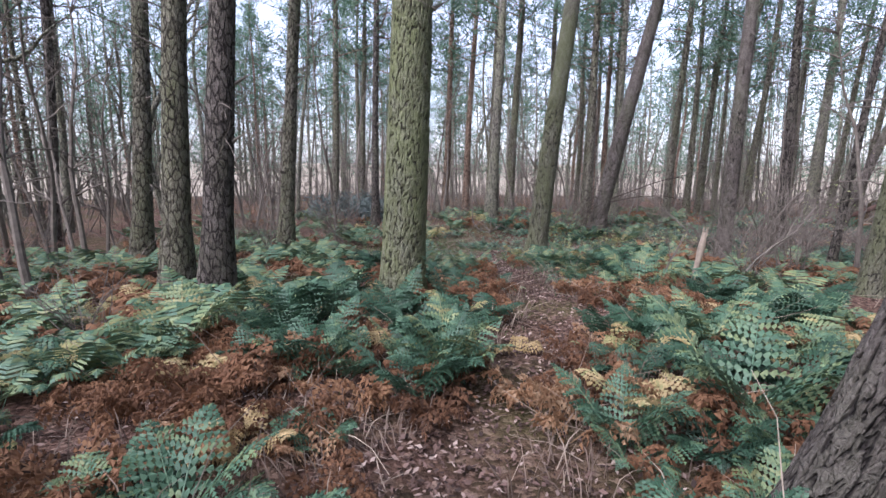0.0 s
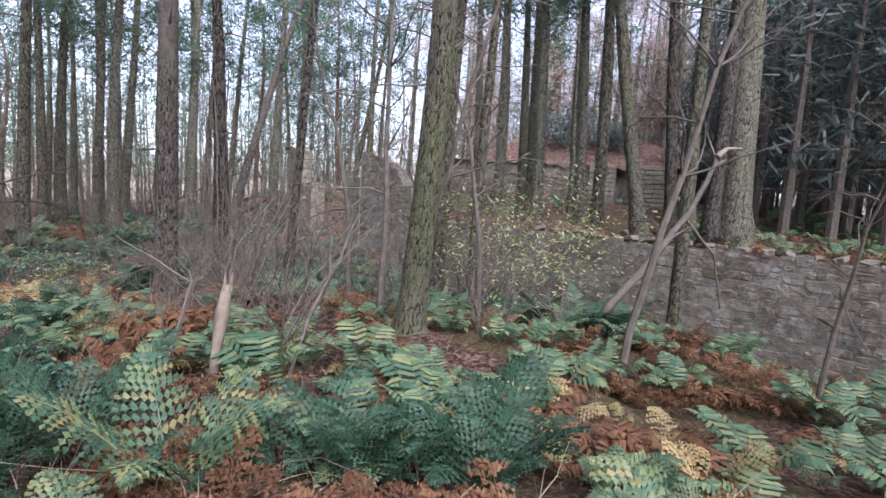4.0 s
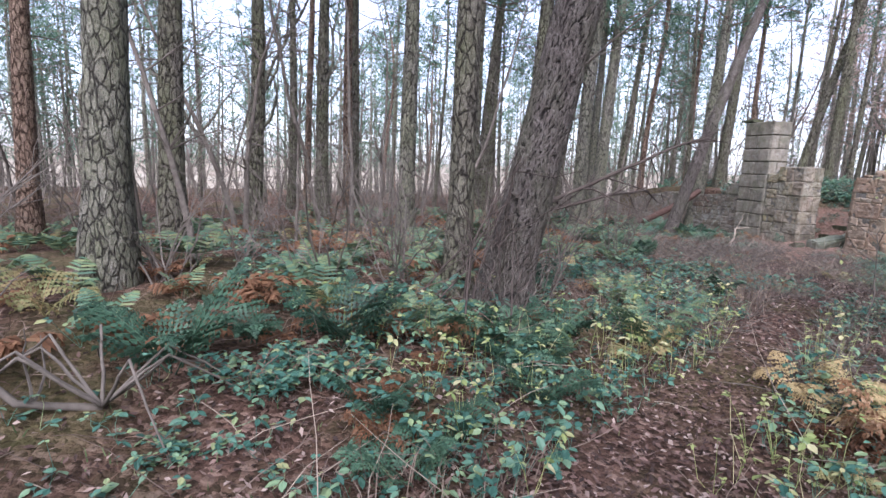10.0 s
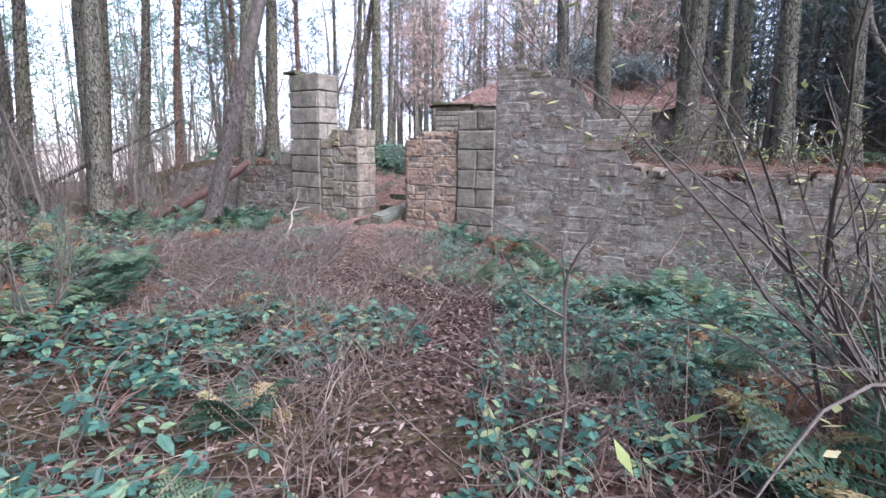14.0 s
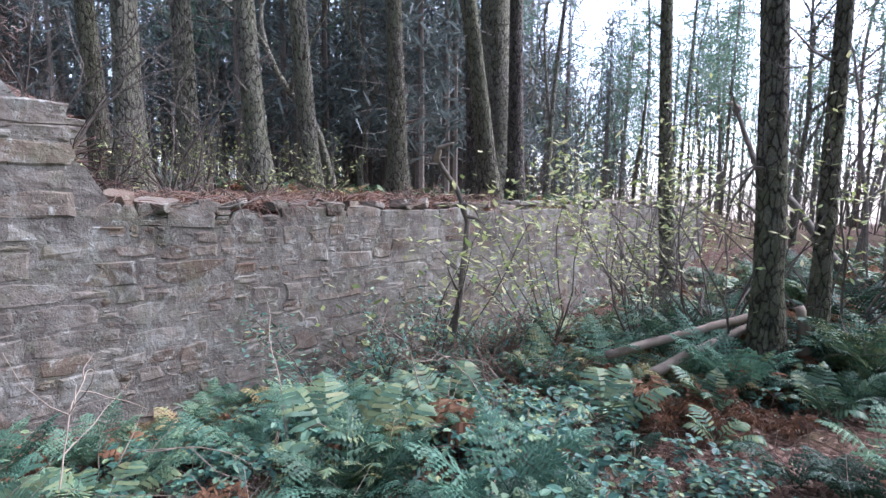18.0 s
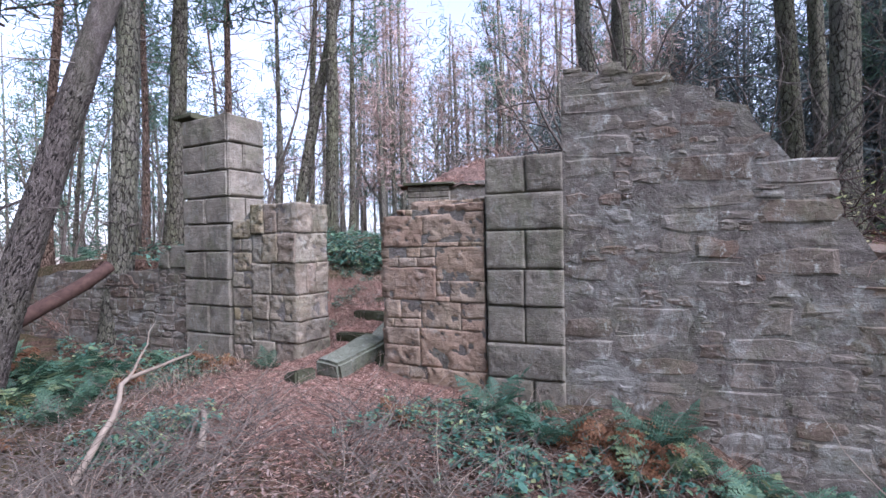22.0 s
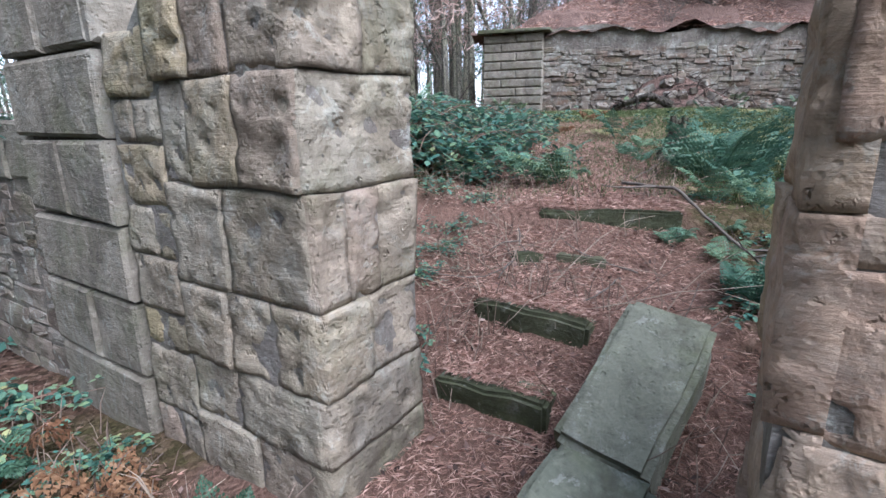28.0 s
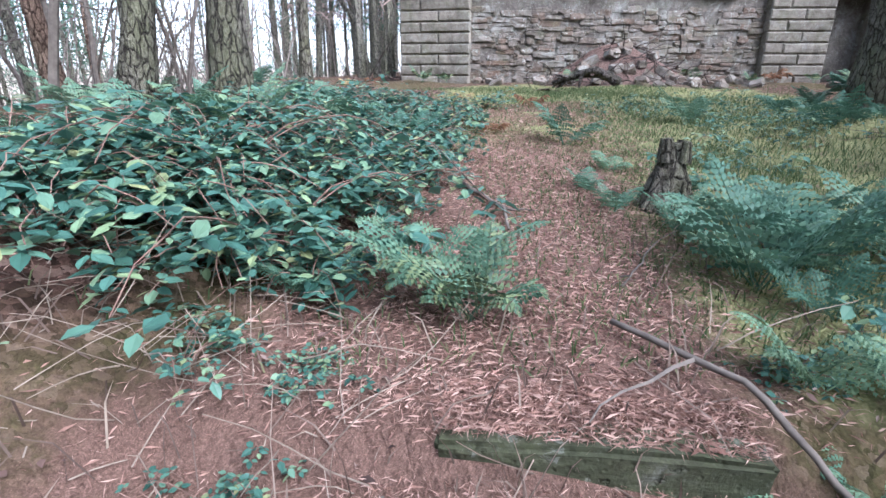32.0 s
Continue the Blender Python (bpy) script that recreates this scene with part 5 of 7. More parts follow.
# ---- ferns ----
def frond(soup, base, a, length, arch, width, pairs=17, serr=True, droop=1.0, curl=0.0):
    """One fern frond: an arching stalk with tapering, toothed side leaflets."""
    t = np.linspace(0, 1, pairs + 4)
    out = length * (t - 0.18 * t**3 * arch)
    up = length * (1.2 * t - 0.82 * arch * t**2)
    ca, sa = np.cos(a), np.sin(a)
    line = np.stack([base[0] + ca * out * 0.74, base[1] + sa * out * 0.74, base[2] + up], -1)
    tube(soup, line[:: 3], np.linspace(0.006, 0.0015, len(line[::3])), 3, cap=False)
    side = np.array([-sa, ca, 0.0])
    for i in range(3, pairs + 4):
        q = (i - 3) / pairs
        w = width * np.sin(np.pi * (0.12 + 0.88 * q) ** 0.75) ** 0.9 * (1.02 - 0.75 * q) * 1.35 + 0.012
        fwd = line[min(i + 1, len(line) - 1)] - line[i - 1]
        fwd /= np.linalg.norm(fwd) + 1e-9
        step = length / pairs * 0.62
        for sgn in (1, -1):
            dirv = sgn * side + 0.5 * fwd + (0, 0, -0.12 * droop + rng.normal(0, 0.06 + curl))
            dirv /= np.linalg.norm(dirv)
            p = line[i]
            if serr == 2:
                # one lobed leaflet: a midrib with teeth on both edges
                n = max(2, min(5, int(w / 0.032)))
                twist = np.array([0, 0, rng.normal(0, 0.25 + curl)])
                mids, tips, notch = [], {1: [], -1: []}, {1: [], -1: []}
                for k in range(n + 1):
                    s = k / n
                    c = p + dirv * w * s + (0, 0, -0.25 * droop * w * s * s) + rng.normal(0, 0.16 * curl * w, 3)
                    mids.append(c)
                    for g in (1, -1):
                        l = step * 0.58 * (1.06 - s * s) + 0.004
                        tips[g].append(c + (fwd + twist * g) * l * g + dirv * w / n * 0.62 + (0, 0, -0.2 * l))
                        notch[g].append(c + (fwd + twist * g) * l * g * 0.6 + dirv * w / n * 0.86)
                pts = mids + tips[1][:n] + notch[1][:n] + tips[-1][:n] + notch[-1][:n]
                f = []
                for k in range(n):
                    f.append((k, n + 1 + k, 2 * n + 1 + k, k + 1))
                    f.append((k + 1, 4 * n + 1 + k, 3 * n + 1 + k, k))
                soup.add(pts, f)
                continue
            m = 2 if serr else 1
            pts = [p - fwd * step * 0.35, p + fwd * step * 0.35]
            f = []
            for k in range(1, m + 1):
                s = k / (m + 0.45)
                c = p + dirv * w * s + (0, 0, -0.16 * droop * w * s * s * 1.4) + rng.normal(0, 0.25 * curl * w, 3)
                ww = step * (1.0 - 0.62 * s) * 0.5 * (1.25 if k % 2 else 0.75)
                pts += [c - fwd * ww, c + fwd * ww]
                f.append((2 * k - 2, 2 * k - 1, 2 * k + 1, 2 * k))
            pts.append(p + dirv * w + (0, 0, -0.22 * droop * w))
            f.append((2 * m, 2 * m + 1, 2 * m + 2))
            soup.add(pts, f)


def fern_soup(size, fronds, arch=1.0, serr=True, curl=0.0, droop=1.0, pairs=17):
    s = Soup()
    a0 = rng.uniform(0, 6.28)
    for k in range(fronds):
        L = size * rng.uniform(0.65, 1.1)
        frond(s, rng.normal(0, 0.03, 3) * (1, 1, 0), a0 + 2 * np.pi * k / fronds + rng.normal(0, 0.35), L, arch * rng.uniform(0.7, 1.25), 0.21 * L, pairs, serr, droop, curl)
    return s


FERNS = {"green": [], "yellow": [], "rust": [], "bright": []}
for _ in range(8):
    FERNS["green"].append(fern_soup(rng.uniform(0.68, 0.95), int(rng.integers(6, 10)), rng.uniform(0.75, 1.1), 2, 0.05, 1.0, 14).mesh("fern", FERN_GREEN))
for _ in range(5):
    FERNS["yellow"].append(fern_soup(rng.uniform(0.5, 0.75), int(rng.integers(3, 6)), 1.1, 2, 0.1, 1.3, 15).mesh("fern", FERN_YELLOW))
for _ in range(6):
    FERNS["rust"].append(fern_soup(rng.uniform(0.5, 0.75), int(rng.integers(5, 9)), rng.uniform(1.05, 1.4), 2, 0.35, 1.8, 13).mesh("fern", FERN_RUST))
for _ in range(4):
    FERNS["bright"].append(fern_soup(rng.uniform(0.7, 0.95), int(rng.integers(6, 10)), rng.uniform(0.75, 1.1), 2, 0.05, 1.0, 14).mesh("fern", FERN_BRIGHT))
LOWFERN = {"green": [fern_soup(rng.uniform(0.65, 0.9), 6, 0.95, 2, 0.05, 1, 11) for _ in range(5)],
           "yellow": [fern_soup(rng.uniform(0.55, 0.8), 4, 1.1, 2, 0.08, 1.3, 10) for _ in range(3)],
           "rust": [fern_soup(rng.uniform(0.5, 0.75), 5, 1.25, 2, 0.3, 1.9, 10) for _ in range(4)]}
FARFERN = {"green": [fern_soup(rng.uniform(0.7, 0.95), 6, 0.95, False, 0.03, 1, 11) for _ in range(4)],
           "yellow": [fern_soup(rng.uniform(0.6, 0.85), 4, 1.1, False, 0.08, 1.3, 10) for _ in range(2)],
           "rust": [fern_soup(rng.uniform(0.5, 0.8), 6, 1.25, False, 0.3, 1.9, 9) for _ in range(3)]}
FERN_TAG = {"green": "green arching fern on the forest floor", "bright": "fresh light green fern on the terrace", "yellow": "yellowing autumn fern on the forest floor", "rust": "withered rust-brown bracken on the forest floor"}
FERN_NAME = {"green": "fern", "bright": "light_fern", "yellow": "yellow_fern", "rust": "dead_bracken"}


def fern(kind, x, y, s=1.0, k=None):
    me = FERNS[kind][int(rng.integers(len(FERNS[kind]))) if k is None else k]
    ob = new(FERN_NAME[kind], me)
    ob.matrix_basis = pose(x, y, gz(x, y) - 0.03, rng.normal(0, 6), rng.normal(0, 6), rng.uniform(0, 360)) @ Matrix.Scale(s, 4)
    return tagged(ob, FERN_TAG[kind], "fern", {"green": "green ferns", "bright": "terrace ferns", "yellow": "yellow ferns", "rust": "withered bracken"}[kind])


def path_gap(x, y):
    return float(np.min(np.hypot(PATHXY[:, 0] - x, PATHXY[:, 1] - y)))


FINE = np.array([PATHXY[i] + (PATHXY[i + 1] - PATHXY[i]) * k / 6 for i in range(len(PATHXY) - 1) for k in range(6)])


def gaps(x, y):
    return np.min(np.hypot(FINE[:, 0][None] - np.asarray(x)[:, None], FINE[:, 1][None] - np.asarray(y)[:, None]), axis=1)


# ---- scattering ----
def patch(x, y, s, seed):
    """Smooth random field in 0..1 for clumping."""
    return np.array([0.5 + 0.5 * noise.noise((float(a) * s, float(b) * s, seed)) for a, b in zip(x, y)])


def zone(x, y):
    """How much fern, bramble, litter, needles, grass the place carries."""
    wx = wall_x(y)
    inside = (x > wx + 0.3) & (y > 6) & (y < 26)
    g = gaps(x, y)
    start = (y < 10.5) & ~inside
    clearing = (np.hypot(x + 0.3, y - 12.2) < 2.3)
    foot = (x > 9.5) & (x < wx - 0.2) & (y < 15.2) & (y > 7) & ~inside
    north = (y > 15.6) & (x < 12) & ~inside
    door = (np.hypot(x - 16.2, y - 18.3) < 2.0) & ~inside
    terrace = inside & (x < 32)
    return wx, inside, g, start, clearing, foot, north, door, terrace


N = 11000
px, py = rng.uniform(-11, 33, N), rng.uniform(-2.5, 28, N)
wx, inside, g, start, clearing, foot, north, door, terrace = zone(px, py)
clump = patch(px, py, 0.55, 1.7)
near = np.clip(1.7 - g / 8.0, 0.28, 1)
want = np.where(start, 1.6, 0.42)
want = np.where(north, 0.6, want)
want = np.where(foot, 0.45, want)
want = np.where(clearing, 0.05, want)
want = np.where(door, 0.06, want)
want = np.where((px > 4.5) & (py > 14) & (g < 2.2) & ~inside, 0.1, want)
southeast = (px > 5) & (px < wx - 0.6) & (py > -1) & (py < 11) & ~inside
want = np.where(southeast, 0.8, want)
want = np.where(terrace, np.where(px < 20.8, 0.0, 0.07), want)
want = want * np.where(southeast, 0.6, near) * smooth(0.2, 0.62, clump + 0.3 * (start | southeast))
keep = (rng.random(N) < 0.8 * want) & (g > np.where(start, 0.42, 0.75)) & (np.abs(px - wx - 0.2) > 0.45)
order = np.argsort(g)
made = {"green": 0, "yellow": 0, "rust": 0, "bright": 0}
more = {"green": Soup(), "yellow": Soup(), "rust": Soup()}
for i in order:
    if not keep[i]:
        continue
    x, y = float(px[i]), float(py[i])
    q = rng.random()
    hue = patch([x], [y], 0.8, 9.1)[0]
    if terrace[i] or foot[i]:
        kind = ("bright" if terrace[i] or q < 0.3 else "green") if q < (0.85 if terrace[i] else 0.62) else ("yellow" if q > 0.92 else "rust")
    elif start[i]:
        kind = "rust" if hue + 0.45 * q > 0.74 else ("yellow" if rng.random() < 0.16 else "green")
    else:
        kind = "rust" if hue + 0.2 * q > 0.66 else ("yellow" if q > 0.8 else "green")
    made[kind] += 1
    if made[kind] <= {"green": 225, "yellow": 230, "rust": 180, "bright": 230}[kind]:
        fern(kind, x, y, rng.uniform(0.6, 1.1) * ((0.85 if start[i] else 0.72) if g[i] < 1.6 else 1.0 if start[i] else 0.9))
    else:
        near_by = g[i] < 2.8 and made[kind] < 560
        kind = "green" if kind == "bright" else kind
        lf = (LOWFERN if near_by else FARFERN)[kind]
        more[kind].stamp(lf[int(rng.integers(len(lf)))], np.array(pose(x, y, gz(x, y), rng.normal(0, 5), rng.normal(0, 5), rng.uniform(0, 360)) @ Matrix.Scale(rng.uniform(0.5, 0.9), 4)))
for kind, mat in (("green", FERN_GREEN), ("yellow", FERN_YELLOW), ("rust", FERN_RUST)):
    if more[kind].k:
        tagged(new("fern_undergrowth", more[kind].mesh("fern_undergrowth", mat)), FERN_TAG[kind] + ", dense undergrowth", "ferns", kind="stuff")


def flakes(x, y, size, curl=0.35, lift=0.01, aspect=0.6):
    """Fallen leaves: small bent lozenges on the ground."""
    n = len(x)
    z = ground_z(x, y) + lift + 0.02 * rng.random(n)
    a = rng.uniform(0, 2 * np.pi, n)
    s = size * rng.uniform(0.5, 1.4, n)
    d = np.stack([np.cos(a), np.sin(a), rng.normal(0, curl, n)], -1) * s[:, None]
    w = np.stack([-np.sin(a), np.cos(a), rng.normal(0, curl, n)], -1) * (s * aspect)[:, None]
    c = np.stack([x, y, z], -1)
    v = np.stack([c - d, c + w * 0.8 - d * 0.2 + (0, 0, 0.004), c + d, c - w * 0.8 - d * 0.1], 1).reshape(-1, 3)
    v[:, 2] += np.abs(rng.normal(0, 0.15, len(v))) * size
    return v, np.arange(4 * n).reshape(-1, 4)


def spread(n, along=2.0, lo=0, hi=None):
    """Random places near the path."""
    k = rng.integers(lo, hi or len(FINE), n)
    p = FINE[k] + rng.normal(0, along, (n, 2)) * rng.random((n, 1)) ** 0.5
    return p[:, 0], p[:, 1]


x, y = spread(120000, 2.8)
wx = wall_x(y)
ok = (np.abs(x - wx - 0.25) > 0.4) | ((y > 17.7) & (y < 19.1))
leaf = Soup()
ok &= (x < 15.2) | (rng.random(len(x)) < 0.12)
leaf.add_np(*flakes(x[ok], y[ok], 0.021))
tagged(new("leaf_litter", leaf.mesh("leaf_litter", LITTER)), "brown and tan fallen leaves on the forest floor", "leaves", kind="stuff")
n = 170000
x = np.r_[rng.normal(16.2, 1.4, n // 3), rng.uniform(16.5, 28, n // 2)]
y = np.r_[rng.normal(18.0, 1.2, n // 3), 18.25 - 0.13 * (x[n // 3:] - 18) + rng.normal(0, 0.62, len(x) - n // 3)]
ok = (np.abs(x - wall_x(y) - 0.25) > 0.42) | ((y > 17.75) & (y < 19.05))
nd = Soup()
nd.add_np(*flakes(x[ok], y[ok], 0.024, 0.2, 0.006, 0.06))
tagged(new("needle_litter", nd.mesh("needle_litter", RED_NEEDLES)), "red-brown fallen larch needles round the doorway", "needles", kind="stuff")


def grass(name, x, y, height, mat, label):
    n = len(x)
    z = ground_z(x, y)
    a, b = rng.uniform(0, 6.28, n), rng.normal(0, 0.5, (n, 2))
    h = height * rng.uniform(0.4, 1.4, n)
    w = np.stack([np.cos(a), np.sin(a), 0 * a], -1) * 0.004
    p = np.stack([x, y, z - 0.01], -1)
    mid = p + np.stack([b[:, 0] * h * 0.4, b[:, 1] * h * 0.4, h * 0.6], -1)
    tip = p + np.stack([b[:, 0] * h, b[:, 1] * h, h * 0.85], -1)
    v = np.stack([p - w, p + w, mid + w * 0.8, mid - w * 0.8, tip], 1).reshape(-1, 3)
    k = np.arange(n)[:, None] * 5
    s = Soup()
    s.add_np(v, np.concatenate([k + (0, 1, 2, 3)]))
    s.f.extend((k + (3, 2, 4)).tolist())
    tagged(new(name, s.mesh(name, mat)), label, "grass", kind="stuff")


x, y = spread(40000, 2.8)
p = patch(x, y, 0.7, 4.4)
ok = (p > 0.45) & (np.hypot(x + 0.3, y - 12.2) > 2.0) & (np.abs(x - wall_x(y) - 0.25) > 0.42) & (gaps(x, y) > 0.3)
grass("dry_grass", x[ok], y[ok], 0.22, DRY_GRASS, "dry straw-coloured grass and dead stems")
x = np.r_[rng.normal(-0.4, 1.4, 26000), rng.uniform(20.3, 31, 42000), rng.normal(0, 2, 4000)]
y = np.r_[rng.normal(12.0, 1.6, 26000), rng.normal(15.9, 1.7, 42000), rng.normal(9, 2.5, 4000)]
ok = (gaps(x, y) > 0.25) & (np.abs(x - wall_x(y) - 0.25) > 0.42)
grass("green_grass", x[ok], y[ok], 0.075, GREEN_GRASS, "short green woodland grass and moss")


def bramble_leaf(soup, p, a, s):
    """Three ovate leaflets on a stalk."""
    for da, k in ((-1.25, 0.8), (0, 1.0), (1.25, 0.8)):
        c, q = np.cos(a + da), np.sin(a + da)
        d, w = np.array([c, q, rng.normal(-0.1, 0.3)]), np.array([-q, c, rng.normal(0, 0.25)])
        L = s * k
        b = p + d * L * 0.15
        soup.add([b, b + d * L * 0.3 + w * L * 0.33, b + d * L * 0.68 + w * L * 0.27, b + d * L + (0, 0, -0.12 * L), b + d * L * 0.68 - w * L * 0.27, b + d * L * 0.3 - w * L * 0.33,
                  b + d * L * 0.5 + (0, 0, -0.07 * L)], ((0, 6, 2, 1), (6, 3, 2), (0, 5, 4, 6), (6, 4, 3)))


def bramble_soups(size, canes, leaves):
    cs, ls = Soup(), Soup()
    for _ in range(canes):
        a = rng.uniform(0, 6.28)
        L = size * rng.uniform(0.7, 1.3)
        t = np.linspace(0, 1, 9)
        sp = rng.uniform(0.5, 1.0)
        line = np.stack([np.cos(a) * L * sp * t, np.sin(a) * L * sp * t, L * (1.15 * t - 1.0 * t**2)], -1) + np.cumsum(rng.normal(0, 0.012, (9, 3)), 0)
        tube(cs, line, np.linspace(0.005, 0.002, 9), 4, cap=False)
        for _ in range(leaves):
            q = line[int(rng.integers(1, 9))] + rng.normal(0, 0.035, 3)
            bramble_leaf(ls, q, rng.uniform(0, 6.28), rng.uniform(0.055, 0.105))
    return cs, ls


BRAMBLES, BRAMBLE_SOUPS, BUSHES, THICK = [], [], [], (Soup(), Soup())
for _ in range(6):
    c, l = bramble_soups(rng.uniform(0.6, 0.9), int(rng.integers(8, 14)), 9)
    BRAMBLES.append((c.mesh("cane_growth", TWIG_RED), l.mesh("leaves", BRAMBLE_LEAF)))
    BRAMBLE_SOUPS.append((c, l))


def bramble(x, y, s=1.0, k=None):
    BUSHES.append((x, y))
    if len(BUSHES) > 290:
        m = np.array(pose(x, y, gz(x, y) - 0.03, 0, 0, rng.uniform(0, 360)) @ Matrix.Scale(s, 4))
        for one, all_ in zip(BRAMBLE_SOUPS[int(rng.integers(6))], THICK):
            all_.stamp(one, m)
        return None
    t = thing("bramble_bush", x, y, gz(x, y) - 0.03, "low green bramble bush with arching canes", "bush", "brambles")
    c, l = BRAMBLES[int(rng.integers(6)) if k is None else k]
    m = pose(0, 0, 0, 0, 0, rng.uniform(0, 360)) @ Matrix.Scale(s, 4)
    for name, me in (("cane_growth", c), ("foliage", l)):
        part(name, me, None, t).matrix_basis = m
    return t


N = 2600
bx, by = rng.uniform(-4, 31, N), rng.uniform(8, 26, N)
wx, inside, g, start, clearing, foot, north, door, terrace = zone(bx, by)
cl = patch(bx, by, 0.6, 6.6)
mid = 18.25 - 0.13 * (bx - 18)
want = np.where(north, 0.3, 0.1) + 0.9 * foot + 0.35 * ((bx > 3) & (bx < 12) & (by > 14.5) & ~inside)
want = np.where(terrace, np.where((by > mid + 0.9) & (by < 24) & (bx > 20.6) & (bx < 28), 0.9, 0.1), want)
want = np.where(clearing | door, 0.04, want) * smooth(0.3, 0.62, cl) * np.clip(1.5 - g / 7, 0.1, 1)
keep = (rng.random(N) < want) & (g > 0.7) & (np.abs(bx - wx - 0.2) > 0.5) & ~(terrace & (np.abs(by - mid) < 0.95) & (bx < 24))
for i in np.flatnonzero(keep)[:120]:
    bramble(float(bx[i]), float(by[i]), rng.uniform(0.6, 1.1))


# ---- single plants and things ----
def hand_ferns(kind, spots, s=1.0):
    for x, y in spots:
        fern(kind, x, y, s * rng.uniform(0.85, 1.15))


hand_ferns("yellow", ((0.47, 4.3), (-2.0, 3.5), (1.2, 3.0), (4.4, 8.3), (5.0, 6.4)), 0.9)
hand_ferns("green", ((-0.3, 4.2), (1.7, 2.9), (1.95, 3.6), (2.3, 4.6), (3.3, 6.6), (3.8, 5.8), (4.9, 6.0), (2.6, 7.2), (-1.6, 4.5), (-2.6, 4.4), (-3.2, 3.6)), 1.05)
hand_ferns("rust", ((-0.7, 3.1), (-0.2, 3.0), (0.0, 3.9), (0.5, 3.2), (-0.9, 3.8), (-1.5, 2.6), (1.5, 4.3)), 0.9)
hand_ferns("yellow", ((1.3, 11.9), (1.9, 11.9), (5.6, 11.9), (4.2, 11.5), (4.9, 13.6), (4.5, 12.6), (-1.0, 15.3), (5.3, 14.1), (5.0, 13.7)), 0.9)
hand_ferns("green", ((1.9, 11.0), (2.4, 11.3), (2.9, 11.0), (3.1, 10.4), (2.3, 10.2), (3.8, 10.9), (5.0, 15.6), (6.3, 12.9), (4.2, 16.0), (3.2, 16.3), (2.5, 16.6), (1.9, 17.0), (1.3, 16.6)), 1.0)
hand_ferns("yellow", ((7.7, 13.5), (7.3, 13.2), (8.2, 13.6), (7.0, 12.9)), 0.95)
hand_ferns("yellow", ((15.0, 10.9), (12.4, 9.6)), 0.9)
hand_ferns("bright", ((16.9, 22.0), (16.4, 21.6), (15.6, 22.7), (15.2, 22.4), (14.7, 22.9), (17.2, 21.5)), 0.9)
hand_ferns("bright", ((13.0, 12.6), (13.8, 12.9), (14.6, 13.3), (9.1, 12.4), (14.9, 14.3), (15.4, 16.0), (15.9, 16.4), (12.2, 13.4)), 0.8)
hand_ferns("bright", ((22.3, 17.1), (21.9, 16.8), (22.7, 16.4), (22.1, 16.2), (22.8, 17.2), (26.0, 13.6), (26.6, 13.2), (25.5, 13.0), (19.1, 17.0), (18.7, 16.8), (19.4, 16.7), (20.9, 18.9)), 0.4)


def bare_shrub(x, y, s=1.0, k=0):
    t = thing("bare_shrub", x, y, gz(x, y) - 0.05, "leafless twiggy shrub with thin grey stems", "shrub", "bare shrubs")
    o = tagged(part("stem", SHRUBS[k % len(SHRUBS)], None, t), kind="stuff")
    o.matrix_basis = pose(0, 0, 0, 0, 0, rng.uniform(0, 360)) @ Matrix.Scale(s, 4)
    return t


def shrub_soup(h, stems, twig=5, spread_=0.5, r=0.012):
    s = Soup()
    for _ in range(stems):
        a = rng.uniform(0, 6.28)
        line = wander(rng.normal(0, 0.1, 3) * (1, 1, 0), (np.cos(a) * spread_, np.sin(a) * spread_, 1), h * rng.uniform(0.6, 1.2), 6, 0.16, 0.02)
        tube(s, line, np.linspace(r * rng.uniform(0.6, 1.4), 0.003, 7), 4, cap=False)
        for _ in range(twig):
            i = int(rng.integers(1, 6))
            tw = wander(line[i], line[i] - line[i - 1] + rng.normal(0, 0.16, 3), h * rng.uniform(0.2, 0.5), 4, 0.25)
            tube(s, tw, np.linspace(0.005, 0.0015, 5), 3, cap=False)
            tube(s, wander(tw[2], tw[3] - tw[2] + rng.normal(0, 0.1, 3), h * 0.18, 2, 0.2), (0.003, 0.002, 0.001), 3, cap=False)
    return s


SHRUBS = [shrub_soup(rng.uniform(1.3, 2.0), 11, 6).mesh("stem", TWIG) for _ in range(3)] + [shrub_soup(1.1, 14, 6, 0.9, 0.008).mesh("stem", TWIG_RED) for _ in range(2)]
for x, y, s, k in ((5.2, 9.6, 1.0, 0), (5.8, 9.0, 0.9, 1), (4.9, 10.3, 0.8, 2), (-1.6, 18.6, 1.0, 0), (-1.2, 19.3, 0.8, 1), (3.6, 17.6, 0.9, 2), (3.0, 18.3, 0.9, 0), (5.2, 18.0, 0.8, 1),
                   (2.3, 19.2, 0.7, 2), (7.0, 18.6, 0.9, 0), (9.0, 18.8, 0.8, 1), (13.6, 9.9, 1.2, 3), (13.0, 9.2, 1.3, 4), (12.5, 10.4, 1.0, 3), (14.0, 10.6, 1.1, 4), (11.6, 8.9, 1.1, 1),
                   (10.6, 8.8, 1.3, 2), (8.6, 12.9, 1.2, 1), (7.7, 13.2, 0.9, 2), (20.6, 15.0, 0.9, 0), (21.5, 14.4, 1.0, 1), (20.2, 14.3, 0.9, 2), (22.6, 13.6, 0.9, 0), (17.2, 11.6, 1.2, 2), (18.0, 13.0, 1.4, 0)):
    bare_shrub(x, y, s, k)
n = 0
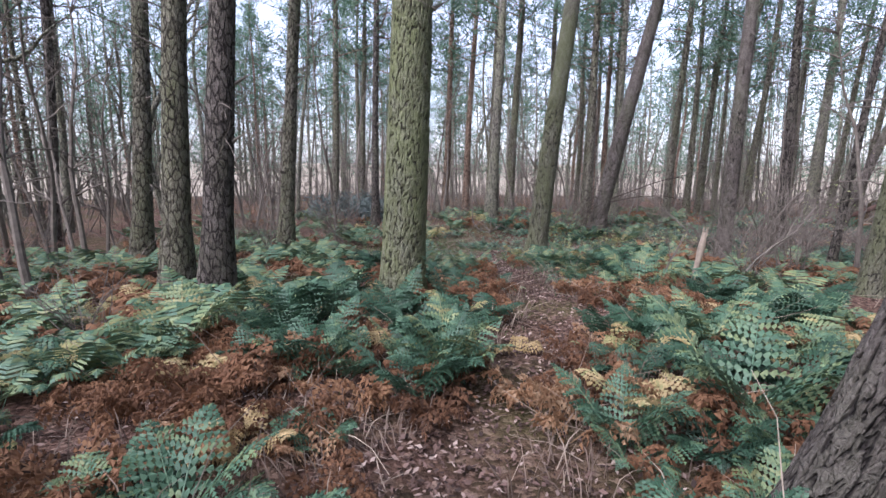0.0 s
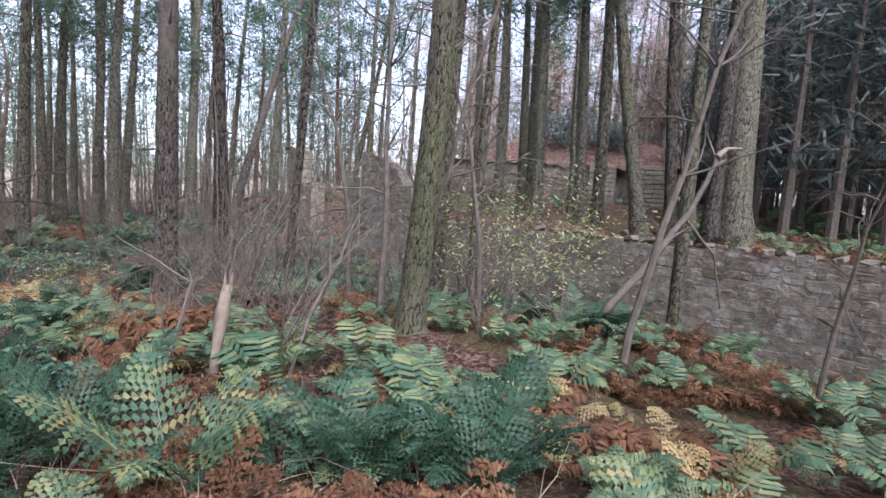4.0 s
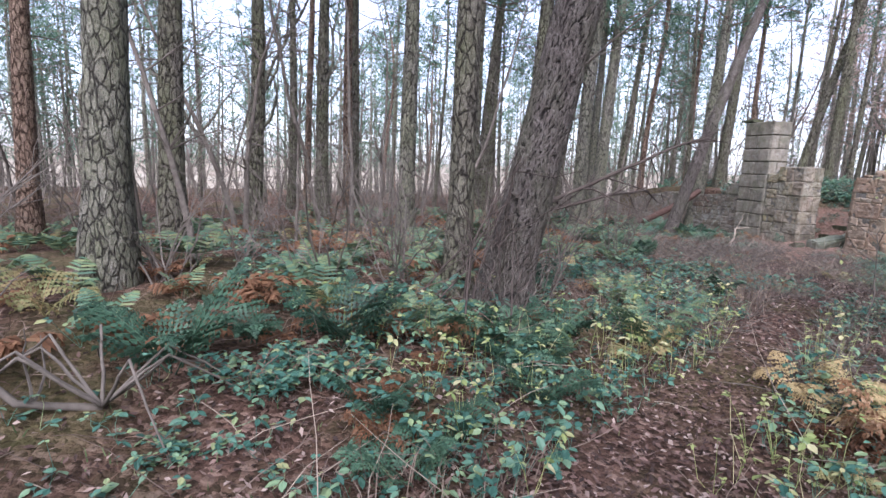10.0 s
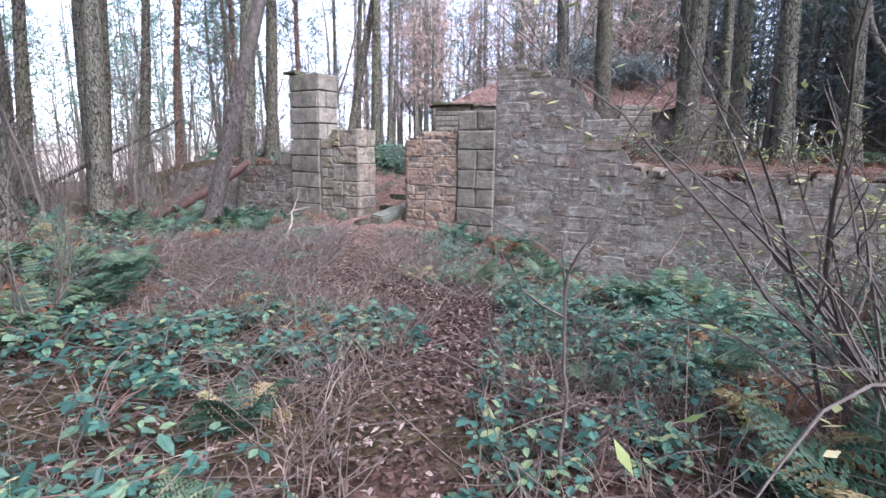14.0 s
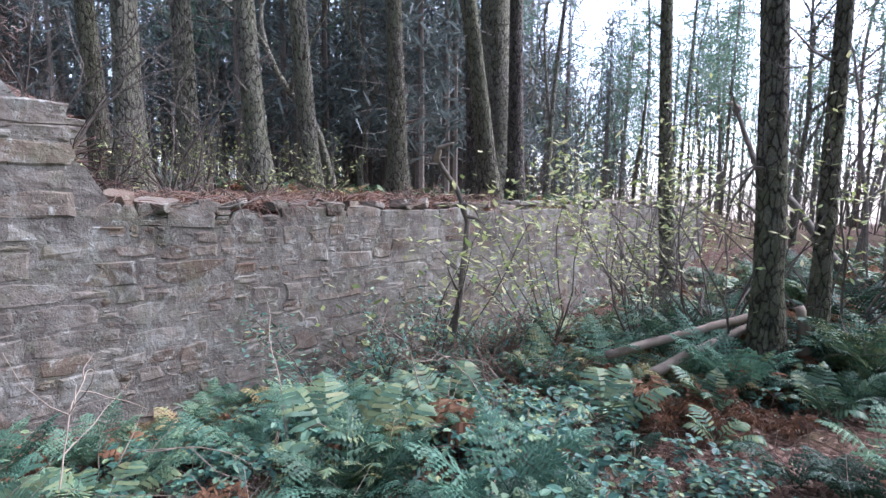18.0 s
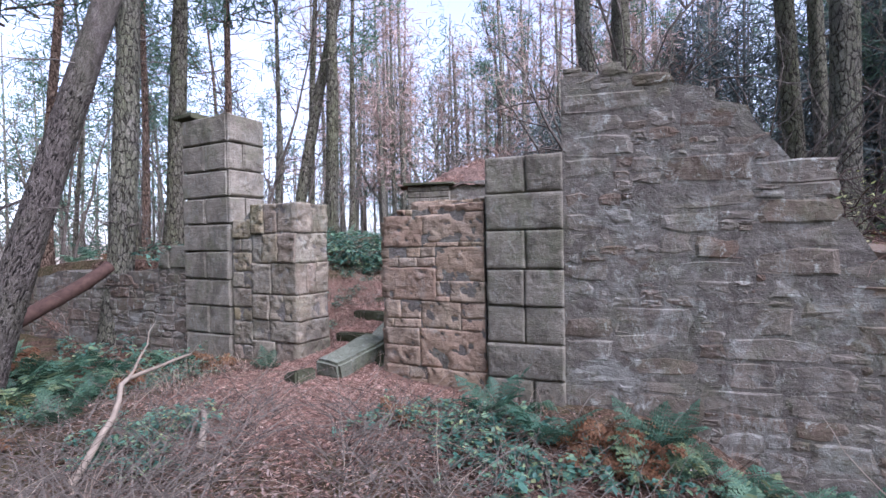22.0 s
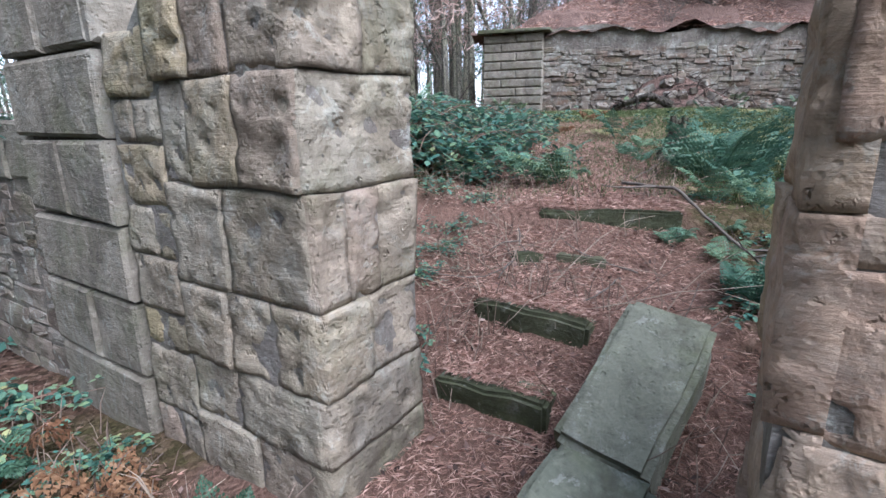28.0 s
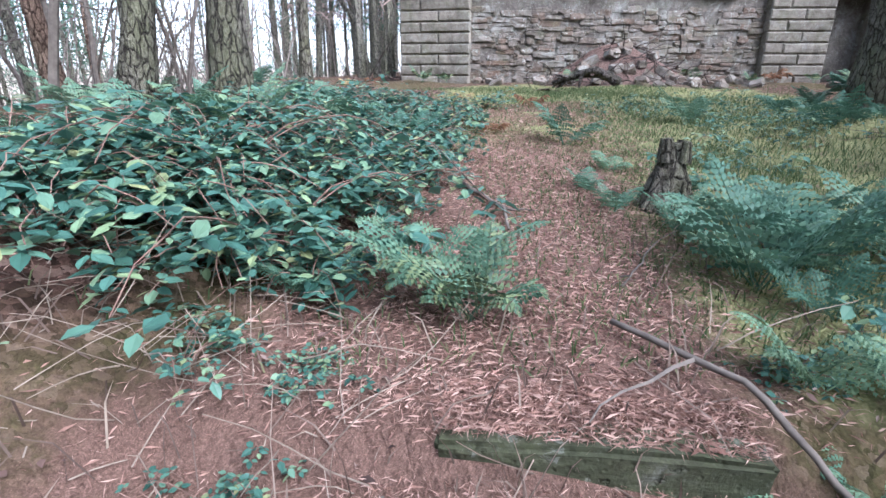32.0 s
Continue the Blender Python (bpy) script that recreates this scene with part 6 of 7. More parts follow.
while n < 150:
    a, q = rng.uniform(0, 6.28), rng.uniform(3.5, 24)
    c = FINE[int(rng.integers(len(FINE)))]
    x, y = c[0] + q * np.cos(a), c[1] + q * np.sin(a)
    if path_gap(x, y) < 3.6 or (x > 8.5 and y < 15.5) or (x > wall_x(y) - 1 and x < 34 and 5 < y < 22) or y < -6:
        continue
    bare_shrub(x, y, rng.uniform(0.6, 1.1), n)
    n += 1


def branch(name, pts, r0, r1, mat, label, sides=8, knob=0.06, category="branch", twigs_n=0):
    """A fallen or hanging branch along given points, with side twigs."""
    p = np.array(pts, float)
    t = np.linspace(0, 1, len(p))
    tt = np.linspace(0, 1, max(8, 5 * len(p)))
    line = np.stack([np.interp(tt, t, p[:, k]) for k in range(3)], -1) + np.cumsum(rng.normal(0, 0.006, (len(tt), 3)), 0) * np.minimum(1, tt * 4)[:, None]
    o = thing(name, *line[0], label, category)
    s = Soup()
    tube(s, line - line[0], np.linspace(r0, r1, len(tt)), sides, knob)
    part("stem", s.mesh("stem", mat, True), mat, o)
    for _ in range(twigs_n):
        i = int(rng.integers(2, len(tt) - 1))
        sd = Soup()
        tube(sd, wander(line[i] - line[0], line[i] - line[i - 1] + rng.normal(0, 0.07, 3), rng.uniform(0.25, 0.8), 5, 0.22), np.linspace(r1 * 0.9 + 0.003, 0.002, 6), 4, cap=False)
        part("side_twig", sd, mat, o)
    return o


def on(x, y, dz=0.0):
    return (x, y, gz(x, y) + dz)


# first stretch: broken white stump, fallen branch with a pale tip
st = thing("broken_stump", 3.8, 8.3, gz(3.8, 8.3), "splintered pale broken sapling stump", "stump")
ss = Soup()
tube(ss, [(0, 0, -0.1), (0.01, -0.02, 0.25), (0.05, -0.06, 0.6), (0.07, -0.1, 0.85)], (0.045, 0.042, 0.055, 0.035), 10, 0.12)
part("trunk", ss.mesh("trunk", TWIG_PALE, True), TWIG_PALE, st)
for a in (0.0, 1.7, 3.1, 4.6):
    sp = Soup()
    tube(sp, [(0.07 + 0.03 * np.cos(a), -0.1 + 0.03 * np.sin(a), 0.8), (0.08 + 0.04 * np.cos(a), -0.11 + 0.04 * np.sin(a), 0.95)], (0.018, 0.003), 5)
    part("splinter", sp, TWIG_PALE, st)
branch("leaning_stick", (on(4.0, 7.7), (4.6, 7.9, 0.1), (5.3, 8.1, 0.5)), 0.02, 0.012, TWIG, "thin grey stick leaning among ferns", twigs_n=3)
branch("leaning_stick", (on(3.2, 8.2), (3.7, 8.4, 0.4), (3.4, 8.9, 0.75)), 0.014, 0.006, TWIG, "thin bent grey stick among ferns", twigs_n=3)
branch("dead_branch", ((9.3, 5.9, -0.6), (9.9, 5.3, 0.3), (10.5, 4.9, 0.95), (10.75, 4.6, 1.6), (10.9, 4.45, 2.1)), 0.07, 0.035, TWIG, "dead grey branch propped up with a bleached broken tip", twigs_n=5)
branch("branch_tip", ((10.88, 4.47, 2.08), (11.0, 4.35, 2.2), (11.25, 4.1, 2.25)), 0.06, 0.012, TWIG_PALE, "bleached broken end of the dead branch")
branch("dead_branch", ((10.55, 4.85, 1.0), (10.9, 4.3, 0.4), (11.1, 4.1, -0.6)), 0.03, 0.012, TWIG, "thin forked dead branch hanging down")
# second stretch
branch("crooked_sapling", (on(0.9, 16.35), (0.55, 16.4, -0.55), (0.35, 16.5, -0.3), (0.3, 16.6, 0.6), (0.42, 16.7, 1.8)), 0.024, 0.008, TWIG, "pale crooked sapling with a bent foot", twigs_n=6)
for k in range(9):
    a = rng.uniform(0, 6.28)
    branch("dead_root", (on(0.9, 16.3, 0.05), (0.9 + 0.35 * np.cos(a), 16.3 + 0.3 * np.sin(a), -0.45 + 0.2 * rng.random()), on(0.9 + 0.8 * np.cos(a), 16.3 + 0.6 * np.sin(a), 0.03)), 0.012, 0.004, TWIG, "tangled dead root beside the path")
for k in range(10):
    a = rng.uniform(2.6, 4.6)
    q = rng.uniform(0.5, 1.3)
    x, y = 4.35 + q * np.cos(a), 16.9 + q * np.sin(a)
    branch("propped_branch", (on(x, y), (0.5 * x + 2.2 + rng.normal(0, 0.12), 0.5 * y + 8.4, gz(x, y) + 0.5 + 0.3 * rng.random()), (4.32, 16.72, 0.1 + 0.9 * rng.random())), 0.012, 0.005, TWIG_DARK, "thin dead branch propped against the dark pine", 6, twigs_n=5)
for x, y, s, k in ((4.0, 16.4, 0.6, 0), (4.8, 16.8, 0.7, 1)):
    bare_shrub(x, y, s, k)
branch("bare_limb", ((4.5, 16.8, 0.35), (5.1, 16.55, 0.6), (5.9, 16.3, 0.95), (6.6, 16.25, 1.15), (7.1, 16.25, 1.3)), 0.024, 0.007, TWIG_DARK, "long bare limb reaching over the path's edge", twigs_n=14)
branch("bare_limb", ((4.6, 16.8, 0.3), (5.4, 16.5, 0.55), (6.4, 16.7, 0.6), (7.3, 17.1, 0.4)), 0.02, 0.006, TWIG_DARK, "thin bare limb drooping towards the path", twigs_n=10)
branch("thin_sapling", (on(7.8, 14.75), (7.8, 14.76, -0.2), (7.77, 14.8, 0.3)), 0.01, 0.004, TWIG, "thin upright sapling stem beside the path", twigs_n=3)
# below the long wall: logs round the dark pine
for a, b, r, mat in (((11.6, 10.25, -1.16), (10.2, 8.95, -0.78), 0.05, TWIG_PALE), ((11.17, 10.31, -1.27), (10.25, 9.0, -0.86), 0.055, TWIG_PALE), ((10.69, 10.03, -1.42), (9.97, 9.08, -1.25), 0.055, TWIG_PALE), ((10.46, 10.08, -1.5), (10.21, 9.41, -1.3), 0.04, TWIG_PALE)):
    branch("bleached_log", (a, tuple((np.array(a) + b) / 2), b), r, r * 0.8, mat, "bleached fallen log propped at the dark pine", 10, 0.05, "log")
branch("broken_stub", (on(9.86, 9.06), (9.9, 9.04, -1.0), (9.97, 9.0, -0.66)), 0.075, 0.045, TWIG_PALE, "bleached broken tree stub", 10, 0.1, "stump")
branch("bent_sapling", (on(14.0, 9.6), (13.8, 9.5, -0.9), (13.9, 9.2, 0.1), (14.0, 9.4, 0.6), (14.1, 9.7, 0.95)), 0.05, 0.03, TWIG, "bent sapling with a bleached broken top", twigs_n=8)
branch("bleached_snag", ((14.1, 9.7, 0.93), (14.0, 9.8, 1.1), (13.8, 9.75, 1.2)), 0.05, 0.015, TWIG_PALE, "bleached broken top of the bent sapling")
for k in range(6):
    p = LONG.to([(yw(LONG, rng.uniform(8.5, 12.5)), rng.uniform(-0.1, 0.1), 0)])[0]
    branch("fallen_stick", ((p[0] + 0.3, p[1] - 0.4, 0.42), (p[0], p[1], 0.36), (p[0] - 0.1, p[1] + 0.5, 0.3)), 0.014, 0.006, TWIG, "dead stick lying over the wall's top", twigs_n=2)


def leafy_bush(x, y, h, n, mat, label, leaf=0.05, spread_=0.6):
    t = thing("leafy_bush", x, y, gz(x, y), label, "bush")
    stem, lv = Soup(), Soup()
    for _ in range(9):
        a = rng.uniform(0, 6.28)
        line = wander((0, 0, 0), (np.cos(a) * spread_, np.sin(a) * spread_, 1), h * rng.uniform(0.7, 1.15), 8, 0.16)
        tube(stem, line, np.linspace(0.016, 0.003, 9), 4, cap=False)
        for _ in range(n // 9):
            p = line[int(rng.integers(4, 9))] + rng.normal(0, 0.14 * h / 2, 3)
            a2 = rng.uniform(0, 6.28)
            d, w = np.array([np.cos(a2), np.sin(a2), rng.normal(0, 0.4)]), np.array([-np.sin(a2), np.cos(a2), rng.normal(0, 0.4)])
            lv.add([p, p + d * leaf + w * leaf * 0.4, p + d * 2 * leaf, p + d * leaf - w * leaf * 0.4], ((0, 1, 2, 3),))
    tagged(part("stem", stem, TWIG, t), kind="stuff")
    tagged(part("foliage", lv, mat, t), kind="stuff")
    return t


leafy_bush(11.6, 7.9, 3.3, 1000, PALE_LEAF, "thin bush with yellow-green autumn leaves", 0.055)
leafy_bush(12.8, 8.7, 3.1, 560, PALE_LEAF, "thin bush with yellow-green autumn leaves", 0.055)
leafy_bush(14.3, 9.6, 2.9, 190, PALE_LEAF, "sparse bush with pale yellow leaves", 0.08)
leafy_bush(9.0, 6.5, 2.6, 200, PALE_LEAF, "thin bush with yellow-green autumn leaves", 0.045)
for y in np.arange(11.4, 16.6, 0.34):
    x = float(wall_x(y)) - rng.uniform(0.45, 1.2)
    fern("green" if rng.random() < 0.8 else "rust", x, y, rng.uniform(0.5, 0.8))
    bramble(x - rng.uniform(0.1, 0.9), y + rng.normal(0, 0.2), rng.uniform(0.5, 0.8))
for x, y, h in ((14.55, 11.3, 1.4), (14.35, 10.6, 1.6), (14.0, 10.0, 1.5), (13.5, 9.3, 1.5), (13.0, 8.4, 1.4)):
    leafy_bush(x, y, h, 420, BRAMBLE_LEAF, "tangled green bush with dead twigs before the wall", 0.045, 0.9)
leafy_bush(10.75, 9.05, 3.2, 420, PALE_LEAF, "honeysuckle with pale yellow-green leaves round the pine", 0.05)
leafy_bush(9.5, 8.1, 3.0, 420, PALE_LEAF, "thin bush with yellow-green autumn leaves", 0.05)
for x, y, h in ((13.7, 10.0, 1.5), (13.2, 9.0, 1.5), (12.6, 8.2, 1.4), (14.0, 8.8, 1.6), (13.4, 7.4, 1.5), (13.9, 10.9, 1.1)):
    bare_shrub(x, y, 0.75 * h, 3 + int(4 * y) % 2)
for x, y, s in ((13.9, 10.4, 1.3), (13.4, 9.6, 1.4), (13.9, 9.3, 1.5), (12.8, 9.0, 1.3), (13.3, 8.3, 1.5), (12.4, 8.0, 1.3), (13.9, 7.8, 1.5), (12.2, 9.6, 1.1), (13.0, 7.2, 1.4), (11.9, 8.6, 1.1), (12.9, 10.5, 1.1)):
    bramble(x, y, s)
for x, y, q in ((14.3, 12.1, 1.1), (14.5, 11.6, 1.2), (14.2, 11.2, 1.2), (14.6, 12.6, 0.9), (13.8, 11.9, 1.0), (13.5, 11.3, 1.1)):
    bramble(x, y, q)
    fern("bright", x - 0.3, y + 0.3, 0.8)
hand_ferns("yellow", ((14.75, 11.9), (14.6, 12.2), (14.7, 11.5)), 0.85)
hand_ferns("yellow", ((14.55, 10.55), (14.5, 10.8), (14.35, 10.65), (11.3, 9.9), (11.0, 10.2)), 0.85)
hand_ferns("green", [(rng.uniform(9.0, 14.0), rng.uniform(5.5, 10.8)) for _ in range(48)], 1.15)
hand_ferns("rust", [(rng.uniform(7.0, 13.5), rng.uniform(4.5, 9.5)) for _ in range(18)], 1.0)
leafy_bush(8.35, 12.9, 3.0, 180, PALE_LEAF, "sparse honeysuckle with pale yellow leaves", 0.035)

# beside the pillar
branch("fallen_log", (on(15.9, 24.0, 0.08), (17.0, 23.4, -0.75), (18.0, 22.9, -0.2), (18.75, 22.6, 0.25)), 0.125, 0.1, LOG_RED, "long dark reddish barkless log leaning on the low wall", 14, 0.04, "log")
branch("leaning_pole", (on(14.8, 27.0), (17.2, 26.4, 0.1), (20.0, 25.4, 1.5)), 0.06, 0.03, BARK_DARK, "thin dark fallen trunk leaning through the wood", 8, 0.05, "log")
branch("pale_stick", (on(14.1, 19.25, 0.05), (14.75, 19.4, -0.75), (15.0, 19.55, -0.55), (16.3, 19.75, -0.6)), 0.028, 0.014, TWIG_PALE, "bleached bent stick lying by the door path", twigs_n=1)
branch("pale_stick", (on(14.7, 18.7, 0.04), on(15.2, 18.95, 0.1), on(15.6, 19.2, 0.04)), 0.03, 0.02, TWIG_PALE, "short bleached stick on the ground")
for x, y, s in ((14.9, 19.3, 0.62), (15.2, 19.6, 0.6), (14.6, 19.5, 0.5), (15.5, 17.3, 0.55), (15.2, 16.8, 0.6), (16.0, 17.0, 0.5), (14.8, 16.5, 0.7), (15.7, 16.3, 0.7), (17.2, 21.0, 0.7), (17.5, 21.6, 0.8), (18.2, 22.2, 0.9), (18.6, 23.0, 0.9), (19.2, 21.6, 0.9), (16.9, 20.7, 0.5), (14.2, 20.6, 0.6), (13.7, 21.3, 0.6)):
    bramble(x, y, s)


def block(name, size, m, mat, label, wear=0.03, category="stone", seed=0):
    """A worn block: bevelled, uneven."""
    bm = bmesh.new()
    bmesh.ops.create_cube(bm, size=1.0)
    bmesh.ops.scale(bm, vec=size, verts=bm.verts)
    bmesh.ops.bevel(bm, geom=bm.edges[:], offset=min(size) * 0.12, segments=2, affect="EDGES")
    bmesh.ops.subdivide_edges(bm, edges=[e for e in bm.edges if e.calc_length() > 0.12], cuts=3, use_grid_fill=True)
    for v in bm.verts:
        v.co += Vector((noise.noise(v.co * 4 + Vector((seed, 0, 0))), noise.noise(v.co * 4 + Vector((0, seed, 9))), noise.noise(v.co * 4 + Vector((7, 0, seed))))) * wear
    me = bpy.data.meshes.new(name)
    bm.to_mesh(me)
    bm.free()
    me.materials.append(mat)
    ob = new(name, me)
    ob.matrix_basis = m
    return tagged(ob, label, category)


# doorway: fallen blocks, steps
block("fallen_block", (0.86, 0.42, 0.3), pose(18.25, 17.78, -0.66, 8, -30, -33), STONE_PALE, "long fallen mossy stone block leaning in the doorway", 0.03, seed=1)
block("fallen_block", (0.98, 0.4, 0.3), pose(17.36, 18.2, -0.89, 6, -10, -26), STONE_PALE, "long fallen mossy stone block at the threshold", 0.03, seed=2)
block("fallen_block", (0.35, 0.3, 0.25), pose(17.45, 17.78, -0.95, 20, 10, 30), STONE_MOSSY, "small fallen mossy stone by the jamb", 0.04, seed=3)
block("fallen_block", (0.3, 0.26, 0.2), pose(16.85, 18.72, -1.02, 5, 12, 50), STONE_MOSSY, "small mossy stone at the jamb's foot", 0.05, seed=4)
needles = Soup()
for x, y, w, top_z, r in ((18.39, 18.46, 0.62, -0.72, 22), (18.83, 18.28, 0.7, -0.46, 22), (20.05, 17.72, 1.04, -0.1, 5)):
    block("stone_step", (0.17, w, 0.22), pose(x, y, top_z - 0.12, rng.normal(0, 2), rng.normal(0, 2), -r), STONE_MOSSY, "worn mossy stone step covered with needles", 0.035, "step", seed=x)
    q = rng.uniform(-w / 2, w / 2, 2600)
    nx_, ny_ = x + q * math.sin(radians(r)) + rng.uniform(-0.06, 0.2, 2600), y + q * math.cos(radians(r))
    v, f = flakes(nx_, ny_, 0.026, 0.2, 0.0, 0.05)
    v[:, 2] += np.repeat(np.maximum(top_z + 0.0 - ground_z(nx_, ny_), 0.0), 4)
    needles.add_np(v, f)
tagged(new("step_needles", needles.mesh("step_needles", RED_NEEDLES)), "red fallen needles on the stone steps", "needles", kind="stuff")


block("edging_stone", (0.14, 0.2, 0.12), pose(19.55, 18.34, -0.4, 10, 6, 20), STONE_MOSSY, "small mossy stone sunk in the needles", 0.05, seed=11)
block("edging_stone", (0.14, 0.34, 0.1), pose(19.55, 17.96, -0.395, 3, 0, -8), STONE_MOSSY, "flat mossy edging stone sunk in the needles", 0.02, seed=12)


def ridge_stone(m, L, label):
    bm = bmesh.new()
    prof = [(-0.28, 0), (0.28, 0), (0.28, 0.26), (0.0, 0.5), (-0.28, 0.26)]
    a = [bm.verts.new((-L / 2, y, z)) for y, z in prof]
    b = [bm.verts.new((L / 2, y, z)) for y, z in prof]
    bm.faces.new(a[::-1])
    bm.faces.new(b)
    for i in range(5):
        bm.faces.new((a[i], a[(i + 1) % 5], b[(i + 1) % 5], b[i]))
    bmesh.ops.recalc_face_normals(bm, faces=bm.faces[:])
    bmesh.ops.bevel(bm, geom=bm.edges[:], offset=0.03, segments=2, affect="EDGES")
    bmesh.ops.subdivide_edges(bm, edges=[e for e in bm.edges if e.calc_length() > 0.15], cuts=2, use_grid_fill=True)
    for v in bm.verts:
        v.co += Vector((noise.noise(v.co * 5), noise.noise(v.co * 5 + Vector((3, 1, 0))), noise.noise(v.co * 5 + Vector((0, 5, 2))))) * 0.02
    me = bpy.data.meshes.new("ridge_stone")
    bm.to_mesh(me)
    bm.free()
    me.materials.append(STONE_MOSSY)
    ob = new("ridge_stone", me)
    ob.matrix_basis = m
    return tagged(ob, label, "stone", "fallen ridge stones")


ridge_stone(pose(19.75, 15.45, -0.42, 0, 0, -50), 1.0, "fallen gabled coping stone strewn with needles")
ridge_stone(pose(19.53, 16.24, -0.59, 14, 10, 25), 0.45, "small mossy gabled coping stone half sunk")

# stump, fallen branches and brambles on the terrace
tree_stump = thing("tree_stump", 22.4, 16.7, gz(22.4, 16.7), "short dark rotten tree stump ringed by ferns", "stump")
s, _ = trunk_soup(0.17, 0.45, (0.02, 0), 18, 8, 0.06, 0.3, 0.02, 0.1)
part("trunk", s.mesh("trunk", BARK_PINE, False), BARK_PINE, tree_stump)
for a in (0.5, 2.2, 4.0, 5.3):
    sp = Soup()
    tube(sp, [(0.07 * np.cos(a), 0.07 * np.sin(a), 0.33), (0.09 * np.cos(a), 0.09 * np.sin(a), 0.44 + 0.05 * rng.random())], (0.06, 0.035), 6, 0.1)
    part("splinter", sp, BARK_PINE, tree_stump)
branch("fallen_branch", (on(20.6, 17.55, 0.06), on(20.1, 17.2, 0.16), on(19.7, 16.95, 0.12), on(19.3, 16.75, 0.1)), 0.014, 0.009, TWIG, "thin lichen-grey branch lying across the terrace", twigs_n=4)
branch("fallen_branch", (on(22.9, 18.2, 0.04), on(22.3, 17.9, 0.06), on(21.9, 17.9, 0.04)), 0.02, 0.01, TWIG, "thin dead branch lying on the moss", twigs_n=3)
for x, y in ((19.4, 17.6), (18.9, 18.0), (19.2, 18.5), (21.0, 17.4), (18.4, 17.8), (19.9, 18.4)):
    a = rng.uniform(0, 6.28)
    branch("needle_twig", (on(x, y, 0.03), on(x + 0.25 * np.cos(a), y + 0.25 * np.sin(a), 0.05), on(x + 0.5 * np.cos(a + 0.3), y + 0.5 * np.sin(a + 0.3), 0.03)), 0.006, 0.003, TWIG, "small dead twig on the needles", 5, twigs_n=2)
for i in range(95):
    x = rng.uniform(20.7, 26.5)
    y = 18.25 - 0.13 * (x - 18) + rng.uniform(0.75, 3.4) + 0.06 * (x - 19)
    bramble(x, y, rng.uniform(0.8, 1.2))
for x, y, s in ((19.6, 18.95, 0.4), (19.2, 19.05, 0.4), (18.6, 19.1, 0.5), (19.0, 17.0, 0.45), (19.8, 16.6, 0.5), (20.4, 16.9, 0.4), (18.4, 17.0, 0.5), (20.9, 18.9, 0.7), (20.9, 19.4, 0.9), (19.9, 18.95, 0.4), (20.25, 19.2, 0.5), (20.3, 18.75, 0.35)):
    bramble(x, y, s)
branch("fallen_root", (on(31.0, 14.8, 0.1), (30.9, 15.4, gz(30.9, 15.4) + 0.4), on(31.2, 16.3, 0.1)), 0.13, 0.05, BARK_DARK, "dark fallen root mass before the ruined building", 10, 0.15, "log", 8)
for i in range(26):
    x, y = rng.uniform(31.5, 33.0), rng.uniform(9.5, 18.0)
    block("loose_stone", (rng.uniform(0.15, 0.4), rng.uniform(0.15, 0.35), rng.uniform(0.1, 0.22)), pose(x, y, gz(x, y) + 0.05, rng.normal(0, 15), rng.normal(0, 15), rng.uniform(0, 360)), STONE_RUBBLE, "loose fallen stone before the ruined wall", 0.04, seed=i)


# heap of fallen stones, earth and roots against the ruined wall
debris = thing("rubble_heap", 32.3, 14.3, gz(32.3, 14.3), "heap of fallen stones, red earth and dead roots", "rubble")
hx, hy = np.meshgrid(np.linspace(-1.9, 1.1, 22), np.linspace(-2.8, 2.8, 36))
lump = np.array([noise.noise((float(a) * 1.6, float(b) * 1.6, 5.2)) for a, b in zip(hx.ravel(), hy.ravel())]).reshape(hx.shape)
hz = 1.15 * np.exp(-(((hx - 1.0) / 1.2) ** 2 + (hy / 1.6) ** 2)) + 0.16 * lump - 0.12
k = hx.shape[1]
I, J = np.meshgrid(np.arange(hx.shape[0] - 1), np.arange(k - 1), indexing="ij")
es = Soup()
es.add_np(np.stack([hx, hy, hz], -1).reshape(-1, 3), np.stack([I * k + J, I * k + J + 1, (I + 1) * k + J + 1, (I + 1) * k + J], -1).reshape(-1, 4))
part("earth", es, MOUND, debris)
for i in range(30):
    a, b = rng.uniform(-1.1, 0.8), rng.normal(0, 1.2)
    top_h = 1.15 * math.exp(-(((a - 1.0) / 1.2) ** 2 + (b / 1.6) ** 2))
    bm = boulder((rng.uniform(0.1, 0.28), rng.uniform(0.1, 0.22), rng.uniform(0.06, 0.14)), seed=i + 90)
    bmesh.ops.rotate(bm, matrix=Euler((rng.normal(0, 0.3), rng.normal(0, 0.3), rng.uniform(0, 6))).to_matrix(), verts=bm.verts)
    bmesh.ops.translate(bm, vec=(a, b, top_h - 0.05), verts=bm.verts)
    part("stone", bm, STONE_RUBBLE, debris)
hs = Soup()
for _ in range(120):
    a, b, q = rng.uniform(-1.2, 0.8), rng.normal(0, 1.3), rng.uniform(0, 6.28)
    top_h = 1.15 * math.exp(-(((a - 1.0) / 1.2) ** 2 + (b / 1.6) ** 2))
    tube(hs, wander((a, b, top_h - 0.05), (np.cos(q), np.sin(q), rng.uniform(0, 0.7)), rng.uniform(0.4, 1.1), 5, 0.25, -0.1), np.linspace(0.016, 0.003, 6), 4, cap=False)
tagged(part("root_growth", hs, TWIG_DARK, debris), kind="stuff")


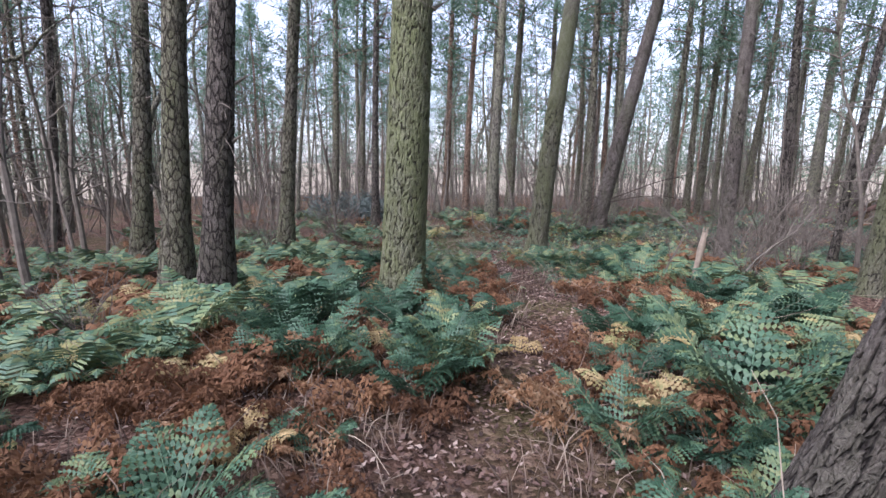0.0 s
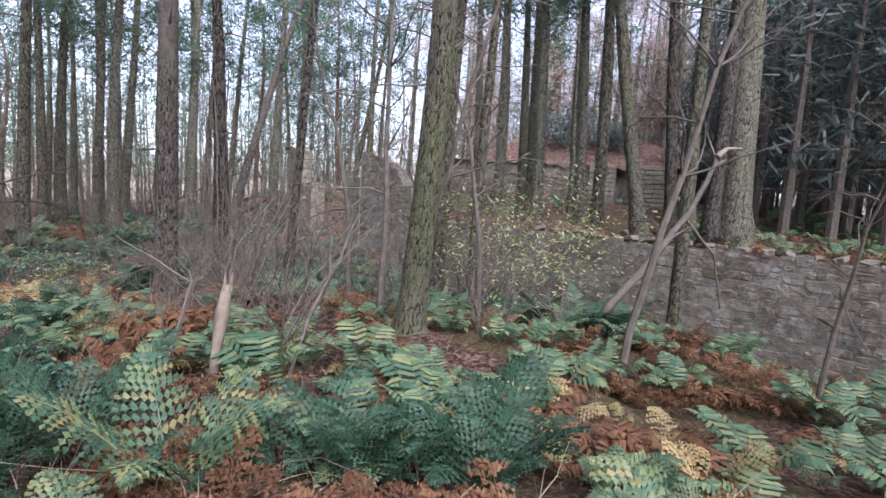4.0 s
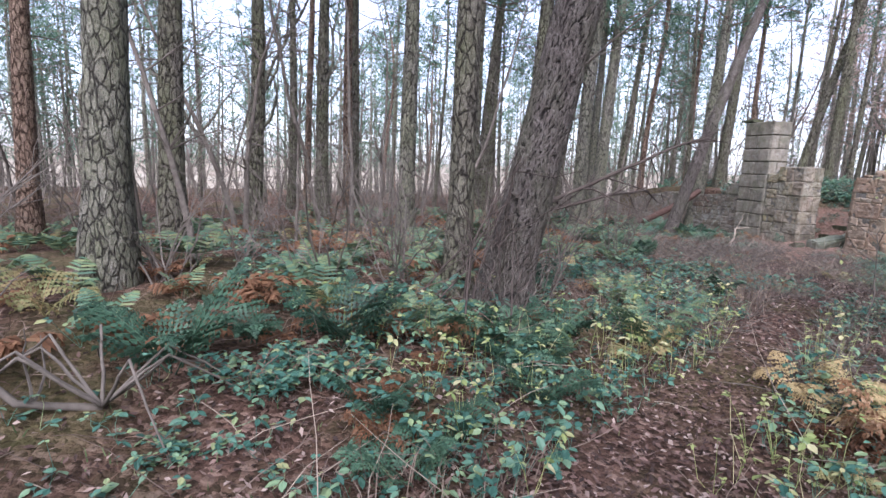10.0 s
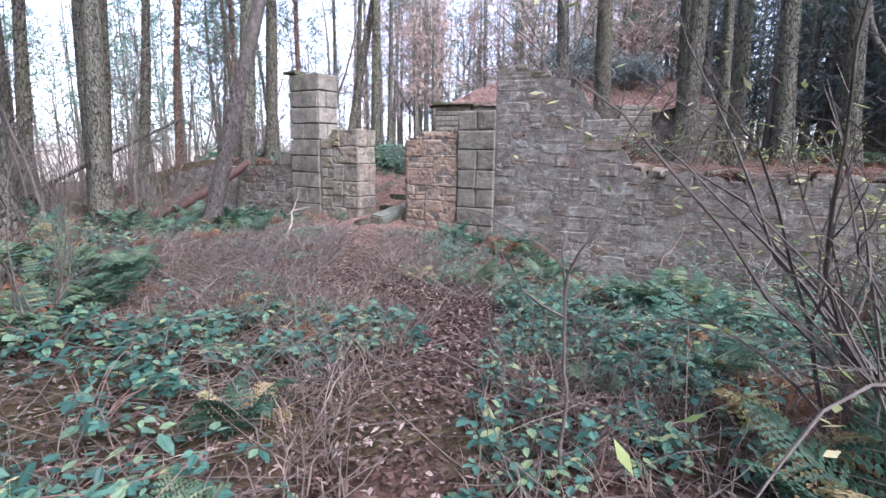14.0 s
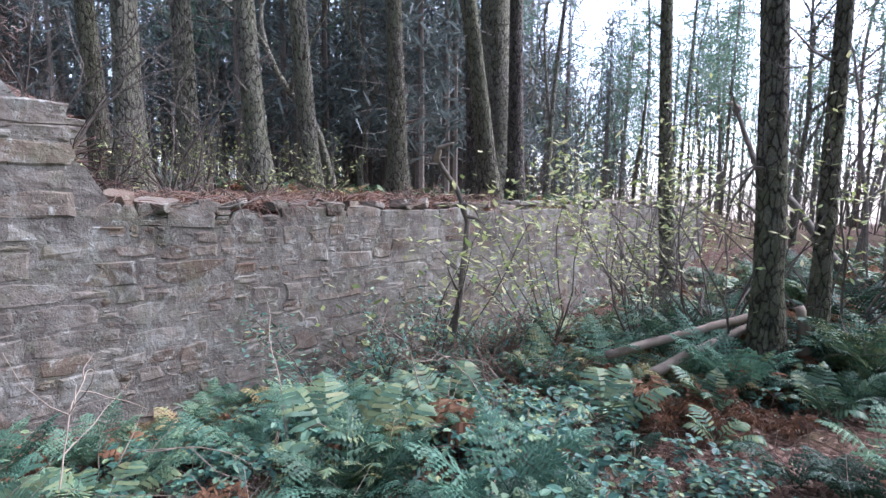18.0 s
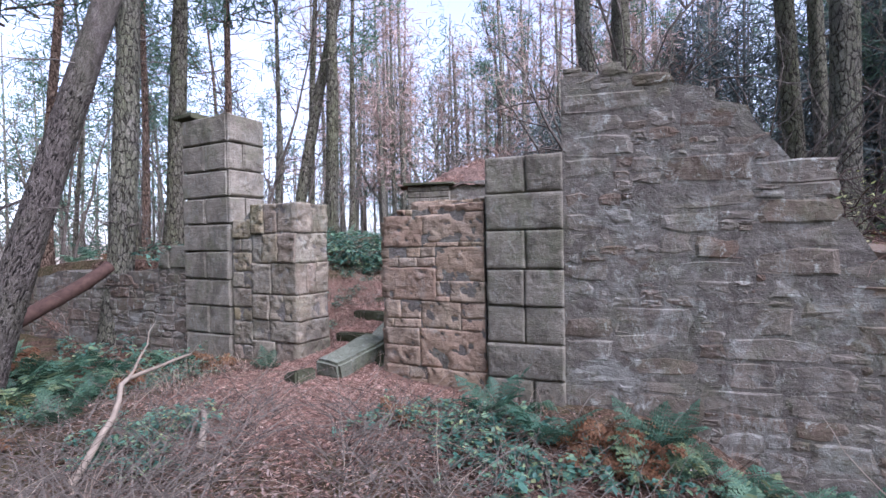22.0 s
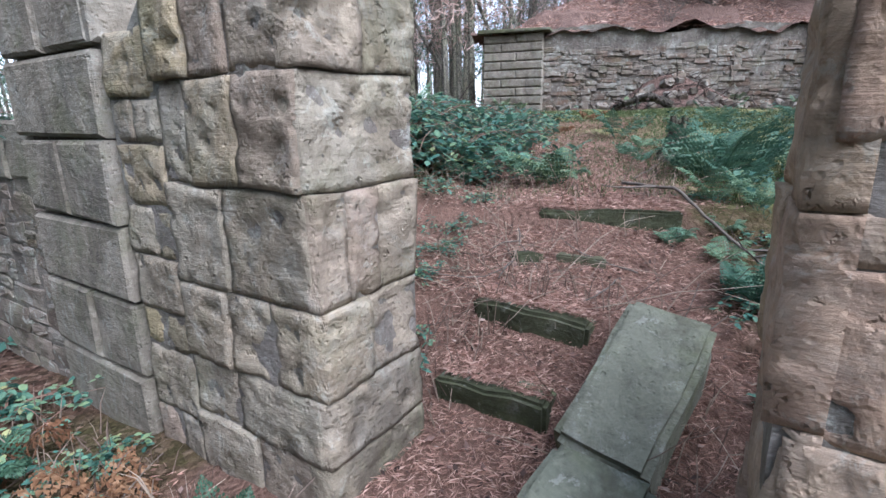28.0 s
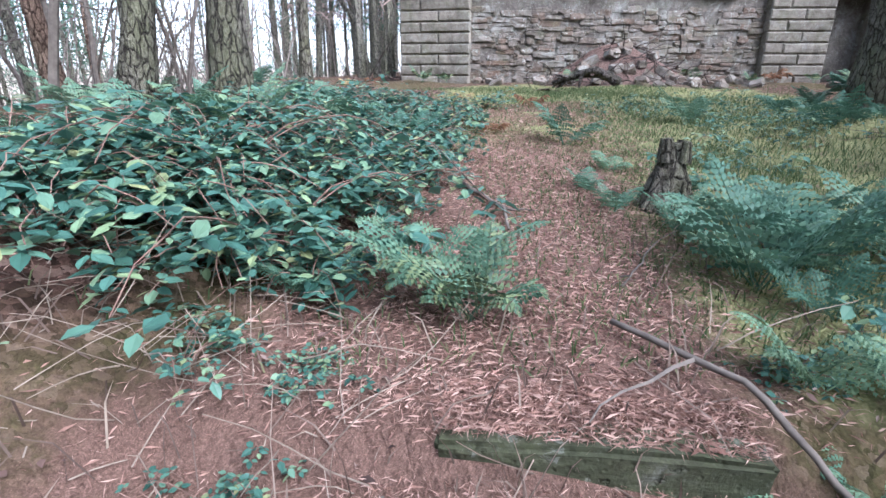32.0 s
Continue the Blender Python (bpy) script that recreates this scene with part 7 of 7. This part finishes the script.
def evergreen(x, y, z, r, h, n, label):
    t = thing("evergreen_bush", x, y, z, label, "bush")
    c = rng.normal(0, 1, (n, 3))
    c /= np.linalg.norm(c, axis=1)[:, None]
    c = c * (rng.random((n, 1)) ** 0.4) * (r, r, h / 2) * (1 + 0.3 * np.sin(5 * c[:, :1])) + (0, 0, h / 2)
    s = Soup()
    s.add_np(*blades(c, 8, 0.12, 0.28, 0.06, 0.1))
    tagged(part("foliage", s, NEEDLE_DARK, t), kind="stuff")
    st = Soup()
    for _ in range(6):
        tube(st, wander((0, 0, -0.4), (rng.normal(0, 0.5), rng.normal(0, 0.5), 1), h * 0.8, 5, 0.15), np.linspace(0.06, 0.015, 6), 5, cap=False)
    tagged(part("stem", st, TWIG, t), kind="stuff")


evergreen(36.0, 12.6, 4.5, 2.3, 2.4, 320, "dark evergreen bush growing on the mound")
evergreen(35.6, 9.6, 4.2, 1.6, 1.8, 200, "dark evergreen bush growing on the mound")
evergreen(-2.8, 20.9, gz(-2.8, 20.9), 1.5, 1.2, 200, "dark low evergreen bush at the wood's edge")
evergreen(-5.0, 22.5, gz(-5.0, 22.5), 1.6, 1.3, 200, "dark low evergreen bush at the wood's edge")
# bare sapling growing behind the wall's high end
sap = thing("bare_sapling", 19.2, 14.6, gz(19.2, 14.6), "bare spreading sapling behind the wall", "tree")
sp = Soup()
for _ in range(9):
    a = rng.uniform(0, 6.28)
    line = wander((0, 0, 0), (0.3 * np.cos(a), 0.3 * np.sin(a), 1), rng.uniform(3.2, 5.2), 9, 0.14)
    tube(sp, line, np.linspace(0.05, 0.006, 10), 6, cap=False)
    for _ in range(10):
        i = int(rng.integers(3, 9))
        tube(sp, wander(line[i], line[i] - line[i - 1] + rng.normal(0, 0.4, 3), rng.uniform(0.5, 1.6), 5, 0.2), np.linspace(0.014, 0.003, 6), 4, cap=False)
tagged(part("branchwork", sp, TWIG, sap), kind="stuff")
# dead needle carpet and stems on the wall's top
n = 9000
y = rng.uniform(6, 13.0, n)
x = wall_x(y) + rng.uniform(0.05, 1.1, n)
top = Soup()
v, f = flakes(x, y, 0.09, 0.25, 0.02, 0.045)
v[:, 2] += 0.06 * rng.random(len(v))
top.add_np(v, f)
tagged(new("wall_top_litter", top.mesh("wall_top_litter", RED_NEEDLES)), "red dead bracken and needles on the wall's top", "litter", kind="stuff")
x, y = rng.uniform(33.4, 38, 9000), rng.uniform(5, 20, 9000)
mz_ = 3.12 + 1.7 * smooth(33.3, 37.5, x) * smooth(3.5, 8, y) * smooth(21.5, 16.5, y)
v, f = flakes(x, y, 0.12, 0.3, 0.0, 0.06)
v[:, 2] += np.repeat(mz_ - ground_z(x, y) + 0.02, 4)
lit = Soup()
lit.add_np(v, f)
tagged(new("mound_litter", lit.mesh("mound_litter", RED_NEEDLES)), "red-brown dead needles strewn over the mound", "litter", kind="stuff")
# dead stems lying about, thickest on the slope before the doorway
def stems(name, x, y, mat, label, lo=0.25, hi=0.9, r=0.004, rise=0.7):
    s = Soup()
    ok = (gaps(x, y) > 0.3) & (np.abs(x - wall_x(y) - 0.25) > 0.5)
    z = ground_z(x, y)
    for a, b, c in zip(x[ok], y[ok], z[ok]):
        t = rng.uniform(0, 6.28)
        tube(s, wander((a, b, c + 0.01), (np.cos(t), np.sin(t), rng.uniform(0.0, rise)), rng.uniform(lo, hi), 4, 0.14, -0.05), np.linspace(r, 0.0015, 5), 3, cap=False)
    tagged(new(name, s.mesh(name, mat)), label, "stems", kind="stuff")


stems("dead_stems", *spread(2600, 2.6), DRY_GRASS, "thin dead straw-coloured stems lying about")
k = 4200
x = np.r_[rng.uniform(5, 16, k), rng.normal(13.5, 1.5, k // 2)]
y = np.r_[np.interp(x[:k], [5, 10, 16], [15, 16, 18]) + rng.normal(0, 1.5, k), rng.normal(18.5, 1.6, k // 2)]
stems("dead_bracken_stems", x, y, TWIG, "tangle of brown dead bracken stems", 0.2, 0.75, 0.0045, 0.9)
stems("pale_stems", *spread(700, 2.2), TWIG_PALE, "thin pale dead stems among the plants", 0.3, 1.1, 0.004, 1.0)


# dead bracken matted over the wall's top
mat_ = Soup()
for y in rng.uniform(7.0, 12.9, 620):
    p = np.array([float(wall_x(y)) + rng.uniform(-0.08, 0.7), y, 0.3 + rng.uniform(0.0, 0.16)])
    a = rng.uniform(0, 6.28)
    tube(mat_, wander(p, (np.cos(a) - 0.35, np.sin(a), rng.uniform(-0.1, 0.5)), rng.uniform(0.25, 0.75), 5, 0.2, -0.12), np.linspace(0.006, 0.002, 6), 3, cap=False)
tagged(new("bracken_mat", mat_.mesh("bracken_mat", TWIG_RED)), "mat of reddish dead bracken stems on the wall's top", "stems", kind="stuff")
for i in range(34):
    x, y = rng.uniform(12.2, 17.2), rng.uniform(20.8, 25.2)
    if i % 3 == 0:
        bramble(x, y, rng.uniform(0.6, 1.0))
    else:
        fern("green" if i % 3 == 1 else "bright", x, y, rng.uniform(0.7, 1.0))


# small leafy plants on the ground
def sprouts(name, x, y, mat, label, s0=0.03, s1=0.08, tall=0.22):
    s = Soup()
    ok = (gaps(x, y) > 0.32) & (np.abs(x - wall_x(y) - 0.25) > 0.45)
    z = ground_z(x, y)
    for a, b, c in zip(x[ok], y[ok], z[ok]):
        for _ in range(3):
            p = np.array([a, b, c + rng.uniform(0.02, tall)]) + rng.normal(0, 0.06, 3) * (1, 1, 0)
            bramble_leaf(s, p, rng.uniform(0, 6.28), rng.uniform(s0, s1))
            q = np.array([a, b, c - 0.01])
            tube(s, [q, (p + q) / 2 + rng.normal(0, 0.02, 3), p], (0.002, 0.002, 0.001), 3, cap=False)
    tagged(new(name, s.mesh(name, mat)), label, "plants", kind="stuff")


x, y = spread(4200, 1.9, 90, 290)
ok = (patch(x, y, 0.9, 3.3) > 0.44) & ((x < 7.5) | (y < 15.2))
sprouts("bramble_shoots", x[ok], y[ok], BRAMBLE_LEAF, "small green bramble shoots on the forest floor")
x, y = spread(1700, 1.5, 90, 240)
ok = (patch(x, y, 0.9, 5.3) > 0.46) & (x > 2.5) & (x < 7.0)
sprouts("pale_shoots", x[ok], y[ok], PALE_LEAF, "small yellow-green leafy shoots on the forest floor", 0.025, 0.065, 0.45)
x, y = rng.uniform(18.2, 28, 1500), rng.uniform(13.5, 21, 1500)
ok = (patch(x, y, 0.8, 8.3) > 0.5) & (np.abs(y - 18.25 + 0.13 * (x - 18)) > 0.7)
sprouts("terrace_shoots", x[ok], y[ok], BRAMBLE_LEAF, "small green bramble shoots on the terrace")

# red brush heaped behind the wall's broken end, scrub along its top
heap = thing("brush_heap", 17.1, 13.2, 0.5, "heap of dark red dead bramble canes behind the wall", "brush")
hs = Soup()
for _ in range(170):
    a = rng.uniform(0, 6.28)
    p = rng.normal(0, 0.4, 3) * (0.7, 1.2, 0.5) + (0, 0, 0.15)
    tube(hs, wander(p, (np.cos(a), np.sin(a), rng.uniform(-0.2, 1.0)), rng.uniform(0.5, 1.3), 5, 0.25, -0.08), np.linspace(0.008, 0.002, 6), 3, cap=False)
tagged(part("cane_growth", hs, LOG_RED, heap), kind="stuff")
for x, y, h in ((17.7, 12.1, 1.2), (17.5, 11.2, 1.3), (17.0, 10.2, 1.1), (16.8, 9.2, 1.3), (17.9, 10.5, 1.5)):
    leafy_bush(x, y, h, 230, PALE_LEAF, "low scrub with yellow-green leaves behind the wall", 0.035)

# slender bare saplings among the pines
SAPLINGS = []
for _ in range(5):
    sp, stem = Soup(), Soup()
    hh = rng.uniform(4.5, 8.0)
    line = wander((0, 0, -0.1), (rng.normal(0, 0.12), rng.normal(0, 0.12), 1), hh, 12, 0.09, 0.02)
    tube(stem, line, np.linspace(0.05, 0.006, 13), 7, 0.03, False)
    for _ in range(22):
        i = int(rng.integers(3, 12))
        a = rng.uniform(0, 6.28)
        tw = wander(line[i], (np.cos(a), np.sin(a), rng.uniform(0.2, 1.0)), hh * rng.uniform(0.1, 0.28), 5, 0.2)
        tube(sp, tw, np.linspace(0.014, 0.003, 6), 4, cap=False)
        tube(sp, wander(tw[3], tw[4] - tw[3] + rng.normal(0, 0.1, 3), hh * 0.08, 3, 0.25), np.linspace(0.005, 0.002, 4), 3, cap=False)
    SAPLINGS.append((stem.mesh("trunk", TWIG), sp.mesh("branchwork", TWIG)))
n = 0
while n < 130:
    a, q = rng.uniform(0, 6.28), rng.uniform(4.0, 26)
    c = FINE[int(rng.integers(len(FINE)))]
    x, y = c[0] + q * np.cos(a), c[1] + q * np.sin(a)
    if path_gap(x, y) < 5.5 or (x > 8.5 and y < 15.5) or (x > wall_x(y) - 1.5 and x < 35 and 5 < y < 22) or y < -8:
        continue
    t = thing("bare_sapling", x, y, gz(x, y), "slender bare sapling among the pines", "tree", "bare saplings")
    m = pose(0, 0, 0, 0, 0, rng.uniform(0, 360)) @ Matrix.Scale(rng.uniform(0.7, 1.2), 4)
    part("trunk", SAPLINGS[n % 5][0], None, t).matrix_basis = m
    tagged(part("branchwork", SAPLINGS[n % 5][1], None, t), kind="stuff").matrix_basis = m
    n += 1
for x, y, s in ((6.8, 16.9, 1.0), (7.8, 17.2, 1.0), (6.4, 17.5, 1.1), (9.4, 17.4, 0.9), (8.2, 14.3, 0.7), (9.2, 14.0, 0.8), (10.4, 13.9, 0.8), (11.3, 13.4, 0.9), (12.2, 12.3, 1.0), (12.9, 11.6, 1.0), (11.5, 12.4, 0.9), (13.5, 12.2, 0.9)):
    bramble(x, y, s)

# low growth along the path's edges
for i in range(120):
    k = int(rng.integers(100, 270))
    a, q = rng.uniform(0, 6.28), rng.uniform(0.75, 2.6)
    x, y = FINE[k, 0] + q * np.cos(a), FINE[k, 1] + q * np.sin(a)
    if gaps([x], [y])[0] < 0.65 or x > wall_x(y) - 0.5 or x > 15:
        continue
    w = rng.random()
    if w < 0.6:
        bramble(x, y, rng.uniform(0.4, 0.75))
    else:
        fern("yellow" if w > 0.86 else ("rust" if w > 0.74 else "green"), x, y, rng.uniform(0.45, 0.75))

# scrub on the mound
for i in range(16):
    x, y = rng.uniform(34.2, 38), rng.uniform(6, 19)
    t = thing("bare_shrub", x, y, 3.1 + 1.7 * float(smooth(33.3, 37.5, x) * smooth(3.5, 8, y) * smooth(21.5, 16.5, y)) - 0.1, "leafless twiggy shrub on the mound", "shrub", "bare shrubs")
    tagged(part("stem", SHRUBS[i % 5], None, t), kind="stuff").matrix_basis = Matrix.Scale(rng.uniform(0.7, 1.2), 4)
fern("green", 20.75, 18.1, 0.9)
fern("bright", 21.1, 18.3, 0.8)
hand_ferns("bright", ((20.3, 16.9), (20.2, 16.6), (20.9, 16.5), (21.4, 16.2), (21.3, 16.7), (23.4, 16.9)), 0.5)

# growth placed by the places it shows in
for x, y, s in ((15.5, 19.35, 0.6), (15.3, 19.0, 0.55), (15.1, 19.3, 0.55), (14.8, 19.2, 0.6), (15.4, 16.9, 0.65), (15.1, 16.4, 0.75), (15.4, 17.4, 0.5), (15.6, 16.6, 0.6), (14.7, 15.9, 0.7), (14.2, 25.0, 0.9), (15.0, 25.2, 0.8),
                (12.4, 12.3, 0.9), (12.0, 12.0, 0.9), (12.9, 12.7, 0.8), (12.2, 11.5, 0.9), (13.3, 11.9, 0.9), (11.6, 11.5, 0.8), (13.9, 13.4, 0.8), (12.7, 13.3, 0.7), (11.7, 13.0, 0.7), (14.4, 12.0, 0.9),
                (20.9, 19.3, 1.0), (21.0, 18.9, 0.9), (20.6, 19.9, 1.1), (21.6, 19.2, 1.0), (22.2, 19.0, 1.0), (21.3, 20.0, 1.1), (22.0, 19.9, 1.1),
                (2.3, 16.2, 0.8), (3.0, 15.6, 0.7), (2.8, 16.6, 0.8), (3.6, 15.9, 0.7), (5.0, 15.8, 0.6), (6.6, 15.9, 0.6)):
    bramble(x, y, s)
hand_ferns("bright", ((19.77, 17.3), (19.3, 16.93), (19.6, 17.0), (19.5, 16.6), (19.1, 17.0), (20.0, 16.9), (19.0, 16.8)), 0.42)
hand_ferns("rust", ((10.5, 11.3), (10.9, 11.0), (10.2, 11.0), (12.6, 8.4), (12.0, 9.0), (9.0, 7.5), (9.5, 7.9), (8.6, 7.2), (8.4, 8.8), (9.3, 8.6), (11.4, 10.2), (4.8, 13.8), (4.5, 14.0), (5.1, 13.6), (5.9, 13.4), (6.6, 13.9)), 0.85)
hand_ferns("yellow", ((15.3, 9.5), (15.1, 9.8), (12.2, 9.3), (2.83, 17.6), (5.26, 14.5), (4.9, 15.5), (4.9, 14.2), (11.8, 10.4)), 0.75)
for x, y, s in ((17.9, 20.4, 0.5), (17.5, 20.6, 0.6), (17.3, 20.9, 0.6), (17.8, 20.9, 0.7), (18.2, 21.4, 0.8), (17.0, 20.5, 0.5), (17.7, 21.5, 0.8), (17.2, 20.2, 0.45)):
    bramble(x, y, s)
for i in range(46):
    y = rng.uniform(5.5, 13.0)
    fern("rust", float(wall_x(y)) + rng.uniform(0.42, 0.8), y, rng.uniform(0.5, 0.8))
hand_ferns("rust", [(rng.uniform(6.5, 12.5), rng.uniform(3.5, 9.0)) for _ in range(34)], 0.8)
hand_ferns("yellow", [(rng.uniform(7.5, 13.5), rng.uniform(5.0, 10.5)) for _ in range(12)], 0.7)
hand_ferns("green", ((9.67, 10.1), (9.08, 11.84), (9.7, 12.04), (10.06, 11.87), (9.34, 12.43)), 0.7)
for x, y in ((9.35, 11.19), (8.36, 10.43), (8.6, 9.15), (8.96, 12.48), (9.17, 9.84)):
    bramble(x, y, 0.6)
hand_ferns("green", [(rng.uniform(10.5, 14.5), rng.uniform(9.5, 13.5)) for _ in range(16)], 0.6)
x, y = rng.uniform(9.5, 15, 2800), rng.uniform(17.6, 22.5, 2800)
stems("dead_bracken_stems", x, y, TWIG, "tangle of grey-brown dead bracken stems", 0.2, 0.7, 0.0045, 0.9)
x, y = rng.uniform(18.9, 21.2, 170), rng.uniform(18.4, 20.0, 170)
stems("dead_cane_tangle", x, y, TWIG_PALE, "thin bleached dead canes on the bank", 0.2, 0.6, 0.0028, 0.8)
for x, y, dx, dy in ((12.6, 12.0, 0.9, -0.5), (13.4, 11.6, -1.0, 0.3), (12.0, 11.2, 0.8, 0.5), (14.2, 12.0, -0.9, -0.4), (11.6, 12.4, 1.0, -0.3), (13.0, 13.2, 0.9, -0.5), (14.4, 14.0, -1.1, -0.5), (13.6, 14.4, 1.0, -0.6)):
    z = gz(x, y)
    branch("dead_cane", ((x, y, z), (x + 0.5 * dx, y + 0.5 * dy, z + 0.55), (x + dx, y + dy, z + 0.62), (x + 1.5 * dx, y + 1.5 * dy, z + 0.4)), 0.006, 0.003, TWIG_PALE, "thin bleached dead cane arching over the brambles", 5, twigs_n=6)

for name, soup, mat in (("bramble_canes", THICK[0], TWIG_RED), ("bramble_leaves", THICK[1], BRAMBLE_LEAF)):
    if soup.k:
        tagged(new("bramble_thicket", soup.mesh(name, mat)), "dense low green bramble thicket", "bushes", kind="stuff")
